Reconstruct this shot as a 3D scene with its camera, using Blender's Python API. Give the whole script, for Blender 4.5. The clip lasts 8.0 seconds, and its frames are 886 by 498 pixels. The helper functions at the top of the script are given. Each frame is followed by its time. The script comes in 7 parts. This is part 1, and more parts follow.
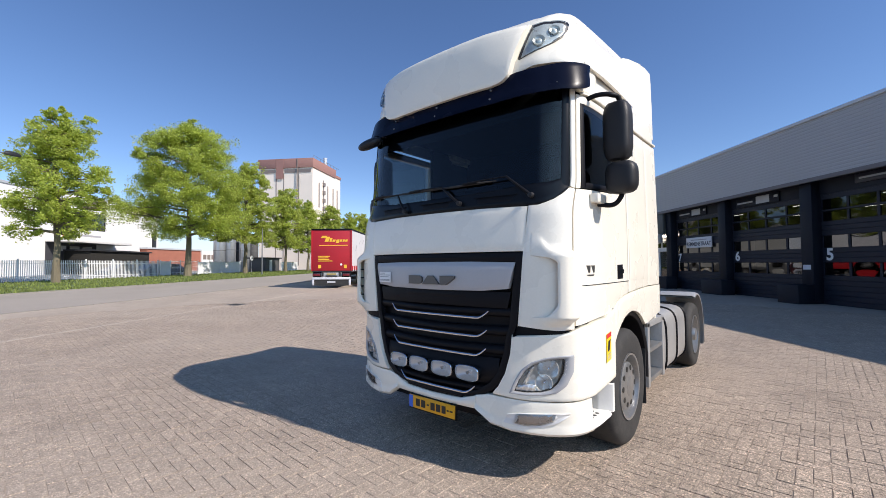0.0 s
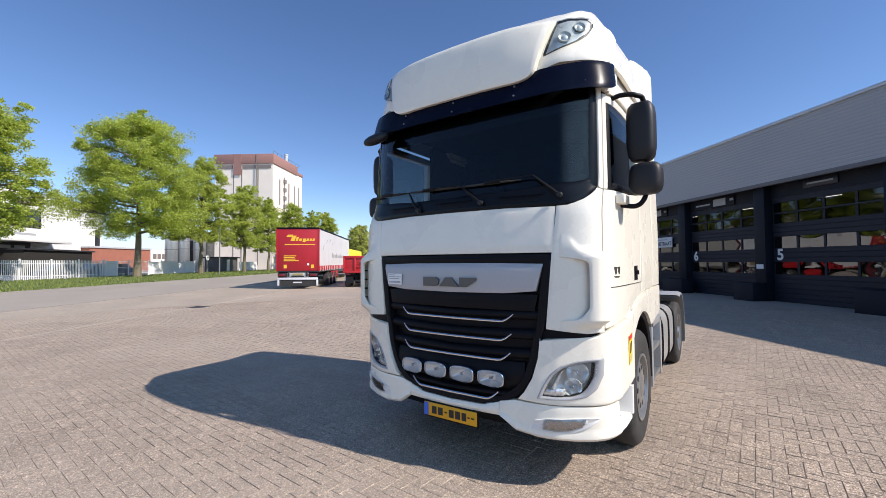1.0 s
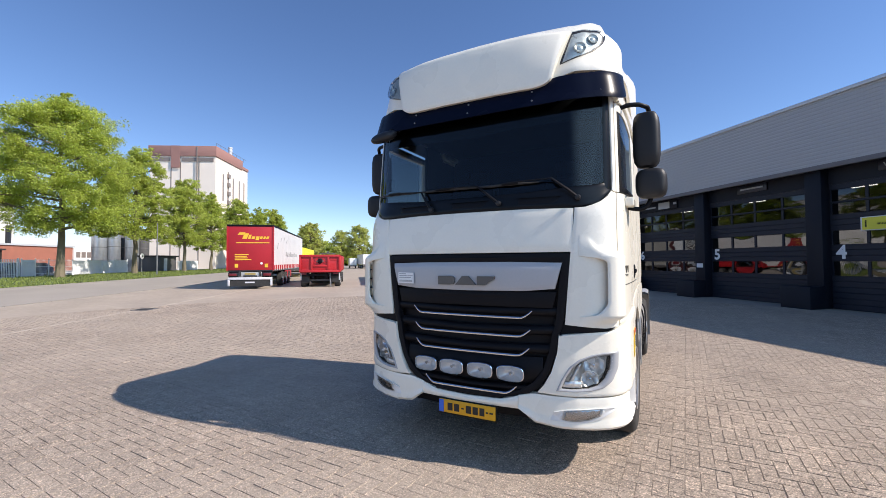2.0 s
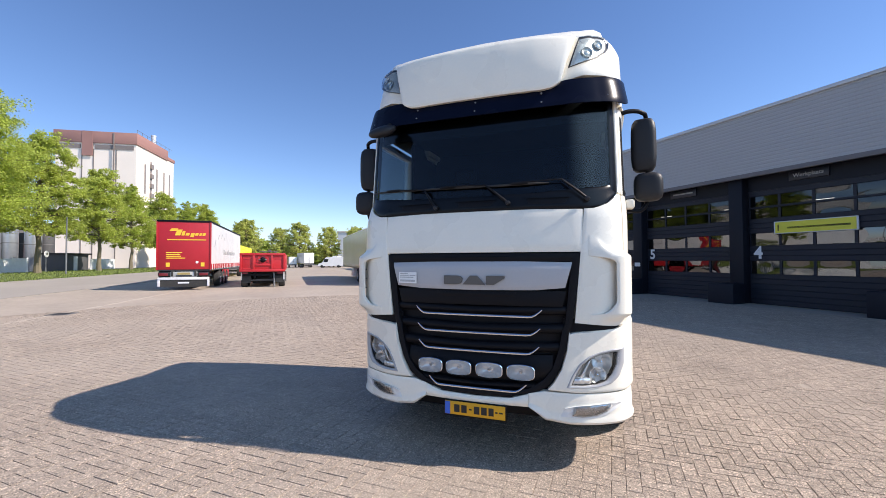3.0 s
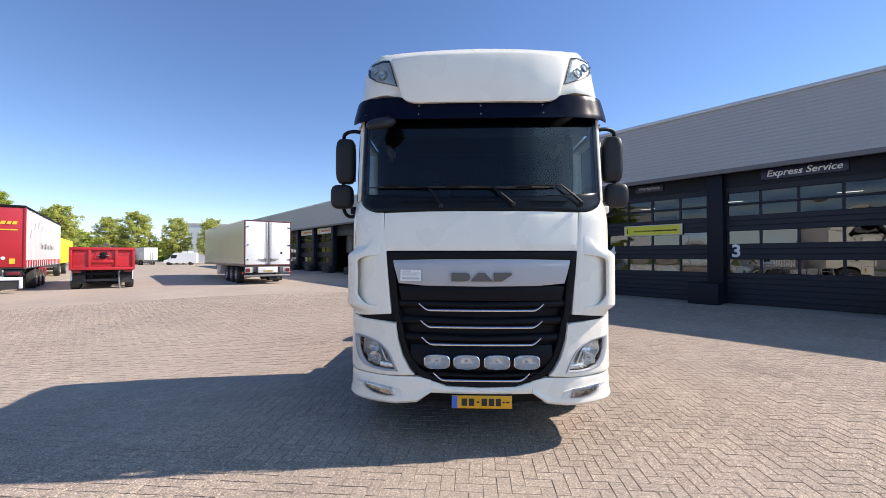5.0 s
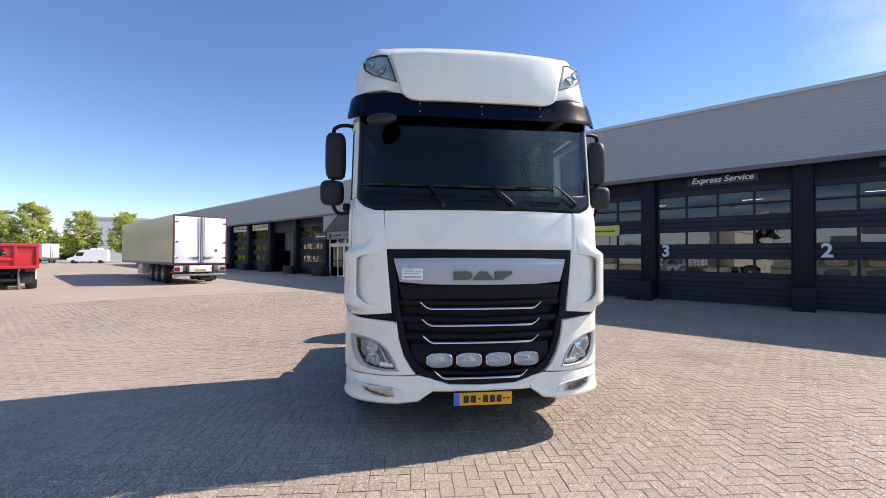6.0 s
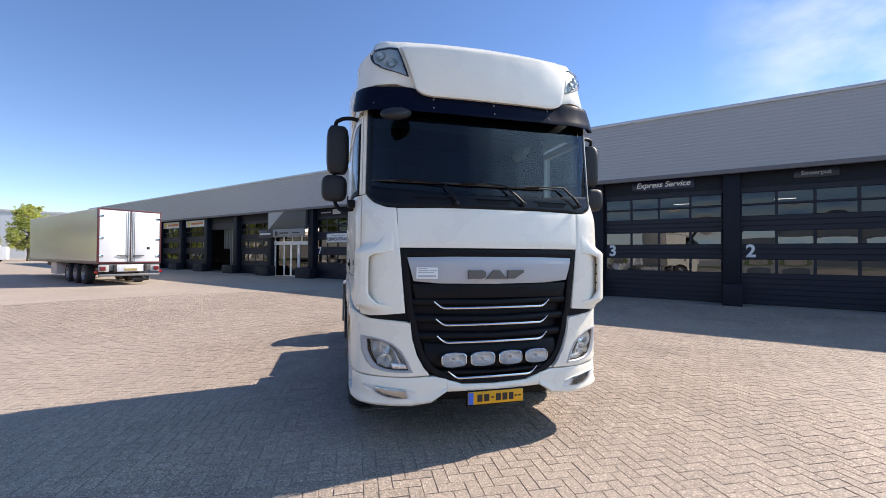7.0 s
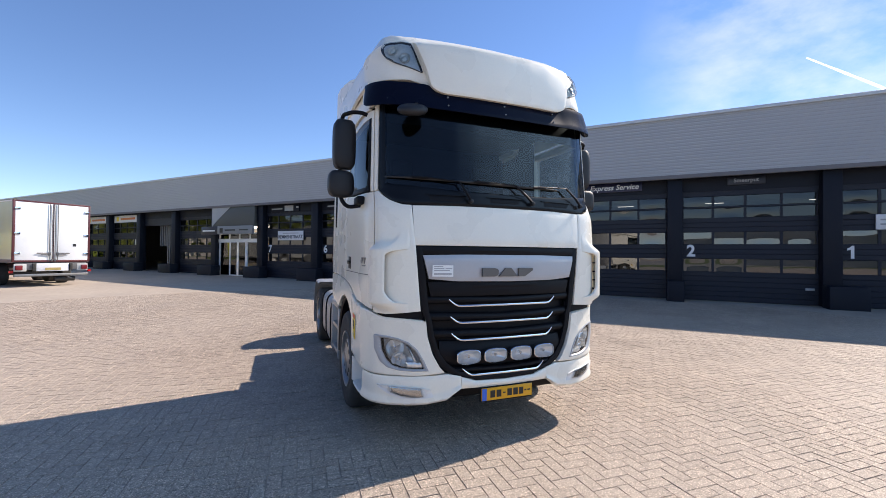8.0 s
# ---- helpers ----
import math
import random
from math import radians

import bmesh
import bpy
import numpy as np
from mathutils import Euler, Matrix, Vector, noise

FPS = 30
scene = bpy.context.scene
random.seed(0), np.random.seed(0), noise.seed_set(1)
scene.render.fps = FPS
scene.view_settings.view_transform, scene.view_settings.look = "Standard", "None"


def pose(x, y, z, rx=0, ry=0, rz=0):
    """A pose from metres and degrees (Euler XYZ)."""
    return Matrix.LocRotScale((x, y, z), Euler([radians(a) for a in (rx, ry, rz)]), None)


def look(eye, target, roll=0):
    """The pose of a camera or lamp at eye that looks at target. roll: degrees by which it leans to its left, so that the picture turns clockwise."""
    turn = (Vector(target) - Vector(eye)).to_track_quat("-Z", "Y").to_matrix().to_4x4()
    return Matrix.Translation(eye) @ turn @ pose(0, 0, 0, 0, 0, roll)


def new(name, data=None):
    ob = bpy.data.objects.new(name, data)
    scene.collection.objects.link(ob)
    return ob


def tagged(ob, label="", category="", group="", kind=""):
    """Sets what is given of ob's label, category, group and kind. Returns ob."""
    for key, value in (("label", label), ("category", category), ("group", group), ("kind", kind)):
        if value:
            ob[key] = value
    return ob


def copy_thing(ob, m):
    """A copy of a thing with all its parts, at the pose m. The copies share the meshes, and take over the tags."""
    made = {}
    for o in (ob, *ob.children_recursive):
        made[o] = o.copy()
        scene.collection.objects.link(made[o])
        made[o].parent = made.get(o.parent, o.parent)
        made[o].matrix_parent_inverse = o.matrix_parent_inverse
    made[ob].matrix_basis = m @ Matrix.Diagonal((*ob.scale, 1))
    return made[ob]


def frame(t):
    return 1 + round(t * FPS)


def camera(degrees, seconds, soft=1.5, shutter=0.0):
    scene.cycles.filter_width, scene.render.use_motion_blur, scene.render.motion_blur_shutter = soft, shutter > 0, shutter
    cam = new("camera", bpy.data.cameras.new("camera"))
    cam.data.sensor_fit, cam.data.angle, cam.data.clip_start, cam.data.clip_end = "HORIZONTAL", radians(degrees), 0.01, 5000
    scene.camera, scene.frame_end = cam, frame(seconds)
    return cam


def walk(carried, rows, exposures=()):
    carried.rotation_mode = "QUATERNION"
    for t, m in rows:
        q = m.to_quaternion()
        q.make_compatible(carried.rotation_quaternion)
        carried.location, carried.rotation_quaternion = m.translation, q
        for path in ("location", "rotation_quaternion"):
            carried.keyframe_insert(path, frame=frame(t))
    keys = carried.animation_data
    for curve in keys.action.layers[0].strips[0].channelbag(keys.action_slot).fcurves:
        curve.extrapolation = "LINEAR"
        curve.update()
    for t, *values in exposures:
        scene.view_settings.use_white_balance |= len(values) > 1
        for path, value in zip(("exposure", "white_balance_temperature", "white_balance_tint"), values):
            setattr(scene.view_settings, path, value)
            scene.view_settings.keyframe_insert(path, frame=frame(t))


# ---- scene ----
cam = camera(94.4, 8.0, soft=0.7)
METRES, EYE, TILT, LEAN, TURN = 4.588, 1.67, 0.0, 0.0, 40.04
OX, OY = 2.381, -2.710
ROWS = [
    (0.0, 0.0, 0.0, 0.0, 0.01, 1.96, 0.35),
    (0.5, -0.049, 0.0174, -0.0009, -2.28, 1.92, 0.37),
    (1.0, -0.1003, 0.0353, 0.0041, -5.12, 1.85, 0.39),
    (1.5, -0.1606, 0.0329, 0.004, -8.35, 1.77, 0.39),
    (3.0, -0.3336, 0.0903, 0.0059, -20.0, 1.49, 0.25),
    (3.5, -0.3859, 0.1132, 0.0027, -24.44, 1.37, 0.21),
    (4.0, -0.4466, 0.1432, 0.0116, -29.06, 1.23, 0.15),
    (4.5, -0.5132, 0.1678, 0.0081, -33.66, 1.13, 0.07),
    (6.0, -0.6541, 0.2924, 0.0074, -46.74, 0.86, -0.24),
    (6.5, -0.6871, 0.3439, 0.0057, -50.79, 0.81, -0.34),
    (7.0, -0.7334, 0.4017, 0.0062, -54.59, 0.77, -0.42),
    (7.5, -0.7805, 0.4515, 0.0046, -58.21, 0.73, -0.51),
    (8.0, -0.8012, 0.5093, 0.003, -61.86, 0.69, -0.59),
]
walk(cam, [(t, pose(OX, OY, EYE, TILT, LEAN, TURN) @ pose(METRES * x, METRES * y, METRES * z, 90 + pitch, roll, yaw)) for t, x, y, z, yaw, pitch, roll in ROWS],
     [(0.0, 0.19, 6950, 14), (1.5, 0.29, 7000, 14), (3.0, 0.46, 7050, 15), (4.5, 0.52, 7150, 15), (6.0, 0.56, 7250, 15), (8.0, 0.59, 7250, 15)])

# ---- light ----
SUN = Vector((1.12, 0.20, 1.0)).normalized()
world = bpy.data.worlds.new("world")
scene.world = world
world.use_nodes = True
wn, wl = world.node_tree.nodes, world.node_tree.links
sky = wn.new("ShaderNodeTexSky")
sky.sky_type = "NISHITA"
sky.sun_disc = False
sky.sun_elevation = math.asin(SUN.z)
sky.sun_rotation = math.atan2(SUN.x, SUN.y)
sky.air_density, sky.dust_density, sky.ozone_density = 0.79, 0.0, 3.0
# thin cirrus over the hall
tcw, dotn, cir, mpw, mrg, mrc, mulc, mixw = [wn.new(k) for k in ("ShaderNodeTexCoord", "ShaderNodeVectorMath", "ShaderNodeTexNoise", "ShaderNodeMapping", "ShaderNodeMapRange", "ShaderNodeMapRange", "ShaderNodeMath", "ShaderNodeMix")]
dotn.operation, mulc.operation, mixw.data_type = "DOT_PRODUCT", "MULTIPLY", "RGBA"
dotn.inputs[1].default_value = (0.845, 0.39, 0.37)
wl.new(tcw.outputs["Generated"], dotn.inputs[0])
mrg.inputs[1].default_value, mrg.inputs[2].default_value = 0.955, 0.999
wl.new(dotn.outputs["Value"], mrg.inputs[0])
mpw.inputs["Rotation"].default_value, mpw.inputs["Scale"].default_value = (0, 0.5, 0.5), (2.2, 6, 11)
wl.new(tcw.outputs["Generated"], mpw.inputs[0])
wl.new(mpw.outputs[0], cir.inputs["Vector"])
cir.inputs["Scale"].default_value, cir.inputs["Detail"].default_value, cir.inputs["Roughness"].default_value = 1.0, 7, 0.6
mrc.inputs[1].default_value, mrc.inputs[2].default_value, mrc.inputs[4].default_value = 0.36, 0.85, 0.54
wl.new(cir.outputs["Fac"], mrc.inputs[0])
wl.new(mrg.outputs[0], mulc.inputs[0])
wl.new(mrc.outputs[0], mulc.inputs[1])
# an unseen bright veil on the sun's side, added to brighten the windscreen's reflection
dotv, mrv, mulv, mixv = [wn.new(k) for k in ("ShaderNodeVectorMath", "ShaderNodeMapRange", "ShaderNodeMath", "ShaderNodeMix")]
dotv.operation, mulv.operation, mixv.data_type = "DOT_PRODUCT", "MULTIPLY", "RGBA"
dotv.inputs[1].default_value = (0.70, -0.58, 0.41)
wl.new(tcw.outputs["Generated"], dotv.inputs[0])
mrv.inputs[1].default_value, mrv.inputs[2].default_value, mrv.inputs[4].default_value = 0.85, 0.985, 0.95
wl.new(dotv.outputs["Value"], mrv.inputs[0])
wl.new(mrv.outputs[0], mulv.inputs[0])
mrs = wn.new("ShaderNodeMapRange")
mrs.inputs[1].default_value, mrs.inputs[2].default_value, mrs.inputs[3].default_value, mrs.inputs[4].default_value = 0.3, 0.7, 0.45, 1.0
wl.new(cir.outputs["Fac"], mrs.inputs[0])
wl.new(mrs.outputs[0], mulv.inputs[1])
wl.new(mulv.outputs[0], mixv.inputs[0])
mixv.inputs[7].default_value = (6.5, 11.0, 16.5, 1)
wl.new(mulc.outputs[0], mixw.inputs[0])
sat = wn.new("ShaderNodeHueSaturation")
sat.inputs["Saturation"].default_value = 1.14
sat.inputs["Hue"].default_value = 0.505
wl.new(sky.outputs[0], sat.inputs["Color"])
wl.new(sat.outputs[0], mixv.inputs[6])
wl.new(mixv.outputs[2], mixw.inputs[6])
mixw.inputs[7].default_value = (6.5, 6.7, 7.0, 1)
# pale blue haze along the horizon
sepz, mrh, mixh = wn.new("ShaderNodeSeparateXYZ"), wn.new("ShaderNodeMapRange"), wn.new("ShaderNodeMix")
mixh.data_type = "RGBA"
wl.new(tcw.outputs["Generated"], sepz.inputs[0])
mrh.inputs[1].default_value, mrh.inputs[2].default_value, mrh.inputs[3].default_value, mrh.inputs[4].default_value = 0.0, 0.1, 0.8, 0.0
wl.new(sepz.outputs["Z"], mrh.inputs[0])
wl.new(mrh.outputs[0], mixh.inputs[0])
wl.new(mixw.outputs[2], mixh.inputs[6])
mixh.inputs[7].default_value = (3.1, 4.0, 5.6, 1)
wl.new(mixh.outputs[2], wn["Background"].inputs[0])
wn["Background"].inputs[1].default_value = 0.15
lamp = bpy.data.lights.new("sun", "SUN")
lamp.energy, lamp.angle, lamp.color = 5.0, radians(0.53), (1.0, 0.975, 0.935)
sun_lamp = new("sun", lamp)
sun_lamp.matrix_world = look(SUN * 60, (0, 0, 0))

# lamp of the lit lobby in the workshop hall
lobby_lamp = bpy.data.lights.new("lobby_lamp", "AREA")
lobby_lamp.shape, lobby_lamp.size, lobby_lamp.size_y, lobby_lamp.energy, lobby_lamp.color = "RECTANGLE", 2.4, 0.6, 160.0, (1.0, 0.95, 0.86)
lobby_lamp_at = new("lobby_lamp", lobby_lamp)
lobby_lamp_at.matrix_world = pose(14.445 * 0.7485, 14.445 * 0.6631, 0.06, 0, 0, -48.464) @ pose(-23.6, 1.5, 3.27)

# ---- materials ----


def link(m, a, b):
    m.node_tree.links.new(a, b)


def material(name, color, rough=0.5, metal=0.0, vary=0.12, scale=3.0, fine=60.0, bump=0.1, dirt=0.0, dirt_color=(0.12, 0.1, 0.08), coat=0.0, random=0.0, island=0.0, spec=0.5, emit=0.0, stretch=(1, 1, 1)):
    """A plain surface with two scales of colour change, a fine relief, and stains of their own shape."""
    m = bpy.data.materials.new(name)
    m.use_nodes = True
    n = m.node_tree.nodes
    p = n["Principled BSDF"]
    tc = n.new("ShaderNodeTexCoord")
    mp = n.new("ShaderNodeMapping")
    mp.inputs["Scale"].default_value = stretch
    link(m, tc.outputs["Object"], mp.inputs["Vector"])
    big, small = n.new("ShaderNodeTexNoise"), n.new("ShaderNodeTexNoise")
    for t, s, d in ((big, scale, 4), (small, fine, 3)):
        t.inputs["Scale"].default_value, t.inputs["Detail"].default_value = s, d
        link(m, mp.outputs[0], t.inputs["Vector"])
    add = n.new("ShaderNodeMath")
    add.operation = "ADD"
    link(m, big.outputs["Fac"], add.inputs[0])
    link(m, small.outputs["Fac"], add.inputs[1])
    rng = n.new("ShaderNodeMapRange")
    rng.inputs[1].default_value, rng.inputs[2].default_value = 0.6, 1.4
    rng.inputs[3].default_value, rng.inputs[4].default_value = 1 - vary, 1 + vary
    link(m, add.outputs[0], rng.inputs[0])
    last = rng.outputs[0]
    for amount, node, out in ((random, "ShaderNodeObjectInfo", "Random"), (island, "ShaderNodeNewGeometry", "Random Per Island")):
        if amount:
            o = n.new(node)
            r2 = n.new("ShaderNodeMapRange")
            r2.inputs[3].default_value, r2.inputs[4].default_value = 1 - amount, 1 + amount
            link(m, o.outputs[out], r2.inputs[0])
            mul = n.new("ShaderNodeMath")
            mul.operation = "MULTIPLY"
            link(m, last, mul.inputs[0])
            link(m, r2.outputs[0], mul.inputs[1])
            last = mul.outputs[0]
    hue = n.new("ShaderNodeHueSaturation")
    hue.inputs["Color"].default_value = (*color, 1)
    link(m, last, hue.inputs["Value"])
    col = hue.outputs[0]
    if dirt:
        d = n.new("ShaderNodeTexNoise")
        d.inputs["Scale"].default_value, d.inputs["Detail"].default_value, d.inputs["Roughness"].default_value = scale * 0.6, 8, 0.65
        link(m, mp.outputs[0], d.inputs["Vector"])
        dr = n.new("ShaderNodeMapRange")
        dr.inputs[1].default_value, dr.inputs[2].default_value, dr.inputs[4].default_value = 0.5, 0.75, dirt
        link(m, d.outputs["Fac"], dr.inputs[0])
        mx = n.new("ShaderNodeMix")
        mx.data_type = "RGBA"
        link(m, dr.outputs[0], mx.inputs[0])
        link(m, col, mx.inputs[6])
        mx.inputs[7].default_value = (*dirt_color, 1)
        col = mx.outputs[2]
    link(m, col, p.inputs["Base Color"])
    p.inputs["Metallic"].default_value = metal
    p.inputs["Specular IOR Level"].default_value = spec
    p.inputs["Coat Weight"].default_value = coat
    p.inputs["Coat Roughness"].default_value = 0.05
    rr = n.new("ShaderNodeMapRange")
    rr.inputs[3].default_value, rr.inputs[4].default_value = max(0.02, rough * 0.8), min(1, rough * 1.2)
    link(m, big.outputs["Fac"], rr.inputs[0])
    link(m, rr.outputs[0], p.inputs["Roughness"])
    if bump:
        b = n.new("ShaderNodeBump")
        b.inputs["Strength"].default_value, b.inputs["Distance"].default_value = bump, 0.01
        link(m, small.outputs["Fac"], b.inputs["Height"])
        link(m, b.outputs[0], p.inputs["Normal"])
    if emit:
        p.inputs["Emission Color"].default_value = (*color, 1)
        p.inputs["Emission Strength"].default_value = emit
    return m


def glass(name, tint, gloss=1.0, rough=0.0, ior=1.5, base=0.0):
    """A thin pane: clear with a tint, and a mirror by Fresnel."""
    m = bpy.data.materials.new(name)
    m.use_nodes = True
    n = m.node_tree.nodes
    n.remove(n["Principled BSDF"])
    tr, gl, mx, fr = n.new("ShaderNodeBsdfTransparent"), n.new("ShaderNodeBsdfGlossy"), n.new("ShaderNodeMixShader"), n.new("ShaderNodeFresnel")
    tr.inputs[0].default_value = (*tint, 1)
    gl.inputs["Roughness"].default_value = rough
    fr.inputs[0].default_value = ior
    ma = n.new("ShaderNodeMath")
    ma.operation = "MULTIPLY_ADD"
    ma.inputs[1].default_value, ma.inputs[2].default_value = gloss, base
    ma.use_clamp = True
    link(m, fr.outputs[0], ma.inputs[0])
    link(m, ma.outputs[0], mx.inputs[0])
    link(m, tr.outputs[0], mx.inputs[1])
    link(m, gl.outputs[0], mx.inputs[2])
    link(m, mx.outputs[0], n["Material Output"].inputs[0])
    return m


def leafy(name, color, vary=0.35):
    m = material(name, color, 0.55, vary=0.2, scale=0.35, fine=4.0, bump=0, island=vary)
    n = m.node_tree.nodes
    p = n["Principled BSDF"]
    tl, mx = n.new("ShaderNodeBsdfTranslucent"), n.new("ShaderNodeMixShader")
    mx.inputs[0].default_value = 0.58
    src = p.inputs["Base Color"].links[0].from_socket
    link(m, src, tl.inputs[0])
    link(m, p.outputs[0], mx.inputs[1])
    link(m, tl.outputs[0], mx.inputs[2])
    link(m, mx.outputs[0], n["Material Output"].inputs[0])
    return m


paint_white = material("white_paint", (0.83, 0.785, 0.675), 0.28, vary=0.03, scale=2.0, bump=0.015, coat=0.25, dirt=0.06, dirt_color=(0.5, 0.45, 0.36))
plastic_white = material("white_plastic", (0.74, 0.72, 0.68), 0.4, vary=0.04, bump=0.04, dirt=0.12, dirt_color=(0.4, 0.36, 0.3))
plastic_black = material("black_plastic", (0.006, 0.006, 0.008), 0.5, vary=0.15, bump=0.1, fine=220, spec=0.16)
plastic_dark = material("dark_grey_plastic", (0.02, 0.02, 0.022), 0.48, vary=0.15, bump=0.15, fine=240, spec=0.32)
gloss_black = material("gloss_black", (0.006, 0.007, 0.009), 0.25, vary=0.1, bump=0.0, spec=0.2)
visor_dark = material("smoked_visor", (0.004, 0.006, 0.016), 0.26, vary=0.1, bump=0.0, spec=0.06)
silver_paint = material("silver_paint", (0.43, 0.43, 0.44), 0.45, metal=0.2, vary=0.03, bump=0.01)
badge_grey = material("badge_grey", (0.13, 0.125, 0.12), 0.35, metal=0.6, vary=0.05, bump=0.02)
chrome = material("chrome", (0.72, 0.74, 0.77), 0.14, metal=1.0, vary=0.04, bump=0.0)
lamp_bowl = material("lamp_bowl", (0.92, 0.91, 0.88), 0.17, metal=0.65, vary=0.04, scale=20, fine=30, bump=0.3)
lamp_shell = material("lamp_shell", (0.9, 0.9, 0.88), 0.22, metal=0.4, vary=0.06, scale=12, fine=26, bump=0.3)
roof_bowl = material("roof_bowl", (0.5, 0.55, 0.55), 0.3, metal=0.35, vary=0.15, scale=14, fine=50, bump=0.15)
fog_grey = material("fog_bowl", (0.5, 0.5, 0.5), 0.16, metal=0.9, vary=0.1, fine=30, bump=0.5)
roof_dish = material("roof_dish", (0.46, 0.5, 0.49), 0.3, metal=0.5, vary=0.1, fine=40, bump=0.05)
aux_bowl = material("aux_bowl", (0.92, 0.92, 0.9), 0.2, metal=0.5, vary=0.05, scale=14, fine=45, bump=0.3)
lamp_frame = material("lamp_frame", (0.38, 0.38, 0.385), 0.3, vary=0.05, bump=0.02)
alloy = material("alloy", (0.36, 0.36, 0.355), 0.36, metal=0.75, vary=0.12, scale=8, bump=0.06, dirt=0.3)
steel = material("grey_steel", (0.22, 0.22, 0.22), 0.5, metal=0.6, vary=0.15, scale=6, bump=0.08, dirt=0.4)
chassis_grey = material("chassis_paint", (0.09, 0.09, 0.095), 0.6, vary=0.2, scale=5, bump=0.1, dirt=0.5)
rubber = material("tyre_rubber", (0.028, 0.027, 0.026), 0.8, vary=0.2, scale=9, bump=0.15, dirt=0.35, dirt_color=(0.09, 0.08, 0.07))
tank_grey = material("tank_silver", (0.40, 0.395, 0.385), 0.42, metal=0.4, vary=0.08, scale=4, bump=0.04, dirt=0.25)
lens_clear = glass("lens_clear", (0.93, 0.94, 0.95), 1.0)
windscreen_glass = glass("windscreen_glass", (0.5, 0.59, 0.6), 1.0, base=0.0)
side_glass = glass("side_glass", (0.84, 0.9, 0.92), 0.8, base=0.0)
mirror_glass = material("mirror_glass", (0.8, 0.82, 0.84), 0.02, metal=1.0, vary=0.0, bump=0.0)
amber = material("amber_lens", (0.75, 0.25, 0.02), 0.15, vary=0.05, bump=0.0)
plate_yellow = material("plate_yellow", (0.7, 0.335, 0.01), 0.35, vary=0.05, bump=0.02)
plate_blue = material("plate_blue", (0.02, 0.12, 0.55), 0.35, vary=0.05, bump=0.0)
ink_black = material("black_ink", (0.012, 0.012, 0.012), 0.5, vary=0.05, bump=0.0)
ink_white = material("white_ink", (0.82, 0.82, 0.8), 0.5, vary=0.03, bump=0.0)
ink_navy = material("navy_ink", (0.05, 0.055, 0.08), 0.5, vary=0.03, bump=0.0)
ink_grey = material("grey_ink", (0.35, 0.35, 0.36), 0.5, vary=0.03, bump=0.0)
sticker_yellow = material("sticker_yellow", (0.85, 0.58, 0.02), 0.4, vary=0.04, bump=0.0)
sticker_red = material("sticker_red", (0.62, 0.03, 0.03), 0.4, vary=0.04, bump=0.0)
# cab lining colours taken near black, with the cab's inner shade in them
cab_cloth_shade = material("cab_cloth_shade", (0.006, 0.006, 0.007), 0.95, vary=0.2, bump=0, spec=0.05)
near_black_trim = material("cab_trim", (0.03, 0.028, 0.025), 0.9, vary=0.1, bump=0, spec=0.1)

# ---- small builders ----


def shade(me, angle=38):
    me.shade_smooth()
    me.set_sharp_from_angle(angle=radians(angle))


def part(name, bm, mat, parent=None, label="", angle=38, flat=False):
    """One mesh object from a bmesh; mat may be a list."""
    me = bpy.data.meshes.new(name)
    bm.normal_update()
    bm.to_mesh(me)
    bm.free()
    for m in mat if isinstance(mat, (list, tuple)) else [mat]:
        me.materials.append(m)
    if not flat:
        shade(me, angle)
    ob = new(name, me)
    ob.parent = parent
    if label:
        ob["label"] = label
    return ob


def again(ob, parent, m):
    """The same mesh once more, as a part of its own."""
    o = new(ob.name.split(".")[0], ob.data)
    o.parent = parent
    o.matrix_local = m
    if "label" in ob:
        o["label"] = ob["label"]
    return o


def thing(name, m, label, category, group="", kind=""):
    ob = new(name)
    ob.empty_display_size = 0.2
    ob.matrix_basis = m
    return tagged(ob, label, category, group, kind)


def box(bm, x0, x1, y0, y1, z0, z1, bevel=0.0, seg=2, mat=0):
    r = bmesh.ops.create_cube(bm, size=1)
    vs = r["verts"]
    for v in vs:
        v.co = Vector(((x0 + x1) / 2 + v.co.x * (x1 - x0), (y0 + y1) / 2 + v.co.y * (y1 - y0), (z0 + z1) / 2 + v.co.z * (z1 - z0)))
    fs = {f for v in vs for f in v.link_faces}
    if bevel:
        es = {e for v in vs for e in v.link_edges}
        r = bmesh.ops.bevel(bm, geom=list(es), offset=bevel, segments=seg, profile=0.5, affect="EDGES", clamp_overlap=True)
        fs = set(r["faces"]) | {f for f in fs if f.is_valid}
    for f in fs:
        f.material_index = mat
    return bm


def boxes(*rows, bevel=0.0, seg=2):
    bm = bmesh.new()
    for r in rows:
        box(bm, *r, bevel=bevel, seg=seg)
    return bm


def lathe(bm, profile, m=Matrix(), n=32, mat=0, cap=True):
    """Turns (radius, along) rows round the local x axis."""
    rings = []
    for r, a in profile:
        rings.append([bm.verts.new(m @ Vector((a, r * math.cos(2 * math.pi * i / n), r * math.sin(2 * math.pi * i / n)))) for i in range(n)])
    for a, b in zip(rings, rings[1:]):
        for i in range(n):
            f = bm.faces.new((a[i], a[(i + 1) % n], b[(i + 1) % n], b[i]))
            f.material_index = mat
    for ring, rr in ((rings[0], profile[0][0]), (rings[-1], profile[-1][0])):
        if cap and rr > 1e-4:
            f = bm.faces.new(ring if ring is rings[-1] else ring[::-1])
            f.material_index = mat
    bmesh.ops.recalc_face_normals(bm, faces=bm.faces)
    return bm


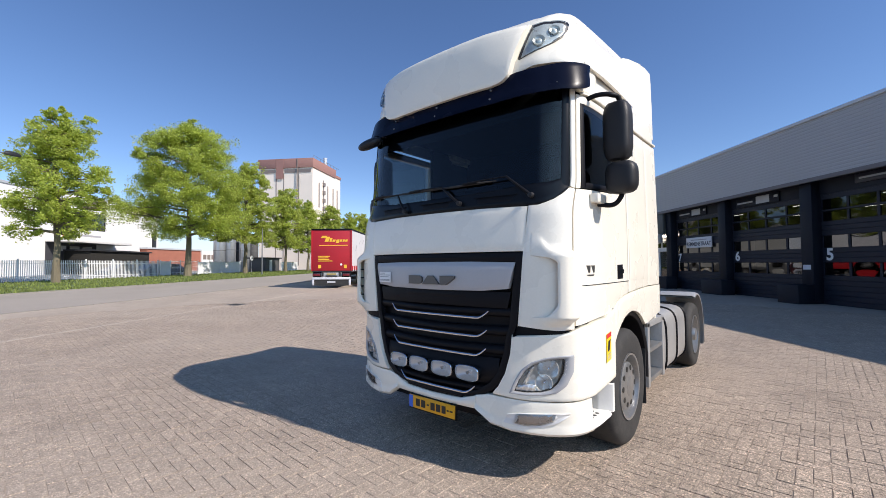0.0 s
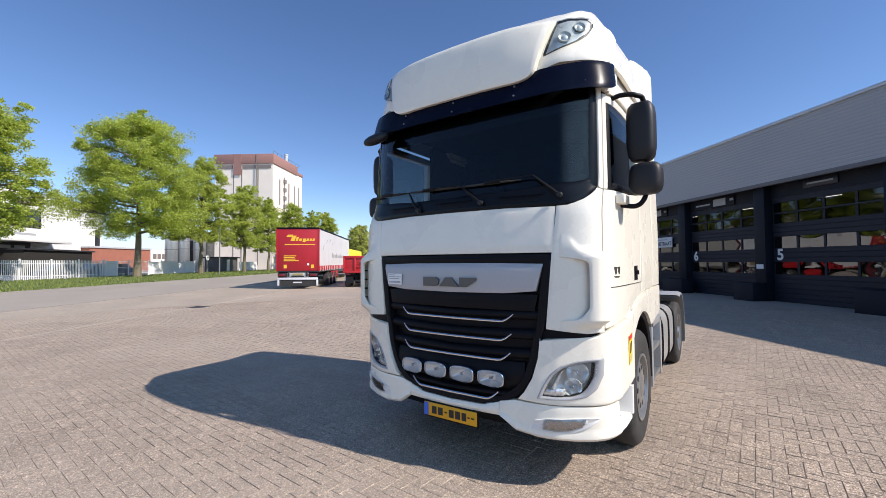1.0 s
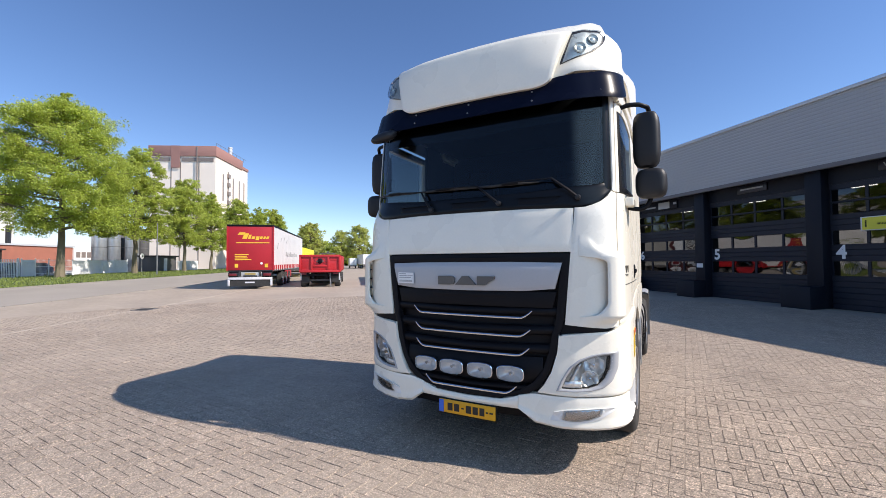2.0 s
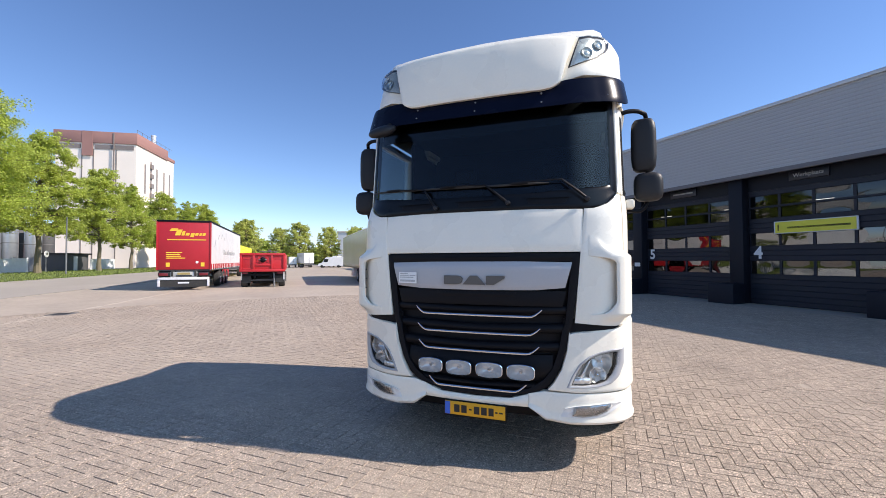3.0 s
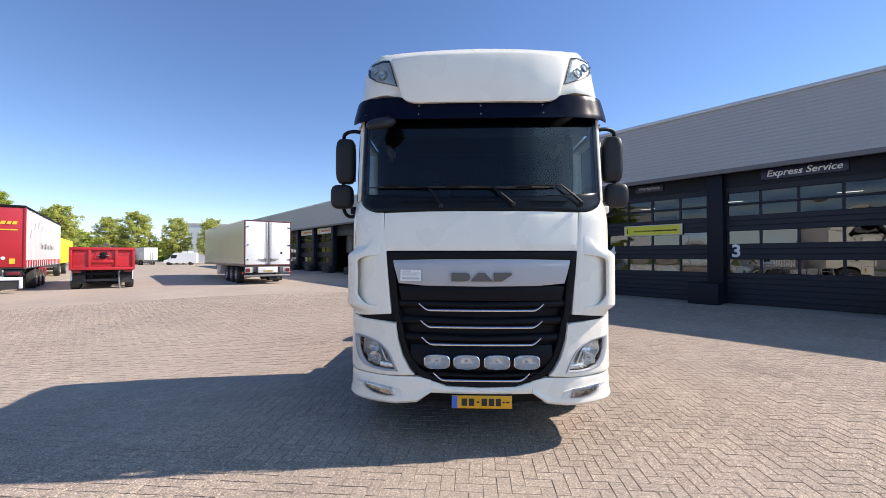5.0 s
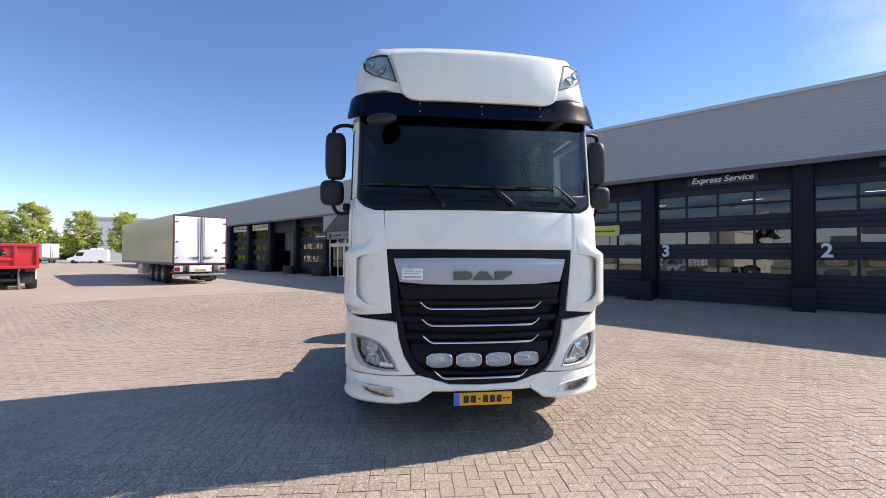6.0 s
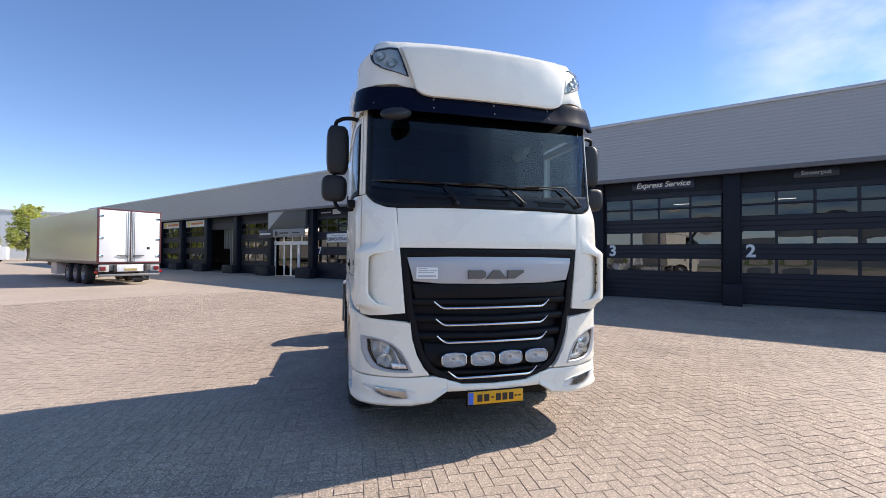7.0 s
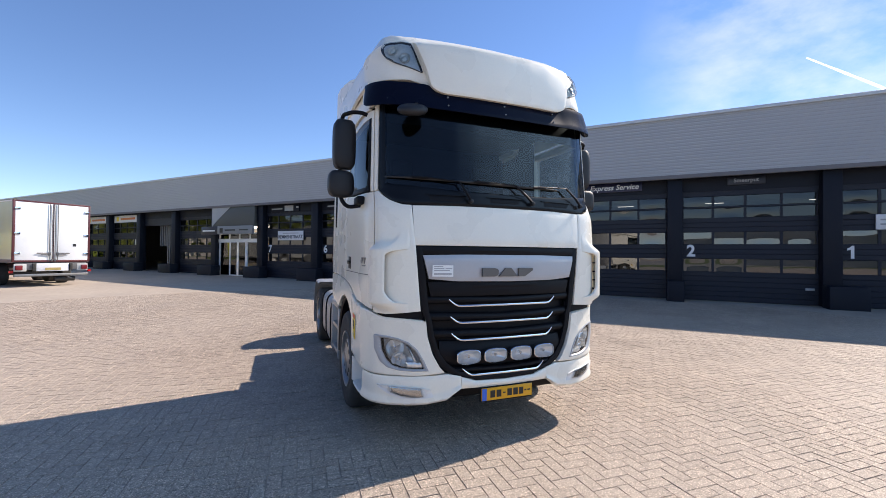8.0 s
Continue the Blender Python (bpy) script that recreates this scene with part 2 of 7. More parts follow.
def tube(bm, pts, r, n=10, radii=None):
    """A pipe along a polyline."""
    pts = [Vector(p) for p in pts]
    rings = []
    up = Vector((0.13, 0.21, 0.97)).normalized()
    for i, p in enumerate(pts):
        d = (pts[min(i + 1, len(pts) - 1)] - pts[max(i - 1, 0)]).normalized()
        a = d.cross(up)
        if a.length < 0.05:
            a = d.cross(Vector((1, 0, 0)))
        a.normalize()
        b = d.cross(a)
        rr = radii[i] if radii else r
        rings.append([bm.verts.new(p + rr * (a * math.cos(2 * math.pi * k / n) + b * math.sin(2 * math.pi * k / n))) for k in range(n)])
    for u, v in zip(rings, rings[1:]):
        for k in range(n):
            bm.faces.new((u[k], u[(k + 1) % n], v[(k + 1) % n], v[k]))
    bm.faces.new(rings[0][::-1])
    bm.faces.new(rings[-1])
    bmesh.ops.recalc_face_normals(bm, faces=bm.faces)
    return bm


def bend(points, n=8):
    """A smooth curve through points (Catmull-Rom)."""
    p = [Vector(q) for q in points]
    p = [2 * p[0] - p[1]] + p + [2 * p[-1] - p[-2]]
    out = []
    for i in range(1, len(p) - 2):
        for k in range(n):
            t = k / n
            out.append(0.5 * (2 * p[i] + (p[i + 1] - p[i - 1]) * t + (2 * p[i - 1] - 5 * p[i] + 4 * p[i + 1] - p[i + 2]) * t * t + (3 * p[i] - p[i - 1] - 3 * p[i + 1] + p[i + 2]) * t ** 3))
    return out + [p[-2]]


def extrude_outline(bm, pts, vec, mat=0):
    """A plate from a closed outline of 3D points, thickened along vec."""
    a = [bm.verts.new(Vector(p)) for p in pts]
    b = [bm.verts.new(Vector(p) + Vector(vec)) for p in pts]
    fs = [bm.faces.new(a[::-1]), bm.faces.new(b)]
    for i in range(len(a)):
        j = (i + 1) % len(a)
        fs.append(bm.faces.new((a[i], a[j], b[j], b[i])))
    for f in fs:
        f.material_index = mat
    bmesh.ops.recalc_face_normals(bm, faces=fs)
    return bm


def lettering(name, words, size, m, mat, parent, depth=0.004, align="CENTER", squeeze=1.0, shear=0.0, bold=0.0):
    """Words in the built-in font as a mesh part; m places them, upright in the local xz plane facing -y."""
    cu = bpy.data.curves.new(name, "FONT")
    cu.body, cu.size, cu.extrude, cu.align_x, cu.align_y, cu.shear = words, size, depth, align, "CENTER", shear
    cu.offset = bold
    tmp = new(name, cu)
    me = bpy.data.meshes.new_from_object(tmp)
    bpy.data.objects.remove(tmp)
    bpy.data.curves.remove(cu)
    me.name = name
    me.transform(m @ pose(0, 0, 0, 90) @ Matrix.Diagonal((squeeze, 1, 1, 1)))
    me.materials.clear()
    me.materials.append(mat)
    ob = new(name, me)
    ob.parent = parent
    return ob


def height(x, y):
    """The yard climbs very slightly away from the lorry."""
    return 0.0055 * min(max(0.0, math.hypot(x, y + 1) - 6), 60)

# ---- the yard, the road and the verge ----
paving_far = material("paving_far", (0.37, 0.306, 0.248), 0.68, spec=0.27, vary=0.16, scale=0.5, fine=7.0, bump=0.25, dirt=0.28, dirt_color=(0.2, 0.175, 0.16))
asphalt = material("asphalt", (0.31, 0.27, 0.23), 0.85, vary=0.15, scale=0.3, fine=30, bump=0.3, dirt=0.25, dirt_color=(0.24, 0.22, 0.2))
grass_mat = material("grass", (0.13, 0.165, 0.035), 0.9, vary=0.4, scale=0.8, fine=12, bump=0.5, island=0.35)
soil = material("verge_soil", (0.1, 0.13, 0.04), 0.95, vary=0.35, scale=0.6, fine=9, bump=0.6)
edging_mat = material("edging_stone", (0.38, 0.32, 0.265), 0.8, vary=0.15, scale=2, bump=0.3)
kerb_mat = material("concrete_kerb", (0.25, 0.23, 0.2), 0.85, vary=0.15, scale=2, bump=0.3)
concrete_lot = material("lot_concrete", (0.27, 0.26, 0.25), 0.85, vary=0.15, scale=0.3, fine=6, bump=0.2)


def sheet(xs, ys, m=Matrix(), lift=0.0):
    """A grid that follows the lie of the land, cut at the local xs and ys."""
    bm = bmesh.new()
    rows = []
    for y in ys:
        row = []
        for x in xs:
            p = m @ Vector((x, y, 0))
            row.append(bm.verts.new((p.x, p.y, height(p.x, p.y) + lift)))
        rows.append(row)
    for a, b in zip(rows, rows[1:]):
        for i in range(len(xs) - 1):
            bm.faces.new((a[i], a[i + 1], b[i + 1], b[i]))
    return bm


def steps(a, b, n):
    return [a + (b - a) * i / n for i in range(n + 1)]


far = [-900, -400, -200, -130, -95] + steps(-80, 80, 64) + [95, 130, 200, 400, 900]
tagged(part("ground", sheet(far, far, lift=-0.0065), paving_far), "yard of worn reddish grey concrete pavers reaching far out", "ground", kind="structure")
ROAD = pose(0, 0, 0, 0, 0, 122)
tagged(part("road", sheet(steps(-60, 160, 70), steps(15.9, 25.3, 5), ROAD, 0.004), asphalt), "grey asphalt road along the yard", "road", kind="structure")
tagged(part("verge", sheet(steps(-60, 160, 70), [25.45, 28, 31, 35, 39.3], ROAD, 0.05), soil), "grass verge with trees beside the road", "verge", kind="structure")
tagged(part("forecourt", sheet(steps(-60, 160, 40), [39.3, 48, 60, 90, 140], ROAD, 0.03), concrete_lot), "pale concrete forecourt behind the fence", "pavement", kind="structure")
bm = bmesh.new()
rows = []
for k in steps(-60, 160, 110):
    ring = []
    for w, dz in ((25.28, -0.05), (25.28, 0.05), (25.31, 0.06), (25.46, 0.06), (25.46, -0.05)):
        p = ROAD @ Vector((k, w, 0))
        ring.append(bm.verts.new((p.x, p.y, height(p.x, p.y) + dz)))
    rows.append(ring)
for a, b in zip(rows, rows[1:]):
    for i in range(4):
        bm.faces.new((a[i], a[i + 1], b[i + 1], b[i]))
tagged(part("kerb", bm, kerb_mat), "low concrete kerb between road and verge", "kerb", kind="structure")
# edging stones between yard and road
bm = bmesh.new()
for k in steps(-30, 70, 100):
    p, q = ROAD @ Vector((k, 15.86, 0)), ROAD @ Vector((k + 0.97, 15.86, 0))
    h = height(p.x, p.y)
    n = (ROAD.to_3x3() @ Vector((0, 0.06, 0)))
    extrude_outline(bm, [(p.x - n.x, p.y - n.y, h - 0.05), (q.x - n.x, q.y - n.y, h - 0.05), (q.x + n.x, q.y + n.y, h - 0.05), (p.x + n.x, p.y + n.y, h - 0.05)], (0, 0, 0.064))
tagged(part("edging", bm, kerb_mat, flat=True), "row of pale concrete edging stones along the yard", "edging", kind="structure")
# grass blades on the verge
rs = random.Random(4)
vs, fs = [], []
for i in range(26000):
    k, w = rs.uniform(0, 95), 25.5 + 14.3 * rs.random() ** 1.3
    p = ROAD @ Vector((k, w, 0))
    z, a, h = height(p.x, p.y) + 0.04, rs.uniform(0, 6.28), rs.uniform(0.06, 0.2)
    c, s, l = math.cos(a) * 0.05, math.sin(a) * 0.05, rs.uniform(-0.06, 0.06)
    j = len(vs)
    vs += [(p.x - c, p.y - s, z), (p.x + c, p.y + s, z), (p.x + l, p.y + l, z + h)]
    fs.append((j, j + 1, j + 2))
me = bpy.data.meshes.new("grass")
me.from_pydata(vs, [], fs)
me.materials.append(grass_mat)
tagged(new("grass", me), "uneven mown green grass on the verge", "grass", kind="stuff")

# ---- the workshop hall ----
fascia_grey = material("fascia_steel", (0.385, 0.388, 0.39), 0.5, metal=0.15, vary=0.05, scale=0.4, bump=0.03, fine=20)
cap_grey = material("roof_cap", (0.5, 0.52, 0.54), 0.4, metal=0.2, vary=0.04, bump=0.02)
wall_dark = material("dark_blue_steel", (0.008, 0.010, 0.017), 0.55, vary=0.12, scale=1.2, bump=0.05, spec=0.25)
door_dark = material("door_panel", (0.016, 0.019, 0.029), 0.5, vary=0.1, scale=1.5, bump=0.06, fine=120, spec=0.3)
soffit_dark = material("soffit", (0.05, 0.05, 0.055), 0.7, vary=0.1, bump=0.05)
upper_glass = glass("upper_pane", (0.2, 0.21, 0.22), 0.9, rough=0.02, base=0.025)
pane_glass = glass("door_pane", (0.22, 0.23, 0.23), 1.35, rough=0.01, base=0.085)
entrance_glass = glass("entrance_pane", (0.6, 0.62, 0.62), 1.2, base=0.03)
inner_wall = material("hall_inside", (0.2, 0.2, 0.2), 0.8, vary=0.1, bump=0.05)
inner_floor = material("hall_floor", (0.13, 0.13, 0.13), 0.6, vary=0.15, bump=0.05)
tube_light = material("tube_light", (1.0, 0.97, 0.9), 0.4, vary=0.0, bump=0.0, emit=3.5)
lobby_light = material("lobby_light", (1.0, 0.95, 0.86), 0.4, vary=0.0, bump=0.0, emit=8.0)
canopy_dark = material("canopy_dark", (0.075, 0.08, 0.075), 0.5, vary=0.08, bump=0.03)
curtain_grey = material("curtain_strip", (0.16, 0.17, 0.18), 0.4, vary=0.1, bump=0.02)
trim_grey = material("fascia_trim", (0.15, 0.14, 0.14), 0.6, vary=0.1, bump=0.03)
sign_dark = material("sign_dark", (0.014, 0.017, 0.03), 0.4, vary=0.05, bump=0.0)
sign_navy = material("sign_navy", (0.013, 0.016, 0.055), 0.4, vary=0.05, bump=0.0)
sign_white = material("sign_white", (0.7, 0.7, 0.69), 0.45, vary=0.03, bump=0.0)
sign_yellow = material("sign_yellow", (0.72, 0.66, 0.05), 0.45, vary=0.03, bump=0.0)
sign_grey = material("sign_grey", (0.42, 0.42, 0.41), 0.45, vary=0.03, bump=0.0)
sign_mid = material("sign_mid_grey", (0.24, 0.245, 0.24), 0.45, vary=0.05, bump=0.0)
door_white = material("white_frame", (0.75, 0.75, 0.74), 0.4, vary=0.03, bump=0.0)
orange_mat = material("orange_counter", (0.65, 0.2, 0.05), 0.5, vary=0.05, bump=0.0)

HALL = pose(14.445 * 0.7485, 14.445 * 0.6631, 0.06, 0, 0, -48.464)
hall = thing("workshop_hall", HALL, "long low workshop hall with ribbed grey fascia and dark doors", "building")
BAY = 4.522
S0, S1 = -61.5, 15.4


def pillar_at(k):
    return 1.80 + BAY * (2 - k)


# ribbed fascia, with its pale cap
prof = []
z = 4.66
while z < 6.78:
    prof += [(-0.55, z), (-0.55, z + 0.07), (-0.541, z + 0.08), (-0.541, z + 0.11)]
    z += 0.12
cuts = [S0] + [S0 + 6.9 * i for i in range(1, 12)] + [S1]
for a, b in zip(cuts, cuts[1:]):
    bm = bmesh.new()
    L = [bm.verts.new((a, y, z)) for y, z in prof]
    R = [bm.verts.new((b, y, z)) for y, z in prof]
    for i in range(len(prof) - 1):
        bm.faces.new((L[i], R[i], R[i + 1], L[i + 1]))
    part("fascia", bm, fascia_grey, hall, "ribbed grey steel fascia", angle=20)
part("fascia_backing", boxes((S0, S1, -0.51, -0.2, 4.62, 6.8)), soffit_dark, hall)
part("roof_cap", boxes((S0 - 0.05, S1 + 0.05, -0.62, -0.1, 6.76, 6.88), bevel=0.015), cap_grey, hall, "pale grey sheet metal roof edge")
part("fascia_trim", boxes((S0, S1, -0.565, -0.44, 4.51, 4.655), bevel=0.01), trim_grey, hall)
part("soffit", boxes((S0, S1, -0.44, 0.15, 4.58, 4.62)), soffit_dark, hall)
part("roof", boxes((S0, S1, -0.1, 26, 6.6, 6.85)), soffit_dark, hall)
part("wall", boxes((S0, S1, 25.8, 26, 0, 6.6)), inner_wall, hall)
part("wall", boxes((S0, S0 + 0.2, 0.1, 25.8, -0.3, 6.6)), fascia_grey, hall)
part("wall", boxes((S1 - 0.2, S1, 0.1, 25.8, -0.3, 6.6)), fascia_grey, hall)
part("hall_floor", boxes((S0 + 0.2, S1 - 0.2, 0.1, 25.8, -0.3, 0.0)), inner_floor, hall)
part("lintel", boxes((S0, S1, 0.0, 0.2, 4.06, 4.58)), wall_dark, hall, "dark blue steel lintel band")

ROWS_OF_PANES = ((1.08, 1.54), (2.09, 2.53), (3.07, 3.42), (3.50, 3.86))


def overhead_door(s, number=None, open_dark=False):
    """A sectional door of ribbed dark panels with four rows of panes."""
    d = part("overhead_door", boxes((0, 4.02, 0.02, 0.09, 4.02, 4.058)), door_dark, hall, "dark blue-grey sectional door with window rows")
    d.location = (s, 0, 0)
    w = 4.02
    spans, z = [], 0.0
    for a, b in ROWS_OF_PANES:
        spans.append((z, a))
        z = b
    spans.append((z, 4.06))
    for a, b in spans:
        bm = bmesh.new()
        nr = max(1, round((b - a) / 0.17))
        line = [(0.08, a + 0.004)]
        for i in range(nr):
            z0, z1 = a + (b - a) * i / nr, a + (b - a) * (i + 1) / nr
            line += [(0.044, z0 + 0.004), (0.03, z0 + 0.016), (0.03, z1 - 0.016), (0.044, z1 - 0.004)]
        line.append((0.08, b - 0.004))
        lf, rt = [[bm.verts.new((x, yy, zz)) for yy, zz in line] for x in (0.01, w - 0.01)]
        for i in range(len(line) - 1):
            bm.faces.new((lf[i], rt[i], rt[i + 1], lf[i + 1]))
        part("panel", bm, door_dark, d, angle=20)
    edges = [0.02, 0.06, 0.96, 1.04, 1.94, 2.02, 2.98, 3.06, 3.96, 4.0]
    for a, b in ROWS_OF_PANES:
        for i in range(0, 10, 2):
            part("mullion", boxes((edges[i], edges[i + 1], 0.035, 0.085, a, b)), door_dark, d, flat=True)
        for i in range(1, 9, 2):
            bm = bmesh.new()
            mid = rs.uniform(-0.007, 0.007)
            tw = rs.uniform(-0.006, 0.006)
            g = []
            for iz in range(5):
                for ix in range(7):
                    u, v = ix / 6, iz / 4
                    g.append(bm.verts.new((edges[i] + (edges[i + 1] - edges[i]) * u, 0.06 + mid * math.sin(3.14 * u) * math.sin(3.14 * v) + tw * (u - 0.5), a + (b - a) * v)))
            for iz in range(4):
                for ix in range(6):
                    j = iz * 7 + ix
                    bm.faces.new((g[j], g[j + 1], g[j + 8], g[j + 7]))
            part("pane", bm, upper_glass if a > 3 else pane_glass, d)
    if number == "1":
        bm = bmesh.new()
        extrude_outline(bm, [(0.3 + x, 0.019, 1.605 + z) for x, z in ((0.0, 0.0), (0.085, 0.0), (0.085, 0.43), (0.02, 0.43), (-0.015, 0.375), (-0.09, 0.335), (-0.09, 0.265), (0.0, 0.295))], (0, 0.008, 0))
        part("number", bm, ink_white, d)
    elif number:
        lettering("number", number, 0.6, pose(0.3, 0.025, 1.82), ink_white, d, squeeze=0.95, bold=0.018)
    return d


for k in range(-1, 16):
    s = pillar_at(k)
    if s + 0.5 < S0 or s > S1:
        continue
    part("pillar", boxes((s, s + 0.5, -0.32, 0.15, 0.0, 4.58), bevel=0.02), wall_dark, hall, "dark blue steel pillar")
    a, b = {2: (-0.03, 0.53), 1: (-0.02, 0.95)}.get(k, (-0.42, 0.52) if k < 6 else (-0.45, 1.0))
    part("bumper_block", boxes((s + a, s + b, -0.95, -0.3, -0.3, 0.72), bevel=0.03), wall_dark, hall, "dark steel wheel guard block")
    if k == 8:
        continue
    if k == 10:
        part("shutter", boxes((s + 0.5, s + BAY, 0.02, 0.1, 3.55, 4.06)), door_dark, hall)
        for i in range(13):
            part("strip_curtain", boxes((s + 1.5 + i * 0.24, s + 1.66 + i * 0.24, 0.6, 0.62, 2.0 if i < 4 else 0.5, 3.6)), curtain_grey, hall, "hanging plastic strip")
        continue
    overhead_door(s + 0.5, str(k) if 1 <= k <= 7 else None)

part("label_plate", boxes((pillar_at(5) + 0.08, pillar_at(5) + 0.4, -0.328, -0.321, 1.28, 1.46)), sign_white, hall, "small white label plate")
part("door_handle", boxes((pillar_at(2) + 4.15, pillar_at(2) + 4.4, -0.01, 0.028, 0.5, 0.58), bevel=0.01), sign_grey, hall, "pale pull handle")
# tube lights inside
for s in range(-26, 14, 5):
    for y in (3.0, 7.5, 12.0):
        part("tube_light", boxes((s + 0.3, s + 1.25, y, y + 0.04, 4.9, 4.93)), tube_light, hall)

# the glazed entrance
s = pillar_at(8) + 0.5
part("canopy_panel", boxes((s - 0.1, s + 4.0, -0.5, -0.3, 3.25, 4.66), bevel=0.01), canopy_dark, hall, "dark grey panel over the entrance")
# reflection on the canopy panel, built as a paler sheet
bm = bmesh.new()
extrude_outline(bm, [(s - 0.1, -0.515, 3.28), (s + 0.35, -0.515, 3.62), (s + 1.3, -0.515, 4.25), (s + 1.85, -0.515, 4.6), (s - 0.1, -0.515, 4.64)], (0, 0.012, 0))
part("canopy_reflection", bm, fascia_grey, hall, "pale grey sheet standing for a slanted reflection over the entrance")
part("entrance_sign", boxes((s - 0.9, s + 0.75, -0.72, -0.57, 2.72, 3.28), bevel=0.01), sign_dark, hall, "dark sign box over the entrance")
part("entrance_sign", boxes((s + 0.76, s + 4.1, -0.72, -0.57, 2.76, 3.28), bevel=0.01), sign_mid, hall, "pale grey sign box over the entrance")
part("lettering_bars", boxes((s - 0.75, s + 0.5, -0.73, -0.721, 2.95, 3.04)), ink_white, hall)
part("lettering_bars", boxes((s + 1.0, s + 1.3, -0.73, -0.721, 2.85, 3.15), (s + 1.5, s + 2.5, -0.73, -0.721, 2.97, 3.06), (s + 2.9, s + 3.7, -0.73, -0.721, 2.98, 3.05)), ink_black, hall)
part("door_frame", boxes((s, s + 4.02, -0.06, 0.05, 2.78, 2.88), (s, s + 4.02, -0.1, 0.05, 2.24, 2.48), (s, s + 4.02, -0.05, 0.05, 0, 0.07), *[(s + x, s + x + 0.1, -0.055, 0.05, 0.07, 2.24) for x in (0, 1.06, 2.72, 3.92)], *[(s + x, s + x + 0.07, -0.055, 0.05, 2.48, 2.78) for x in (0, 1.0, 2.0, 3.0, 3.95)]), door_white, hall, "white aluminium door frame")
for x0 in (1.16, 1.96):
    leaf = part("sliding_door", boxes((s + x0, s + x0 + 0.07, -0.09, -0.06, 0.03, 2.24), (s + x0 + 0.69, s + x0 + 0.76, -0.09, -0.06, 0.03, 2.24), (s + x0 + 0.07, s + x0 + 0.69, -0.09, -0.06, 0.03, 0.12)), door_white, hall, "glazed sliding door with a white frame")
    part("pane", boxes((s + x0 + 0.07, s + x0 + 0.69, -0.078, -0.072, 0.12, 2.24)), entrance_glass, leaf)
for x0, x1, z0, z1 in ((0.1, 1.06, 0.07, 2.24), (2.82, 3.92, 0.07, 2.24), (0.07, 1.0, 2.48, 2.78), (1.07, 2.0, 2.48, 2.78), (2.07, 3.0, 2.48, 2.78), (3.07, 3.95, 2.48, 2.78)):
    part("pane", boxes((s + x0, s + x1, -0.005, 0.005, z0, z1)), entrance_glass, hall)
for x0 in (0.6, 2.4):
    part("ceiling_light", boxes((s + x0, s + x0 + 1.2, 1.2, 1.8, 3.3, 3.34)), lobby_light, hall, "lit ceiling panel of the lobby")
part("lobby_wall", boxes((s - 0.6, s + 4.5, 4.6, 4.7, 0, 4.0)), door_white, hall, "pale wall of the lobby")
part("lobby_wall", boxes((s - 0.7, s - 0.6, 0.2, 4.7, 0, 4.0)), door_white, hall, "pale wall of the lobby")
part("lobby_wall", boxes((s + 4.5, s + 4.6, 0.2, 4.7, 0, 4.0)), sign_grey, hall, "pale wall of the lobby")
part("lobby_ceiling", boxes((s - 0.6, s + 4.5, 0.2, 4.6, 3.4, 3.45)), door_white, hall)
part("counter", boxes((s - 0.6, s - 0.2, 0.22, 4.5, 0.25, 0.82), bevel=0.02), orange_mat, hall, "orange reception counter")
part("plinth", boxes((s - 0.6, s - 0.25, 0.25, 4.5, 0.0, 0.25)), sign_grey, hall)
part("display_stand", boxes((s - 0.58, s - 0.5, 0.22, 0.8, 0.9, 2.4)), sticker_yellow, hall, "yellow display board")


def sign(s, z0, z1, w, mat, label, words=None, size=0.2, ink=ink_white, y=-0.01, bars=(), shear=0.0):
    t = thing("sign", HALL @ pose(s, y, z0), label, "sign")
    part("board", boxes((0, w, -0.05, 0, 0, z1 - z0), bevel=0.006), mat, t)
    if words:
        lettering("lettering", words, size, pose(w / 2, -0.054, (z1 - z0) / 2), ink, t, 0.002, shear=shear, bold=size * 0.02)
    for b in bars:
        part("bar", boxes((b[0] * w, b[1] * w, -0.056, -0.05, b[2] * (z1 - z0), b[3] * (z1 - z0))), b[4], t)
    return t


P = pillar_at
sign(P(2) + 1.93, 4.24, 4.54, 1.12, sign_dark, "small dark sign board over the second workshop door", "Smeerput", 0.19, ink_grey)
sign(P(3) + 1.55, 4.20, 4.56, 2.1, sign_navy, "navy blue sign board with white letters", "Express Service", 0.29, ink_white, shear=0.25)
sign(P(4) + 1.85, 4.24, 4.54, 1.1, sign_dark, "small dark sign board over the fourth workshop door", "Werkplaats", 0.18, ink_grey)
sign(P(5) + 1.85, 4.24, 4.54, 1.2, sign_dark, "small dark sign board over the fifth workshop door", None, bars=((0.12, 0.88, 0.4, 0.6, ink_grey),))
sign(P(4) + 1.37, 2.48, 2.90, 2.25, sign_white, "white framed yellow banner hanging on a workshop door", None, bars=((0.02, 0.98, 0.06, 0.94, sign_yellow), (0.18, 0.92, 0.38, 0.52, ink_black), (0.05, 0.07, 0.25, 0.75, ink_black)))
for k in (6, 7):
    sign(P(k) + 0.9, 4.10, 4.50, 2.4, wall_dark, "dark sign board with a white logo shape", None, bars=((0.04, 0.42, 0.38, 0.56, ink_grey), (0.5, 0.8, 0.12, 0.92, sign_grey), (0.9, 0.98, 0.5, 0.75, ink_grey)))
remmen = sign(P(7) + 1.55, 2.36, 2.92, 2.1, sign_white, "white notice board with dark lettering hanging on a door", None, bars=((0.2, 0.48, 0.72, 0.8, ink_grey), (0.5, 0.82, 0.72, 0.8, ink_grey)))
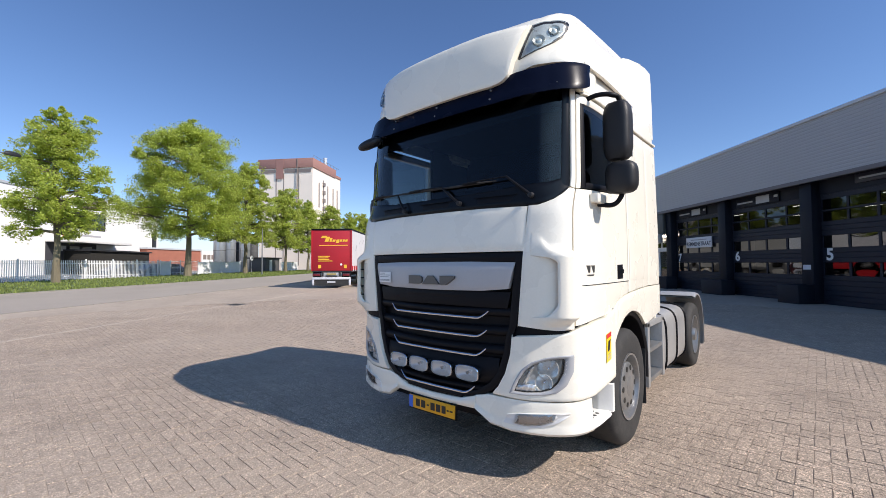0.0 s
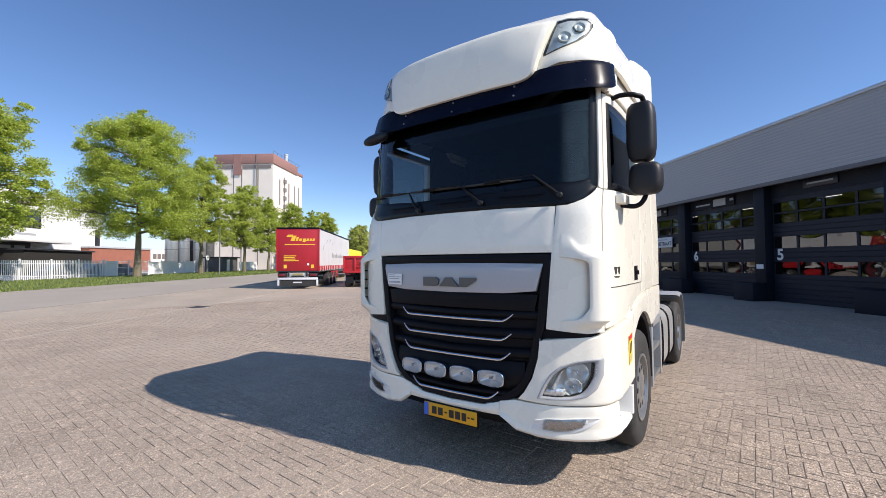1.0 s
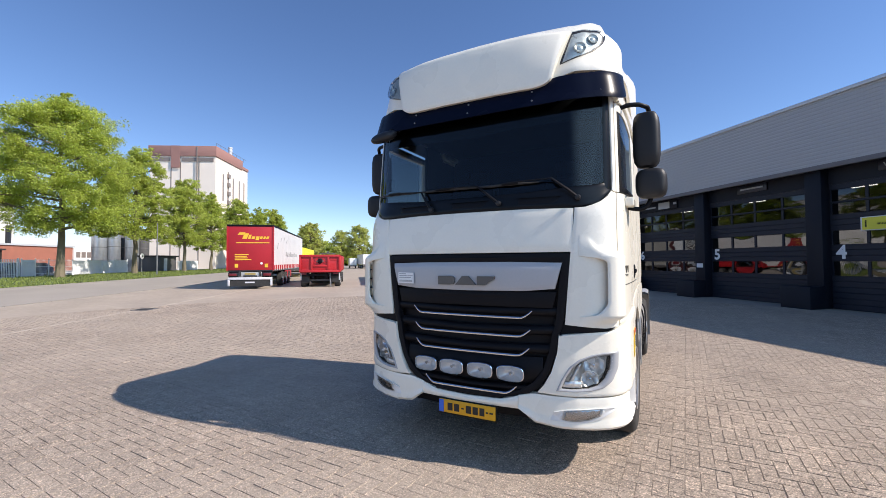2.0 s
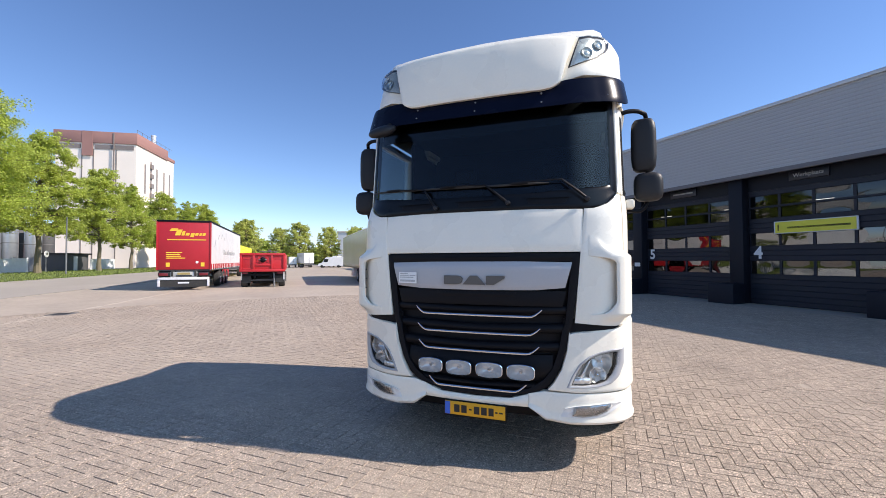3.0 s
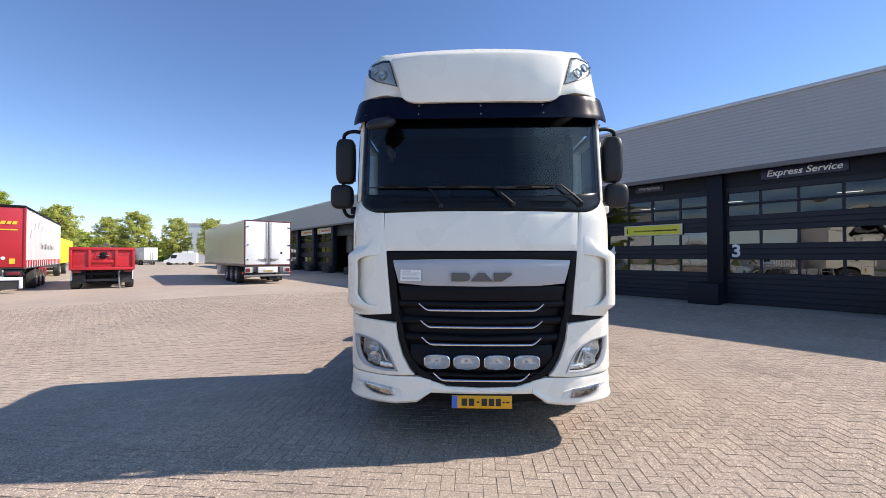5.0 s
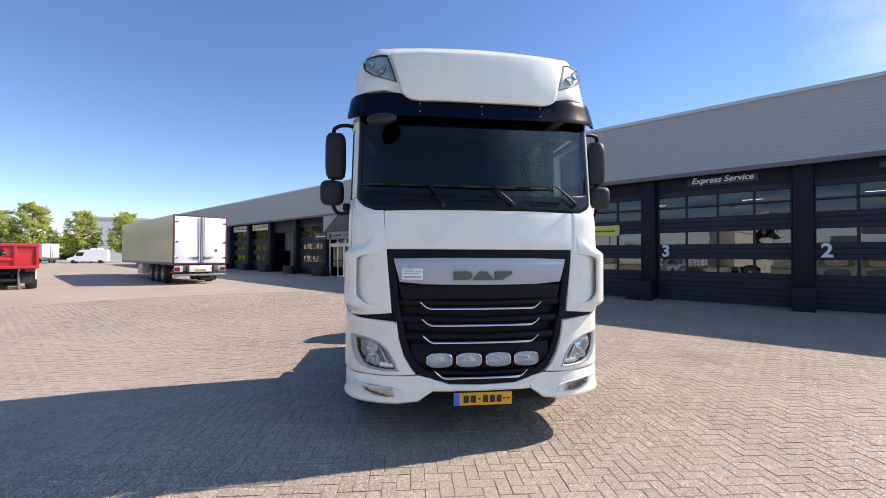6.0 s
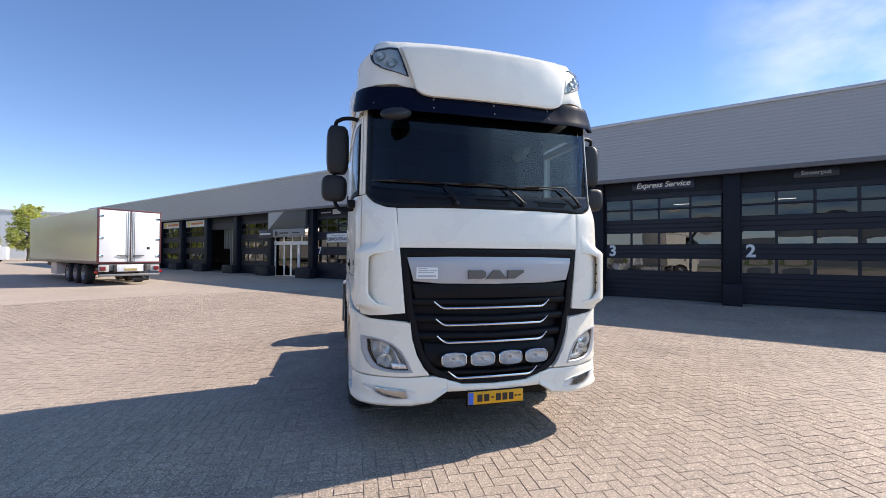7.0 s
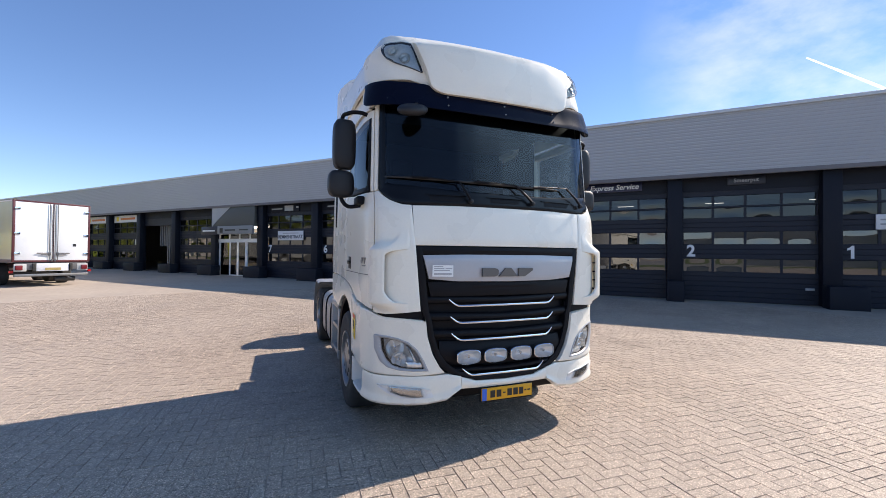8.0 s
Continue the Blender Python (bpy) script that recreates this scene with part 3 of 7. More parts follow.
lettering("lettering", "REMMENSTRAAT", 0.29, pose(1.05, -0.054, 0.2), ink_navy, remmen, 0.002, squeeze=0.92, bold=0.006)
sign(P(1) + 1.38, 2.55, 3.04, 1.0, sign_white, "white notice board hanging on the first workshop door", None, bars=((0.1, 0.9, 0.6, 0.7, ink_grey), (0.1, 0.9, 0.3, 0.4, ink_grey)))
for k in (11, 12):
    sign(P(k) + 0.75, 3.9, 4.46, 3.4, sign_white, "pale sign board over a loading door", None, bars=((0.1, 0.2, 0.2, 0.8, sticker_yellow), (0.28, 0.9, 0.35, 0.65, orange_mat)))

# a plain warehouse across the yard, behind the walk
pale_wall = material("pale_cladding", (0.55, 0.52, 0.46), 0.7, vary=0.06, scale=0.3, bump=0.05)
t = thing("warehouse", pose(-2, -50, 0.2, 0, 0, 12), "plain pale warehouse across the yard", "building")
part("wall", boxes((-60, 60, -12, 0, -0.5, 5.0)), pale_wall, t)
part("roof", boxes((-60.3, 60.3, -12.3, 0.3, 5.0, 5.4)), fascia_grey, t)

# flat edging stones across the yard, and a drain cover
edge_line = thing("edging_row", pose(0, 0, 0), "row of flat pale edging stones set in the paving", "edging", kind="structure")
es = part("edging_stone", boxes((0.0, 0.985, -0.05, 0.05, -0.1, 0.0), bevel=0.006, seg=1), edging_mat, edge_line)
for k in range(-9, 34):
    x, y = (ROAD @ Vector((k, 10.1, 0))).xy
    m = pose(x, y, height(x, y) + 0.006, 0, 0, 122)
    if k == -9:
        es.matrix_local = m
    else:
        again(es, edge_line, m)
drain = thing("drain_cover", pose(-14.6, 4.6, height(-14.6, 4.6) + 0.004, 0, 0, 32), "dark cast iron drain cover in the paving", "drain cover")
part("frame", boxes((-0.3, 0.3, -0.3, 0.3, -0.05, 0.008), bevel=0.004), chassis_grey, drain)
for i in range(6):
    part("slot", boxes((-0.22, 0.22, -0.24 + i * 0.085, -0.2 + i * 0.085, 0.006, 0.012)), rubber, drain)

# ---- trees ----
bark = material("bark", (0.17, 0.14, 0.09), 0.95, vary=0.3, scale=3, fine=25, bump=0.6, stretch=(1, 1, 0.3))
leaf_a = leafy("spring_leaves", (0.45, 0.52, 0.1), 0.2)
leaf_b = leafy("fresh_leaves", (0.46, 0.52, 0.11), 0.2)


def tree(name, m, seed, h, w, base, leaves, size, mat, label, trunk_r=0.24, cone=0.0, group="trees"):
    """A trunk that tapers, limbs that fork, and a ragged crown of small leaves."""
    r = random.Random(seed)
    t = thing(name, m, label, "tree", group)

    def near(s):
        return max(-1.5 * s, min(1.5 * s, r.gauss(0, s)))

    bm = bmesh.new()
    pts = [Vector((0, 0, -0.2))]
    for i in range(1, 9):
        pts.append(Vector((r.gauss(0, 0.05) * i * 0.6, r.gauss(0, 0.05) * i * 0.6, h * 0.86 * i / 8)))
    tube(bm, pts, 0.2, 9, [trunk_r * (1.25 if i == 0 else 1) * (1 - 0.88 * i / 8) for i in range(9)])
    tips = []
    for i in range(46):
        f = base + 0.02 + (0.86 - base) * ((i + r.random()) / 46) ** 1.1
        z = h * f
        s = Vector((0, 0, z)) + Vector((pts[min(8, int(f * 9))].x, pts[min(8, int(f * 9))].y, 0)) * 0.8
        a = i * 2.4 + r.uniform(-0.5, 0.5)
        rel = max(0, (f - base) / (1 - base))
        full = min(1.0, 0.62 + 1.6 * rel) * ((1 - cone) * (1 - rel ** 1.7) ** 0.75 + cone * 1.06 * (1 - rel) ** 0.8)
        reach = w / 2 * max(0.12, full) * r.uniform(0.62, 1.05)
        e = s + Vector((math.cos(a) * reach, math.sin(a) * reach, r.uniform(0.0, 0.12) * h * (0.3 + 0.7 * rel) * (1 - 0.7 * cone * rel)))
        mid = s.lerp(e, 0.5) + Vector((r.gauss(0, 0.15), r.gauss(0, 0.15), r.uniform(0.0, 0.35)))
        rr = trunk_r * (1 - 0.9 * f) * 0.55 + 0.02
        tube(bm, [s, mid, e], 0.05, 6, [rr, rr * 0.6, 0.015])
        tips += [(e, 1.0), (s.lerp(e, 0.62) + Vector((r.gauss(0, 0.3), r.gauss(0, 0.3), r.gauss(0, 0.3))), 0.9)]
        for _ in range(2):
            e2 = mid.lerp(e, r.uniform(0.2, 0.8)) + Vector((near(0.6), near(0.6), r.uniform(-0.5, 0.8)))
            tube(bm, [mid, mid.lerp(e2, 0.5) + Vector((0, 0, 0.1)), e2], 0.03, 5, [rr * 0.5, rr * 0.3, 0.01])
            tips.append((e2, 0.8))
    tips += [(Vector((pts[8].x, pts[8].y, h * (0.84 + 0.035 * i))), 0.75 - 0.12 * i) for i in range(5)]
    part("trunk", bm, bark, t, "bare lower trunk with forked limbs")
    vs, fs = [], []
    per = leaves // len(tips)
    for c, k in tips:
        rad = w * 0.068 * r.uniform(0.55, 1.3) * k
        sub = [c + Vector((near(1), near(1), near(0.8))) * rad * 0.8 for _ in range(6)]
        for _ in range(per):
            q = r.choice(sub)
            p = q + Vector((near(1.1), near(1.1), near(0.8))) * rad * 0.37
            if p.z < h * base * r.uniform(0.8, 1.05):
                continue
            n = Vector((r.gauss(0, 0.8), r.gauss(0, 0.8), r.gauss(0.8, 0.8))).normalized()
            a = n.orthogonal().normalized()
            b = n.cross(a)
            s = size * r.uniform(0.6, 1.3)
            an = r.uniform(0, 6.28)
            u, v = (a * math.cos(an) + b * math.sin(an)) * s, (b * math.cos(an) - a * math.sin(an)) * s * 0.7
            j = len(vs)
            vs += [p - u, p - v * 0.9 + n * s * 0.1, p + u, p + v]
            fs.append((j, j + 1, j + 2, j + 3))
    me = bpy.data.meshes.new("crown")
    me.from_pydata([tuple(v) for v in vs], [], fs)
    me.materials.append(mat)
    c = new("crown", me)
    c.parent = t
    tagged(c, "loose crown of small fresh green leaves", kind="stuff")
    return t


def on_ground(x, y, rz=0, dz=0.0, s=1.0):
    return pose(x, y, height(x, y) + dz, 0, 0, rz) @ Matrix.Diagonal((s, s, s, 1))


row_label = "street tree in fresh spring leaf on the grass verge"
t_a = tree("street_tree", on_ground(-43.2, 2.6, 140), 14, 14.7, 8.6, 0.25, 60000, 0.085, leaf_a, row_label, 0.27, 1.0)
tree("street_tree", on_ground(-51.0, 14.7, 40), 8, 18.5, 14.6, 0.24, 120000, 0.092, leaf_a, row_label, 0.36, 0.45)
t_c = tree("street_tree", on_ground(-56.5, 23.8, 90), 11, 15.8, 9.8, 0.26, 60000, 0.105, leaf_b, row_label, 0.3, 0.35)
for src, x, y, rz, s in ((t_c, -60.5, 32.1, 130, 0.87), (t_a, -65.0, 39.0, 200, 0.9), (t_c, -69.5, 47.0, 20, 0.84), (t_a, -74.0, 55.0, 80, 0.9), (t_c, -79.0, 63.0, 260, 0.88)):
    copy_thing(src, on_ground(x, y, rz, s=s))
far_label = "green tree at the far end of the yard"
leaf_c = leafy("pale_leaves", (0.54, 0.57, 0.17), 0.2)
t_f = tree("tree", on_ground(-63.3, 59.2), 21, 9.7, 6.9, 0.17, 17000, 0.125, leaf_c, far_label, 0.25, group="far trees")
for x, y, rz, s in ((-58.2, 62.9, 60, 0.83), (-55.3, 65.2, 150, 0.95), (-50.1, 68.0, 210, 0.86), (-44.6, 69.2, 20, 0.86), (-36.0, 78.0, 120, 0.76), (-67.2, 62.4, 300, 0.97), (-31.0, 83.0, 80, 0.72)):
    copy_thing(t_f, on_ground(x, y, rz, s=s))

# ---- fence on the verge's far side ----
white_steel = material("white_steel", (0.78, 0.78, 0.77), 0.5, vary=0.06, bump=0.05, dirt=0.15)


def road_point(k, w):
    p = ROAD @ Vector((k, w, 0))
    return p.x, p.y


def road_pose(k, w, dz=0.0, turn=0):
    x, y = road_point(k, w)
    return on_ground(x, y, 122 + turn, dz)


fence = thing("fence", road_pose(0, 40.0), "white steel palisade fence along the verge", "fence")
pk = part("picket", boxes((-0.035, 0.035, -0.012, 0.012, 0.12, 1.95), bevel=0.004, seg=1), white_steel, fence)
pk.matrix_local = pose(0, 0, 0)
for i in range(1, 246):
    again(pk, fence, pose(i * 0.165, 0, 0))
for i in range(0, 15):
    part("post", boxes((i * 2.88 - 0.05, i * 2.88 + 0.05, 0.02, 0.12, -0.2, 2.08), bevel=0.006, seg=1), white_steel, fence)
for z in (0.42, 1.62):
    part("rail", boxes((-0.1, 40.5, 0.012, 0.05, z, z + 0.05)), white_steel, fence)
hoard = thing("hoarding", road_pose(40.6, 40.0), "white panel hoarding with patchy shade along the verge", "fence")
for x0, x1, z1 in ((0.05, 1.5, 1.8), (6.2, 8.4, 1.75), (8.45, 10.6, 1.8), (10.65, 12.9, 1.75), (12.95, 15.2, 1.8)):
    part("board", boxes((x0, x1, -0.02, 0.02, 0.05, z1), bevel=0.005, seg=1), white_steel, hoard)
for x in (0.0, 1.53, 3.1, 4.65, 6.17, 8.42, 10.62, 12.92, 15.23):
    part("post", boxes((x - 0.03, x + 0.03, -0.04, 0.04, -0.2, 1.95)), white_steel, hoard)
for z in (0.35, 1.05, 1.75):
    part("rail", boxes((1.56, 6.14, -0.02, 0.02, z, z + 0.045)), white_steel, hoard)
for i in range(36):
    part("wire", boxes((1.62 + i * 0.125, 1.632 + i * 0.125, -0.006, 0.006, 0.1, 1.85)), white_steel, hoard, flat=True)


def parked_car(m, mat, label):
    """A saloon seen over a fence: pressed body, glazed cabin, four wheels."""
    t = thing("car", m, label, "car", "cars behind the fence")
    bm = bmesh.new()
    extrude_outline(bm, [(0.0, -0.86, 0.35), (4.3, -0.86, 0.35), (4.32, -0.86, 0.72), (4.1, -0.86, 0.9), (3.2, -0.86, 0.98), (0.15, -0.86, 0.98), (0.0, -0.86, 0.8)], (0, 1.72, 0))
    bmesh.ops.bevel(bm, geom=bm.edges[:], offset=0.06, segments=2, affect="EDGES")
    part("body", bm, mat, t)
    bm = bmesh.new()
    extrude_outline(bm, [(0.25, -0.74, 0.96), (3.25, -0.74, 0.96), (2.45, -0.66, 1.44), (0.75, -0.66, 1.44)], (0, 1.44, 0))
    bmesh.ops.bevel(bm, geom=bm.edges[:], offset=0.05, segments=2, affect="EDGES")
    cabin = part("cabin", bm, dark_glass, t)
    part("roof", boxes((0.78, 2.42, -0.63, 0.74, 1.42, 1.47), bevel=0.02), mat, cabin)
    for x in (0.85, 3.45):
        for y in (-0.88, 0.66):
            part("wheel", lathe(bmesh.new(), [(0.0, -0.02), (0.2, -0.02), (0.3, 0.0), (0.32, -0.06), (0.32, -0.2)], pose(x, y, 0.32, 0, 0, -90), 20), rubber, t)
    return t


dark_glass = material("dark_glass", (0.02, 0.024, 0.03), 0.08, vary=0.1, bump=0.0)
car_navy = material("car_navy", (0.02, 0.03, 0.07), 0.25, vary=0.05, bump=0.0, coat=0.4)
car_slate = material("car_slate", (0.06, 0.065, 0.08), 0.25, vary=0.05, bump=0.0, coat=0.4)
parked_car(road_pose(41.8, 43.2), car_navy, "dark blue car parked behind the fence")
parked_car(road_pose(45.6, 45.6, 0, 12), car_slate, "dark grey car parked behind the fence")
ban = thing("banner", road_pose(5.0, 39.9), "pale printed banner tied to the fence", "banner")
banner_blue = material("banner_blue", (0.35, 0.45, 0.58), 0.6, vary=0.2, scale=1.5, bump=0.05)
part("sheet", boxes((0, 3.6, -0.05, -0.03, 0.45, 1.75)), banner_blue, ban)
part("logo_shape", boxes((0.4, 1.1, -0.06, -0.05, 0.75, 1.45), bevel=0.1), ink_black, ban)
part("bar", boxes((1.4, 3.3, -0.06, -0.05, 1.05, 1.25)), ink_black, ban)

# ---- white hall behind the fence ----
render_white = material("white_render", (0.78, 0.76, 0.73), 0.8, vary=0.05, scale=0.4, bump=0.1)
brick_red = material("brick_red", (0.32, 0.12, 0.08), 0.85, vary=0.15, scale=1.0, bump=0.2)
far_hall = thing("office_building", pose(-46.2 * 1.45 - 1.07, -1.8 * 1.45 + 1.22, 0.3, 0, 0, 138) @ Matrix.Diagonal((1.45, 1.45, 1.5, 1)), "white rendered office hall behind the fence", "building")
bm = bmesh.new()
extrude_outline(bm, [(5.0, 0, 0), (26.2, 0, 0), (13.0, 6, 0), (5.0, 6, 0)], (0, 0, 8.0))
part("wall", bm, render_white, far_hall)
part("wall", boxes((-5.0, 5.0, -0.3, 6, 0, 7.6)), render_white, far_hall)
bm = bmesh.new()
extrude_outline(bm, [(4.9, -0.08, 8.0), (26.4, -0.08, 8.0), (13.0, 6.1, 8.0), (4.9, 6.1, 8.0)], (0, 0, 0.2))
part("parapet", bm, cap_grey, far_hall)
part("parapet", boxes((-5.1, 4.9, -0.38, 6.1, 7.6, 7.8)), cap_grey, far_hall)
part("window", boxes((8.2, 15.0, -0.06, 0.03, 4.6, 6.4), bevel=0.02), dark_glass, far_hall, "dark strip window")
for i in range(4):
    part("window_bar", boxes((14.94 - i * 1.7, 15.0 - i * 1.7, -0.09, -0.04, 4.6, 6.4)), plastic_dark, far_hall)
part("loading_recess", boxes((6.8, 13.6, -0.08, 0.03, 0.1, 3.2)), soffit_dark, far_hall, "dark loading entrance")
for i in range(3):
    part("window", boxes((11.5 - 1.8 * i, 12.8 - 1.8 * i, -0.12, -0.07, 2.3, 2.8)), sign_grey, far_hall)
part("canopy", boxes((6.7, 16.6, -2.0, 0, 3.1, 3.4), bevel=0.03), plastic_white, far_hall)
part("sign_panel", boxes((7.2, 16.2, -0.12, 0, 3.4, 4.45)), render_white, far_hall)
part("logo_shape", boxes((8.7, 9.6, -0.2, -0.1, 3.55, 4.3), bevel=0.15), orange_mat, far_hall, "orange logo shape")
part("bar", boxes((10.0, 14.2, -0.15, -0.12, 3.85, 4.05)), ink_grey, far_hall)
# dark upright box standing in for the shadow of a wall recess
part("downpipe_or_shade", boxes((24.6, 25.5, -0.15, 0, 0, 5.2), bevel=0.05), plastic_dark, far_hall)
part("side_shed", boxes((9.0, 19.3, -2.5, -0.1, 0, 2.3), bevel=0.03), near_black_trim, far_hall, "low dark carport")
part("shed_roof", boxes((8.8, 19.5, -2.7, -0.13, 2.3, 2.45)), plastic_dark, far_hall)

# ---- tall beige mill ----
beige = material("beige_cladding", (0.80, 0.70, 0.60), 0.8, vary=0.06, scale=0.25, bump=0.1)
strip_grey = material("strip_window", (0.2, 0.165, 0.145), 0.3, vary=0.1, bump=0.0)
brown = material("brown_cladding", (0.30, 0.155, 0.13), 0.7, vary=0.08, scale=0.4, bump=0.1)
mill = thing("mill_building", pose(-82.2, 50.7, 0.3, 0, 0, 122), "tall beige mill building with a brown roof band", "building")
# local x along the road, y away from it
part("wall", boxes((0, 16.6, 0, 13.4, 0, 24.2)), beige, mill)
part("roof_band", boxes((-0.25, 13.2, -0.25, 13.65, 24.0, 26.2), bevel=0.05), brown, mill, "brown cladding band round the roof")
part("roof_band", boxes((-0.3, -0.2, 7.2, 9.0, 21.5, 26.2)), brown, mill)
part("plant_room", boxes((13.3, 16.5, 2, 9, 24.2, 26.8)), wall_dark, mill)
part("chimney", lathe(bmesh.new(), [(0.45, 0), (0.45, 4.0), (0.5, 4.0), (0.5, 4.3)], pose(8.6, 0.75, 24.0, 0, -90), 16), cap_grey, mill, "pale flue pipe on the roof")
for y0, y1 in ((0.4, 6.9), (9.3, 13.0)):
    part("window_strip", boxes((-0.12, 0.02, y0, y1, 22.9, 23.7)), strip_grey, mill)
part("roof_band", boxes((13.2, 16.8, -0.2, 13.6, 24.2, 24.9), bevel=0.05), brown, mill)
part("downpipe_or_shade", boxes((-0.35, -0.2, 3.6, 3.8, 10, 26.0)), strip_grey, mill)
for y in (3.3, 7.1, 9.0):
    part("groove", boxes((-0.05, 0.02, y, y + 0.18, 1, 22.8)), strip_grey, mill)
for x, z0, z1 in ((3.2, 15, 21), (5.6, 8, 22.0), (8.2, 10, 21), (11.5, 10, 21), (14.2, 8, 21)):
    part("window_strip", boxes((x, x + 0.55, -0.06, 0.02, z0, z1)), strip_grey, mill)
for z in (14.5, 16.5, 18.5, 20.5):
    part("window_strip", boxes((5.4, 6.4, -0.4, 0.02, z, z + 0.9)), strip_grey, mill)
part("rail", boxes((0.5, 16, 0.1, 0.15, 27.0, 27.05), *[(0.5 + i * 2, 0.55 + i * 2, 0.1, 0.15, 26.2, 27.0) for i in range(8)]), steel, mill)

# ---- silos and a low brick works ----
works = thing("brick_works", pose(-98, 33, 0.3, 0, 0, 122), "low red brick works behind the trees", "building")
part("wall", boxes((-14.5, -0.6, 0, 12, 0, 4.4)), brick_red, works)
part("roof", boxes((-14.7, -0.4, -0.2, 12.3, 4.4, 4.7)), cap_grey, works)
part("white_wing", boxes((-0.6, 5.0, -0.3, 11, 0, 4.3)), render_white, works, "white wing with a window row")
for i in range(4):
    part("window", boxes((-0.2 + i * 1.3, 0.8 + i * 1.3, -0.35, -0.25, 2.5, 3.6)), strip_grey, works)
silo_metal = material("silo_metal", (0.42, 0.44, 0.46), 0.35, metal=0.7, vary=0.1, bump=0.03)
for i, (x, y, r, h, mt) in enumerate(((-76.1, 28.0, 1.0, 6.9, silo_metal), (-75.5, 29.7, 0.85, 7.1, silo_metal), (-77.6, 31.5, 0.9, 7.1, chassis_grey), (-74.6, 31.8, 0.95, 6.8, silo_metal), (-76.0, 34.0, 0.95, 6.9, chassis_grey))):
    s = thing("silo", on_ground(x, y), "grey metal storage silo on the forecourt", "silo", "silos")
    part("tank", lathe(bmesh.new(), [(r * 0.8, 0), (r, 0.3), (r, h - 0.5), (r * 0.9, h - 0.15), (0.3, h)], pose(0, 0, 0, 0, -90), 24), mt, s)
    part("band", lathe(bmesh.new(), [(r * 1.02, 0), (r * 1.02, 0.1)], pose(0, 0, h * 0.55, 0, -90), 24), steel, s)
kiosk = thing("gatehouse", road_pose(62.0, 39.5), "low dark gatehouse with pale boards beside it", "building")
part("wall", boxes((0, 4.5, 0, 3, 0, 2.3), bevel=0.02), chassis_grey, kiosk)
part("roof", boxes((-0.3, 4.8, -0.3, 3.3, 2.3, 2.5)), plastic_dark, kiosk)
part("door", boxes((1.2, 2.0, -0.05, 0, 0.05, 2.05)), white_steel, kiosk)
for i in range(3):
    part("board", boxes((5 + i * 2.1, 7.0 + i * 2.1, 0, 0.05, 0.05, 1.7)), white_steel, kiosk)


def pole(name, m, h, label, arm=0.0):
    t = thing(name, m, label, "street lamp" if arm else "post")
    part("mast", tube(bmesh.new(), [(0, 0, -0.2), (0, 0, h * 0.5), (0, 0, h)], 0.06, 10, [0.085, 0.07, 0.05]), steel, t)
    if arm:
        part("arm", tube(bmesh.new(), bend([(0, 0, h - 0.1), (arm * 0.4, 0, h + 0.25), (arm, 0, h + 0.35)], 6), 0.035, 8), steel, t)
        part("lantern", shell_box_small(0.85, 0.28, 0.18, arm, h + 0.33), plastic_dark, t)
    return t


def shell_box_small(a, b, c, x, z):
    bm = bmesh.new()
    r = bmesh.ops.create_uvsphere(bm, u_segments=20, v_segments=10, radius=1)
    for v in r["verts"]:
        v.co = Vector((v.co.x * a / 2 + x, v.co.y * b / 2, max(v.co.z, -0.35) * c + z))
    return bm


pole("street_lamp", on_ground(-29.73, -2.62, 122), 7.46, "grey street lamp with a curved arm at the verge", 2.2)
pole("signpost", on_ground(-49.66, 22.85), 6.0, "thin grey post on the verge")
rsign = pole("road_sign", road_pose(56.9, 38.8), 2.5, "round white road sign on a short post")
part("disc", lathe(bmesh.new(), [(0, 0.09), (0.3, 0.09), (0.4, 0.085), (0.41, 0.06)], pose(0, 0, 2.3, 0, 0, -90), 24), white_steel, rsign)
part("symbol", lathe(bmesh.new(), [(0, 0.1), (0.13, 0.098), (0.14, 0.092)], pose(0.05, 0, 2.3, 0, 0, -90), 18), ink_black, rsign)

# ---- trailers ----
trailer_red = material("tarpaulin_red", (0.41, 0.012, 0.021), 0.5, vary=0.12, scale=1.2, bump=0.08, fine=40)
trailer_white = material("tarpaulin_white", (0.63, 0.63, 0.62), 0.5, vary=0.06, scale=1.2, bump=0.08, dirt=0.15)
tipper_red = material("tipper_red", (0.47, 0.014, 0.02), 0.45, vary=0.12, scale=2.0, bump=0.08, dirt=0.25)
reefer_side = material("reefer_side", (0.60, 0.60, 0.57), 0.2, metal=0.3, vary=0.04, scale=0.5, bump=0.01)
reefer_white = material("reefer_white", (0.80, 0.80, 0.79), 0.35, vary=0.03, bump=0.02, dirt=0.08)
maroon = material("maroon_frame", (0.10, 0.022, 0.025), 0.45, vary=0.1, bump=0.05)
letter_yellow = material("letter_yellow", (0.85, 0.5, 0.04), 0.5, vary=0.05, bump=0.0)
lamp_red = material("lamp_red", (0.45, 0.012, 0.012), 0.2, vary=0.05, bump=0.0)


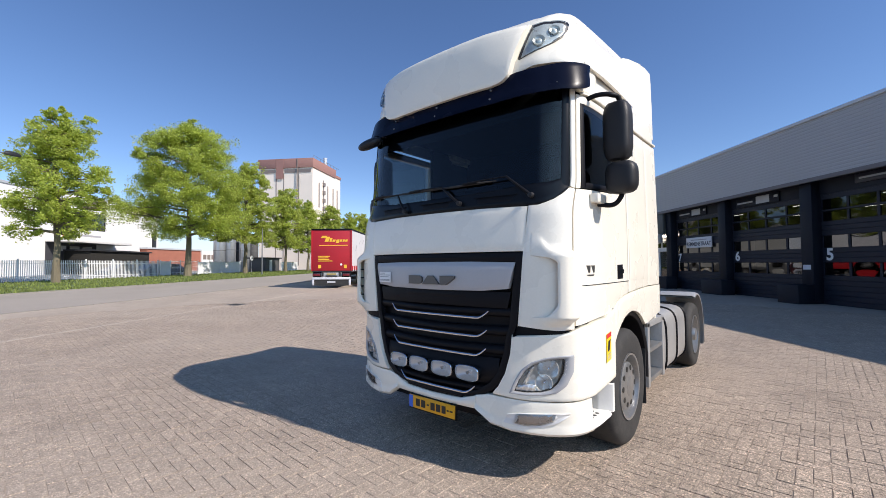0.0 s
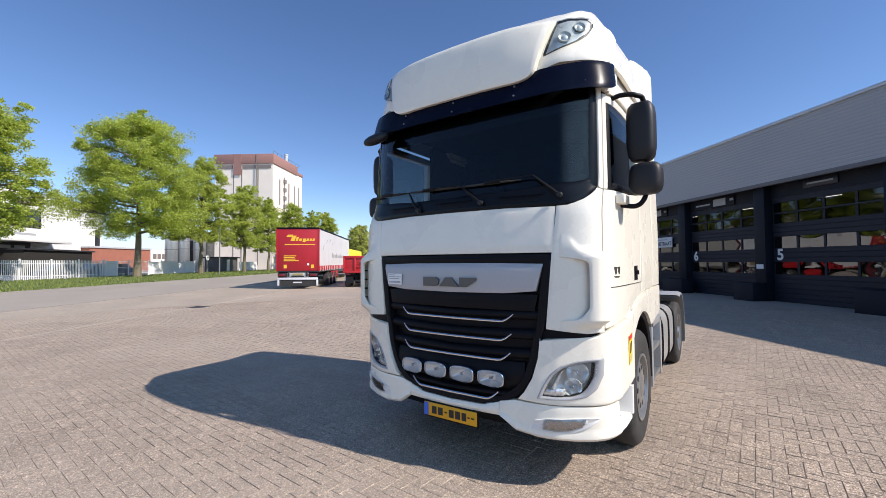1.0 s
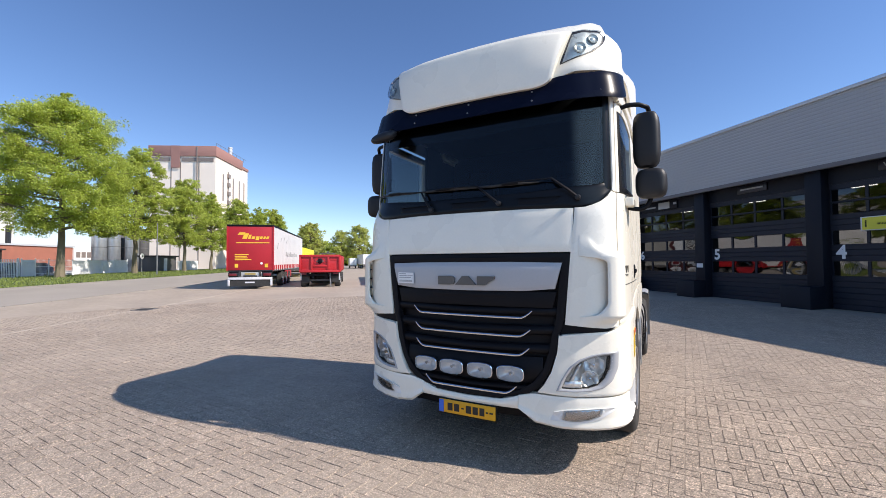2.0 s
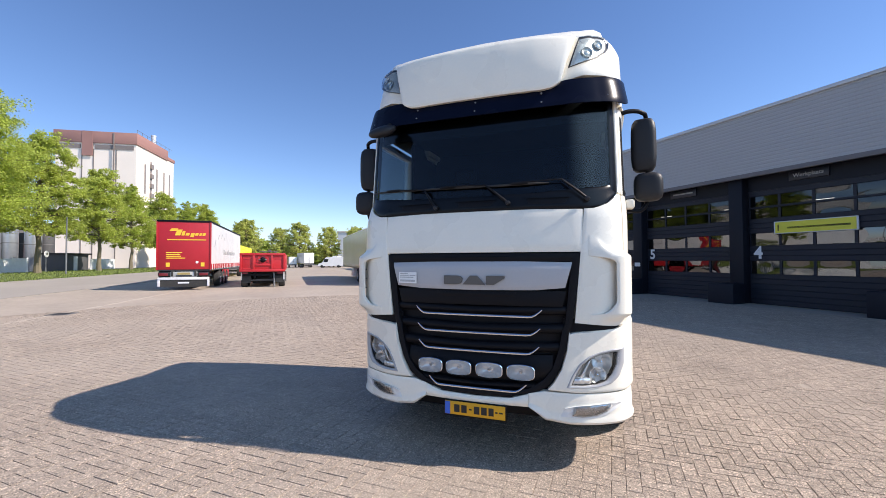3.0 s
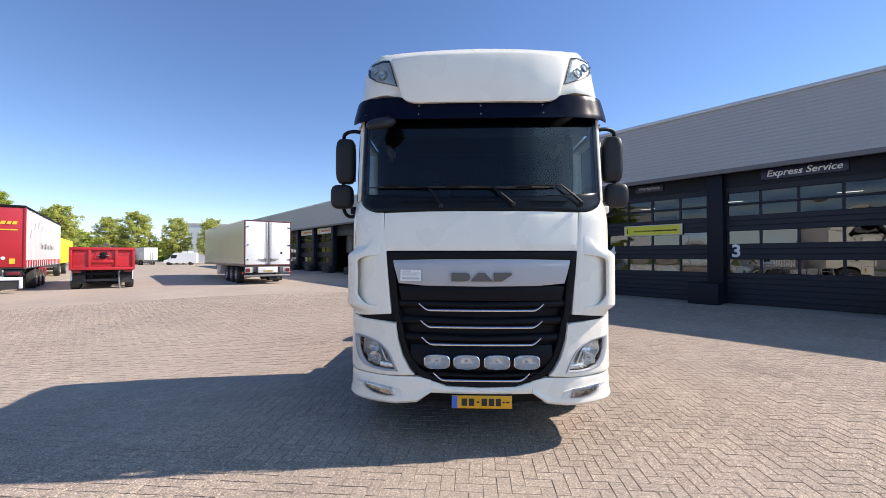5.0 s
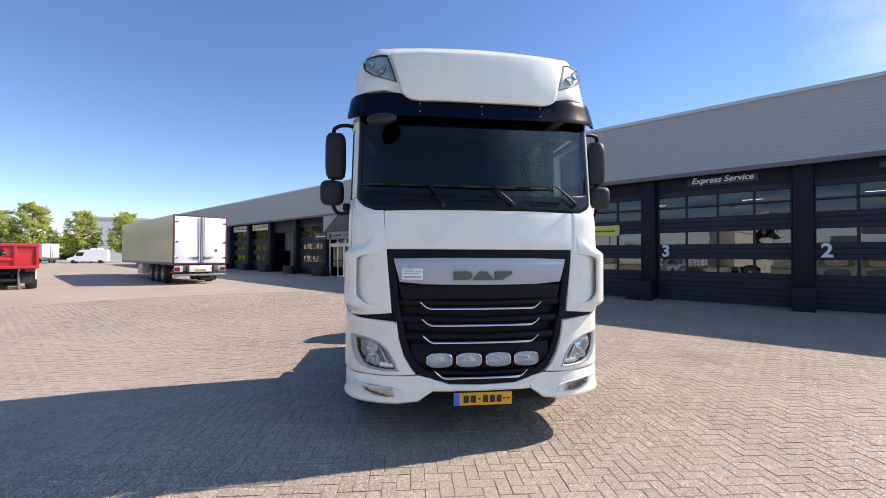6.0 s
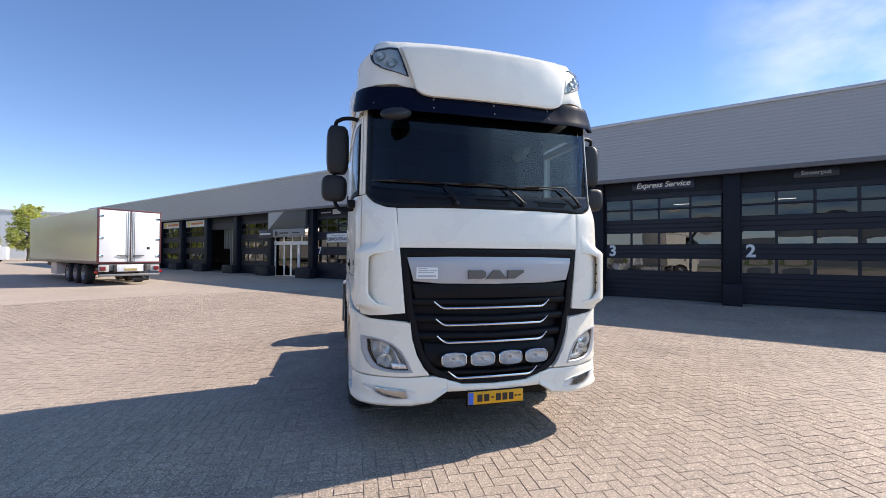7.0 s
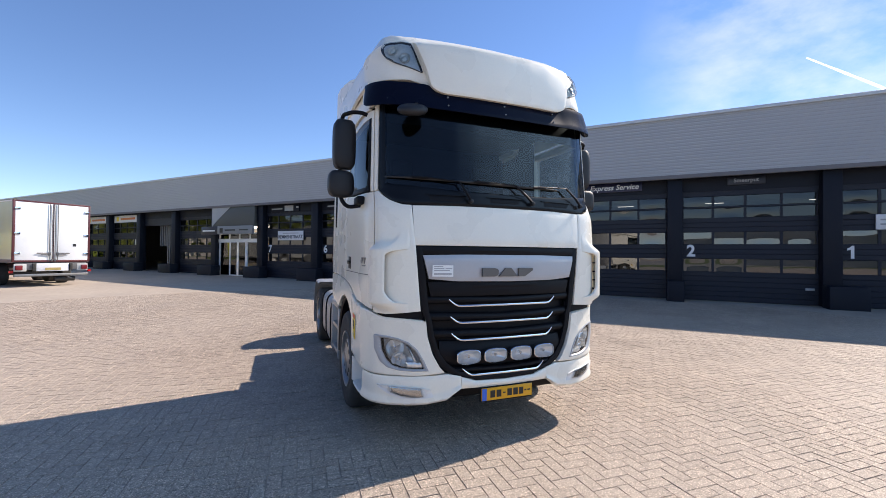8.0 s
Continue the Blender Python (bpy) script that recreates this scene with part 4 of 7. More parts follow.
def running_gear(t, ys, r=0.5, w=2.5, beam=True):
    for y in ys:
        for sg in (-1, 1):
            o = part("wheel", lathe(bmesh.new(), [(0.0, -0.04), (0.1, -0.04), (0.12, -0.1), (0.22, -0.1), (0.28, 0.0), (r * 0.92, 0.0), (r, -0.05), (r, -0.32), (r * 0.9, -0.36)], pose(sg * w / 2, y, r, 0, 0, 0 if sg > 0 else 180), 28), rubber, t, "black trailer tyre")
            part("rim", lathe(bmesh.new(), [(0.0, 0.012), (0.1, 0.012), (0.12, -0.06), (0.22, -0.06), (0.27, 0.012), (0.285, 0.012), (0.287, -0.02)], pose(sg * w / 2, y, r, 0, 0, 0 if sg > 0 else 180), 24, cap=False), alloy, o)
        part("axle", boxes((-w / 2 + 0.3, w / 2 - 0.3, y - 0.06, y + 0.06, r - 0.06, r + 0.06)), chassis_grey, t)
    if beam:
        for sg in (-1, 1):
            part("chassis_rail", boxes((sg * 0.5 - 0.06, sg * 0.5 + 0.06, 0.1, 12.0, 0.75, 1.1)), chassis_grey, t)


def skew_box(x0, x1, z0, z1, y, sh):
    """A slanted plate."""
    bm = bmesh.new()
    extrude_outline(bm, [(x0, y, z0), (x1, y, z0), (x1 + sh, y, z1), (x0 + sh, y, z1)], (0, -0.012, 0))
    return bm


lamp_dull = material("lamp_dull", (0.16, 0.012, 0.016), 0.3, vary=0.15, bump=0.02)
bumper_white = material("bumper_white", (0.66, 0.66, 0.68), 0.5, vary=0.12, scale=4, bump=0.05, dirt=0.25)
plate_old = material("plate_old", (0.36, 0.27, 0.10), 0.6, vary=0.35, scale=12, bump=0.05)
# red tilt trailer
x, y = -20.03, 12.84
tr = thing("tilt_trailer", on_ground(x, y, 40.1), "red and white curtain-sided trailer parked on the yard", "trailer", "parked trailers")
part("rear_door", boxes((-1.25, 1.25, 0, 0.08, 1.12, 3.72), bevel=0.02), trailer_red, tr, "red rear doors with yellow shapes")
part("roof_edge", boxes((-1.29, 1.29, -0.03, 13.6, 3.72, 3.82), bevel=0.015), plastic_black, tr)
part("floor", boxes((-1.25, 1.25, 0.08, 13.6, 1.05, 1.2)), chassis_grey, tr)
for sg in (-1, 1):
    bm = bmesh.new()
    for i in range(40):
        a, b = 0.1 + i * 0.3375, 0.1 + (i + 1) * 0.3375
        w0, w1 = 1.262 + 0.012 * math.sin(i * 1.9), 1.262 + 0.012 * math.sin((i + 1) * 1.9)
        f = [bm.verts.new((sg * w0, a, 1.42)), bm.verts.new((sg * w1, b, 1.42)), bm.verts.new((sg * w1, b, 3.72)), bm.verts.new((sg * w0, a, 3.72))]
        bm.faces.new(f)
    part("curtain", bm, trailer_white, tr, "white side curtain", 60)
    part("curtain_hem", boxes((sg * 1.268 - 0.012, sg * 1.268 + 0.012, 0.1, 13.6, 1.15, 1.42)), trailer_red, tr)
    for i in range(18):
        part("buckle", boxes((sg * 1.285 - 0.012, sg * 1.285 + 0.012, 0.5 + i * 0.72, 0.56 + i * 0.72, 1.1, 1.4)), ink_white, tr)
    part("corner_post", boxes((sg * 1.27 - 0.03, sg * 1.27 + 0.03, -0.03, 0.1, 1.1, 3.72)), trailer_red, tr)
    part("side_guard", boxes((sg * 1.2 - 0.02, sg * 1.2 + 0.02, 4.6, 7.4, 0.45, 1.0), bevel=0.02), trailer_red, tr)
for i, (yy, zz, hh) in enumerate(((1.2, 2.4, 0.5), (2.4, 2.9, 0.35), (3.6, 3.0, 0.35), (4.6, 2.9, 0.3))):
    bm = bmesh.new()
    extrude_outline(bm, [(1.277, yy, zz), (1.277, yy + 0.1, zz + 0.02), (1.277, yy + 0.5, zz + hh * 0.8), (1.277, yy + 0.38, zz + hh * 0.85)], (0.004, 0, 0))
    part("bird_shape", bm, ink_grey, tr)
for i in range(9):
    part("bar", boxes((1.2755, 1.2775, 4.6 + i * 0.62, 4.98 + i * 0.62, 2.0, 2.22 + 0.1 * (i % 3 == 0))), sign_grey, tr)
for x0, x1, z0, z1, sh in ((-0.70, -0.38, 3.22, 3.36, 0.1), (-0.45, -0.2, 2.98, 3.3, 0.12), (-0.14, 0.0, 2.98, 3.22, 0.06), (0.05, 0.22, 2.98, 3.12, 0.05), (0.27, 0.45, 2.9, 3.12, 0.06), (0.5, 0.65, 2.98, 3.12, 0.05), (0.7, 0.82, 2.98, 3.12, 0.05), (0.86, 1.0, 2.98, 3.12, 0.05)):
    part("logo_stroke", skew_box(x0, x1, z0, z1, -0.001, sh), letter_yellow, tr)
for z0, x0, x1 in ((2.72, -0.8, 1.05), (2.02, -0.85, -0.1), (1.92, -0.85, -0.2), (1.82, -0.85, -0.15), (1.72, -0.85, 0.05)):
    part("bar", boxes((x0, x1, -0.012, -0.001, z0, z0 + 0.05)), letter_yellow, tr)
for sx in (-0.85, 0.8):
    part("label", boxes((sx, sx + 0.18, -0.012, -0.001, 1.28, 1.5)), letter_yellow, tr)
part("notice", lathe(bmesh.new(), [(0, 0.01), (0.07, 0.01), (0.07, 0)], pose(0.62, -0.001, 1.52, 0, 0, -90), 16), ink_white, tr)
for sg in (-1, 1):
    cl = part("lamp_housing", boxes((sg * 0.93 - 0.27, sg * 0.93 + 0.27, -0.05, 0.02, 0.76, 0.98), bevel=0.015), plastic_dark, tr)
    part("tail_lamp", boxes((sg * 0.95 - 0.21, sg * 0.95 + 0.21, -0.065, -0.045, 0.79, 0.93), bevel=0.008), lamp_dull, cl, "dull red tail lamp")
    part("bumper_end", boxes((sg * 1.17 - 0.06, sg * 1.17 + 0.06, -0.03, 0.03, 0.2, 0.56), bevel=0.015), bumper_white, tr, "white bumper end")
    part("buffer", boxes((sg * 0.55 - 0.05, sg * 0.55 + 0.05, -0.05, 0.1, 0.76, 1.08), bevel=0.01), rubber, tr)
part("light_beam", boxes((-0.64, 0.64, 0, 0.06, 0.72, 1.0), bevel=0.01), sign_grey, tr)
part("cross_member", boxes((-1.2, 1.2, 0.1, 0.2, 0.7, 1.12)), plastic_black, tr)
part("number_plate", boxes((-0.3, 0.3, -0.03, -0.005, 0.84, 0.96)), plate_old, tr, "small soiled plate with its text left out")
part("dirty_plate", boxes((-0.38, 0.38, -0.02, -0.002, 0.74, 0.81)), plastic_dark, tr)
part("under_run_bar", boxes((-1.22, 1.22, -0.04, 0.06, 0.56, 0.70), bevel=0.02), bumper_white, tr, "white painted under-run bar")
part("mud_apron", boxes((-1.12, 1.12, 0.0, 0.03, 0.17, 0.57)), rubber, tr)
part("label", boxes((-0.28, 0.25, -0.012, -0.001, 0.36, 0.44)), bumper_white, tr)
running_gear(tr, (3.6, 4.91, 6.2))

# red low tipper body
tp = thing("tipper_trailer", on_ground(-17.6, 16.0, 40, s=0.97), "red steel tipper trailer with an empty low body", "trailer", "parked trailers")
part("tailboard", boxes((-1.26, 1.26, 0, 0.07, 0.98, 2.08), bevel=0.015), tipper_red, tp, "red tailboard")
for xx in (-1.23, -0.52, 0.52, 1.23):
    part("stiffener", boxes((xx - 0.06, xx + 0.06, -0.08, 0, 0.98, 2.08), bevel=0.01), tipper_red, tp)
for zz in (0.96, 1.96):
    part("crossbar", boxes((-1.29, 1.29, -0.09, 0, zz, zz + 0.14), bevel=0.01), tipper_red, tp)
part("crossbar", boxes((-0.46, 0.46, -0.06, 0, 1.32, 1.44), bevel=0.02), tipper_red, tp)
for sg in (-1, 1):
    part("panel", skew_box(sg * 0.87 - 0.24, sg * 0.87 + 0.24, 1.72, 1.9, -0.001, 0), tipper_red, tp)
    part("panel", skew_box(sg * 0.87 - 0.26, sg * 0.87 + 0.26, 1.12, 1.2, -0.001, 0), tipper_red, tp)
    part("brace", skew_box(sg * 0.3 - 0.06, sg * 0.3 + 0.06, 1.55, 1.95, -0.03, sg * -0.12), tipper_red, tp)
part("coupling", lathe(bmesh.new(), [(0, 0.14), (0.07, 0.14), (0.09, 0.08), (0.15, 0.06), (0.17, 0)], pose(0, 0, 1.68, 0, 0, -90), 18), plastic_black, tp, "black trailer coupling")
part("coupling_bar", boxes((-0.24, 0.24, -0.07, -0.03, 1.66, 1.71), bevel=0.01), steel, tp)
for sg in (-1, 1):
    part("side_board", boxes((sg * 1.25 - 0.035, sg * 1.25 + 0.035, 0.07, 8.0, 1.0, 2.05), bevel=0.01), tipper_red, tp)
    part("tail_lamp", boxes((sg * 1.0 - 0.16, sg * 1.0 + 0.16, -0.02, 0.06, 0.83, 0.93)), lamp_dull, tp)
    part("light_bar", boxes((sg * 1.21 - 0.03, sg * 1.21 + 0.03, 0.25, 0.33, 0.45, 0.9)), bumper_white, tp, "white marker strip")
part("bed", boxes((-1.2, 1.2, 0.07, 8.0, 0.93, 1.05)), plastic_black, tp)
part("ladder_gantry", boxes((-0.55, 0.55, 7.6, 7.7, 2.05, 2.12), (-0.45, -0.39, 7.6, 7.7, 2.12, 2.3), (0.39, 0.45, 7.6, 7.7, 2.12, 2.3), (-0.75, 0.6, 7.6, 7.66, 2.3, 2.36), (-0.12, 0.1, 7.6, 7.8, 2.36, 2.5), bevel=0.01), chassis_grey, tp)
running_gear(tp, (0.75, 2.0, 6.5), beam=False, r=0.42)
for sg in (-1, 1):
    part("chassis_rail", boxes((sg * 0.45 - 0.06, sg * 0.45 + 0.06, 0.2, 7.8, 0.55, 0.95)), plastic_black, tp)
    part("air_tank", lathe(bmesh.new(), [(0, 1.4), (0.12, 1.38), (0.24, 1.25), (0.24, -1.25), (0.12, -1.38), (0, -1.4)], pose(sg * 0.95, 4.4, 0.55, 0, 0, 90), 18), plastic_black, tp)
part("under_run_bar", boxes((-1.15, 1.15, 0.2, 0.28, 0.7, 0.82)), plastic_black, tp)
part("prop_leg", tube(bmesh.new(), [(0.62, 0.2, 0.9), (0.66, 0.12, 0.05), (0.7, 0.0, 0.04)], 0.045, 8), steel, tp)
for sg in (-1, 1):
    part("mudguard", boxes((sg * 0.95 - 0.27, sg * 0.95 + 0.27, 0.29, 0.32, 0.28, 0.93)), rubber, tp, "black rubber mudguard")
part("rear_apron", boxes((-0.66, 0.66, 1.2, 1.24, 0.22, 0.93)), rubber, tp)

# yellow trailer beyond the red one
yellow_tarp = material("tarpaulin_yellow", (0.72, 0.66, 0.03), 0.5, vary=0.08, bump=0.05)
yt = thing("yellow_trailer", on_ground(-30.95, 25.25, 40), "yellow box trailer beyond the red one", "trailer", "parked trailers")
part("body", boxes((-1.27, 1.27, 0, 11.5, 0.95, 2.95), bevel=0.03), yellow_tarp, yt)
part("tail_frame", boxes((-1.2, 1.2, -0.05, 0, 0.7, 1.1)), chassis_grey, yt)
running_gear(yt, (1.6, 5.9), beam=False)

# white refrigerated trailer
rf = thing("refrigerated_trailer", on_ground(-11.2, 19.95, 40.8), "white refrigerated trailer with maroon door frame on the yard", "trailer", "parked trailers")
ZB, ZT = 1.12, 3.62
for sg in (-1, 1):
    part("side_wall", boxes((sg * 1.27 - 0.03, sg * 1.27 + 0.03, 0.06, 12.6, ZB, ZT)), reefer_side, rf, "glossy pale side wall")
    part("side_rail", boxes((sg * 1.275 - 0.035, sg * 1.275 + 0.035, 0.06, 12.6, ZB - 0.1, ZB + 0.05), bevel=0.01), steel, rf)
    part("toolbox", boxes((sg * 1.0 - 0.22, sg * 1.0 + 0.22, 6.9, 8.0, 0.35, 1.0), bevel=0.02), plastic_white, rf)
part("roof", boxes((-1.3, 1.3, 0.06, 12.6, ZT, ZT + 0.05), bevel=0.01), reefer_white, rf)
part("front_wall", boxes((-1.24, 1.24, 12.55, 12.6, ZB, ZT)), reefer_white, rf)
part("floor", boxes((-1.24, 1.24, 0.06, 12.55, ZB - 0.1, ZB + 0.05)), chassis_grey, rf)
part("cooling_unit", boxes((-0.95, 0.95, 12.6, 13.2, 2.1, 3.7), bevel=0.08, seg=3), reefer_white, rf)
part("door_frame", boxes((-1.31, -1.235, -0.035, 0.06, ZB - 0.05, ZT + 0.05), (1.235, 1.31, -0.035, 0.06, ZB - 0.05, ZT + 0.05), (-1.235, 1.235, -0.035, 0.06, ZT - 0.02, ZT + 0.055), (-1.235, 1.235, -0.035, 0.06, ZB - 0.06, ZB + 0.015), (-0.02, 0.02, -0.036, 0.0, ZB + 0.015, ZT - 0.02), bevel=0.01), maroon, rf, "dark maroon door frame")
for sg in (-1, 1):
    dr = part("rear_door", boxes((sg * 0.625 - 0.61, sg * 0.625 + 0.61, -0.03, 0.03, ZB + 0.015, ZT - 0.015), bevel=0.015), reefer_white, rf, "white insulated rear door")
    for xx in (0.05, 0.14):
        part("lock_rod", tube(bmesh.new(), [(sg * xx, -0.06, ZB), (sg * xx, -0.06, ZT - 0.03)], 0.013, 8), chassis_grey, dr)
    part("lock_handle", boxes((sg * 0.34 - 0.22, sg * 0.34 + 0.22, -0.09, -0.06, ZB + 0.3, ZB + 0.34), bevel=0.008), chassis_grey, dr)
    part("lock_plate", boxes((sg * 0.14 - 0.04, sg * 0.14 + 0.04, -0.088, -0.05, ZB + 0.22, ZB + 0.36), bevel=0.008), chassis_grey, dr)
    part("latch", boxes((sg * 0.05 - 0.03, sg * 0.05 + 0.03, -0.08, -0.05, ZB - 0.04, ZB + 0.06), bevel=0.008), chassis_grey, dr)
    part("keeper", boxes((sg * 0.3 - 0.12, sg * 0.3 + 0.12, -0.085, -0.06, ZB + 0.24, ZB + 0.27), bevel=0.008), chassis_grey, dr)
    for zz in (ZB + 0.25, ZB + 1.1, ZT - 0.35):
        part("hinge", boxes((sg * 1.17 - 0.09, sg * 1.17 + 0.09, -0.06, -0.03, zz, zz + 0.1), bevel=0.01), chrome, dr)
    part("tail_lamp", boxes((sg * 1.1 - 0.11, sg * 1.1 + 0.11, -0.1, -0.02, 0.72, 0.92), bevel=0.02), lamp_dull, rf, "dull red tail lamp")
    part("side_marker", boxes((sg * 1.32 - 0.06, sg * 1.32 + 0.06, 0.0, 0.05, 0.6, 0.7)), lamp_red, rf)
part("logo_shape", boxes((0.68, 0.8, -0.038, -0.03, 1.75, 1.87)), ink_black, rf)
part("light_beam", boxes((-1.2, 1.2, -0.02, 0.1, 0.72, 1.02), bevel=0.01), chassis_grey, rf)
part("plate_panel", boxes((-0.55, 0.55, -0.045, -0.02, 0.66, 1.0), bevel=0.01), bumper_white, rf, "soiled white panel behind the plate")
for sg in (-1, 1):
    part("lamp_housing", boxes((sg * 1.05 - 0.2, sg * 1.05 + 0.2, -0.03, 0.02, 0.66, 0.98), bevel=0.02), sign_grey, rf, "pale lamp housing")
    part("buffer", boxes((sg * 0.62 - 0.05, sg * 0.62 + 0.05, -0.08, 0.0, 0.66, 1.0), bevel=0.01), rubber, rf)
part("number_plate", boxes((-0.26, 0.26, -0.06, -0.047, 0.7, 0.81)), plate_old, rf, "small plate with its text left out")
part("under_run_bar", boxes((-1.25, 1.25, -0.1, 0.02, 0.44, 0.55), bevel=0.02), steel, rf)
part("tow_hook", tube(bmesh.new(), [(0.5, 0.0, 0.44), (0.52, -0.1, 0.36), (0.62, -0.12, 0.34)], 0.03, 8), chassis_grey, rf)
part("tail_lift_roll", lathe(bmesh.new(), [(0.11, -0.35), (0.11, 0.35)], pose(0.45, 0.1, 0.3), 16), rubber, rf)
running_gear(rf, (2.1, 3.4, 4.7))

# ---- far vehicles ----
car_blue = material("car_blue", (0.02, 0.03, 0.06), 0.25, vary=0.05, bump=0.0, coat=0.5)


def profile_body(pts, w, bev):
    bm = bmesh.new()
    extrude_outline(bm, [(-w / 2, y, z) for y, z in pts], (w, 0, 0))
    bmesh.ops.bevel(bm, geom=bm.edges[:], offset=bev, segments=2, affect="EDGES")
    return bm


def small_vehicle(name, m, pts, w, mat, windows, axles, label, category, group):
    t = thing(name, m, label, category, group)
    part("body", profile_body(pts, w, 0.06), mat, t)
    for y0, y1, z0, z1, sh in windows:
        for sg in (-1, 1):
            bm = bmesh.new()
            extrude_outline(bm, [(sg * (w / 2 + 0.004), y0, z0), (sg * (w / 2 + 0.004), y1, z0), (sg * (w / 2 + 0.004), y1 + sh, z1), (sg * (w / 2 + 0.004), y0 + (sh if sh > 0 else 0), z1)], (sg * 0.01, 0, 0))
            part("side_window", bm, dark_glass, t)
    for y in axles:
        for sg in (-1, 1):
            part("wheel", lathe(bmesh.new(), [(0, 0.01), (0.2, 0.01), (0.22, 0.0), (0.31, 0), (0.33, -0.04), (0.33, -0.2), (0.3, -0.22)], pose(sg * w / 2, y, 0.33, 0, 0, 0 if sg > 0 else 180), 22), rubber, t, "small black wheel")
    return t


VAN = [(0, 0.35), (0.1, 0.9), (0.9, 1.15), (1.55, 2.1), (1.9, 2.4), (5.6, 2.45), (5.7, 2.3), (5.7, 0.35)]
van = small_vehicle("van", on_ground(-46.3, 59.6, -66, s=0.8), VAN, 2.0, reefer_white, ((1.25, 2.2, 1.3, 1.95, 0.2),), (0.9, 4.6), "white panel van parked at the yard's end", "van", "parked vans")
CAR = [(0, 0.3), (0.05, 0.75), (1.1, 0.95), (1.9, 1.45), (3.2, 1.48), (4.1, 1.0), (4.3, 0.9), (4.3, 0.3)]
car = small_vehicle("car", road_pose(40.5, 43.5, turn=-90), CAR, 1.75, car_blue, ((1.35, 2.4, 0.95, 1.38, 0.35), (2.5, 3.3, 0.95, 1.38, -0.1)), (0.85, 3.45), "dark blue car parked behind the fence", "car", "parked cars")
for k in (36.8, 44.0):
    copy_thing(car, road_pose(k, 44.0, turn=-88))


def box_lorry(m, ln, label):
    t = thing("box_body", m, label, "trailer", "far trailers")
    part("body", boxes((-1.25, 1.25, 0, ln, 1.1, 3.7), bevel=0.04), reefer_white, t)
    part("door_rod", boxes((-0.05, 0.05, -0.03, 0, 1.15, 3.65)), steel, t)
    part("tail_frame", boxes((-1.2, 1.2, -0.05, 0.02, 0.75, 1.1)), chassis_grey, t)
    running_gear(t, (1.8, 3.1), beam=False)
    return t


b0 = box_lorry(on_ground(-48.6, 59.8, 56, s=0.74), 6.0, "white box trailer parked at the yard's end")
copy_thing(b0, on_ground(-52.6, 60.2, 46, s=0.74))
copy_thing(b0, on_ground(-45.2, 63.5, 30, s=0.8))
far_wall = thing("distribution_hall", pose(-72, 89, 0.3, 0, 0, 25), "large pale grey hall far beyond the yard", "building")
part("wall", boxes((8, 70, 0, 30, 0, 9)), cap_grey, far_wall)
part("roof_edge", boxes((7.8, 70.2, -0.2, 30.2, 9, 9.4)), sign_grey, far_wall)
yard_fence = thing("mesh_fence", on_ground(-47, 58, -45), "grey wire fence at the yard's end", "fence")
for i in range(-7, 1):
    part("post", boxes((i * 1.6 - 0.03, i * 1.6 + 0.03, -0.03, 0.03, 0, 1.9)), steel, yard_fence)
for zz in (0.1, 0.55, 1.0, 1.45, 1.85):
    part("rail", boxes((-11.2, 0, -0.006, 0.006, zz, zz + 0.015)), alloy, yard_fence)
# woods on the horizon
far_wood = tree("wood", on_ground(-110, 110), 5, 9, 14, 0.02, 6000, 0.5, leaf_b, "green wood on the far horizon", 0.2, group="far woods")
for i in range(13):
    a = radians(95 + i * 4.6)
    d = 150 + 25 * math.sin(i * 2.3)
    copy_thing(far_wood, pose(d * math.cos(a), d * math.sin(a), 0.3, 0, 0, i * 77) @ Matrix.Diagonal((1, 1, 0.5 + 0.2 * math.sin(i), 1)))

# vapour trail, very far and high
vapour = bpy.data.materials.new("vapour")
vapour.use_nodes = True
vn = vapour.node_tree.nodes
vt, vd, vm = vn.new("ShaderNodeBsdfTranslucent"), vn.new("ShaderNodeBsdfTransparent"), vn.new("ShaderNodeMixShader")
vt.inputs[0].default_value, vm.inputs[0].default_value = (0.9, 0.9, 0.9, 1), 0.42
link(vapour, vd.outputs[0], vm.inputs[1])
link(vapour, vt.outputs[0], vm.inputs[2])
link(vapour, vm.outputs[0], vn["Material Output"].inputs[0])


def heaven(az, el, d=3000):
    return Vector((math.cos(radians(el)) * math.cos(radians(az)), math.cos(radians(el)) * math.sin(radians(az)), math.sin(radians(el)))) * d


bm = bmesh.new()
A, B = heaven(26.6, 20.2), heaven(18.0, 13.4)
up = (B - A).cross(A).normalized()
va = []
for i in range(13):
    w = (2.5 + 3.5 * math.sin(3.14 * (i + 1) / 14)) * (1.0 + 0.15 * math.sin(i * 2.1))
    p = A.lerp(B, i / 12)
    va.append((bm.verts.new(p + up * w), bm.verts.new(p - up * w)))
for p, q in zip(va, va[1:]):
    bm.faces.new((p[0], p[1], q[1], q[0]))
tagged(part("backdrop", bm, vapour), "thin white vapour trail in the blue sky", "sky", kind="structure")

# ---- the lorry ----
lorry = thing("lorry", pose(0, 0, 0), "white tractor unit with high roof cab parked on the yard", "lorry")
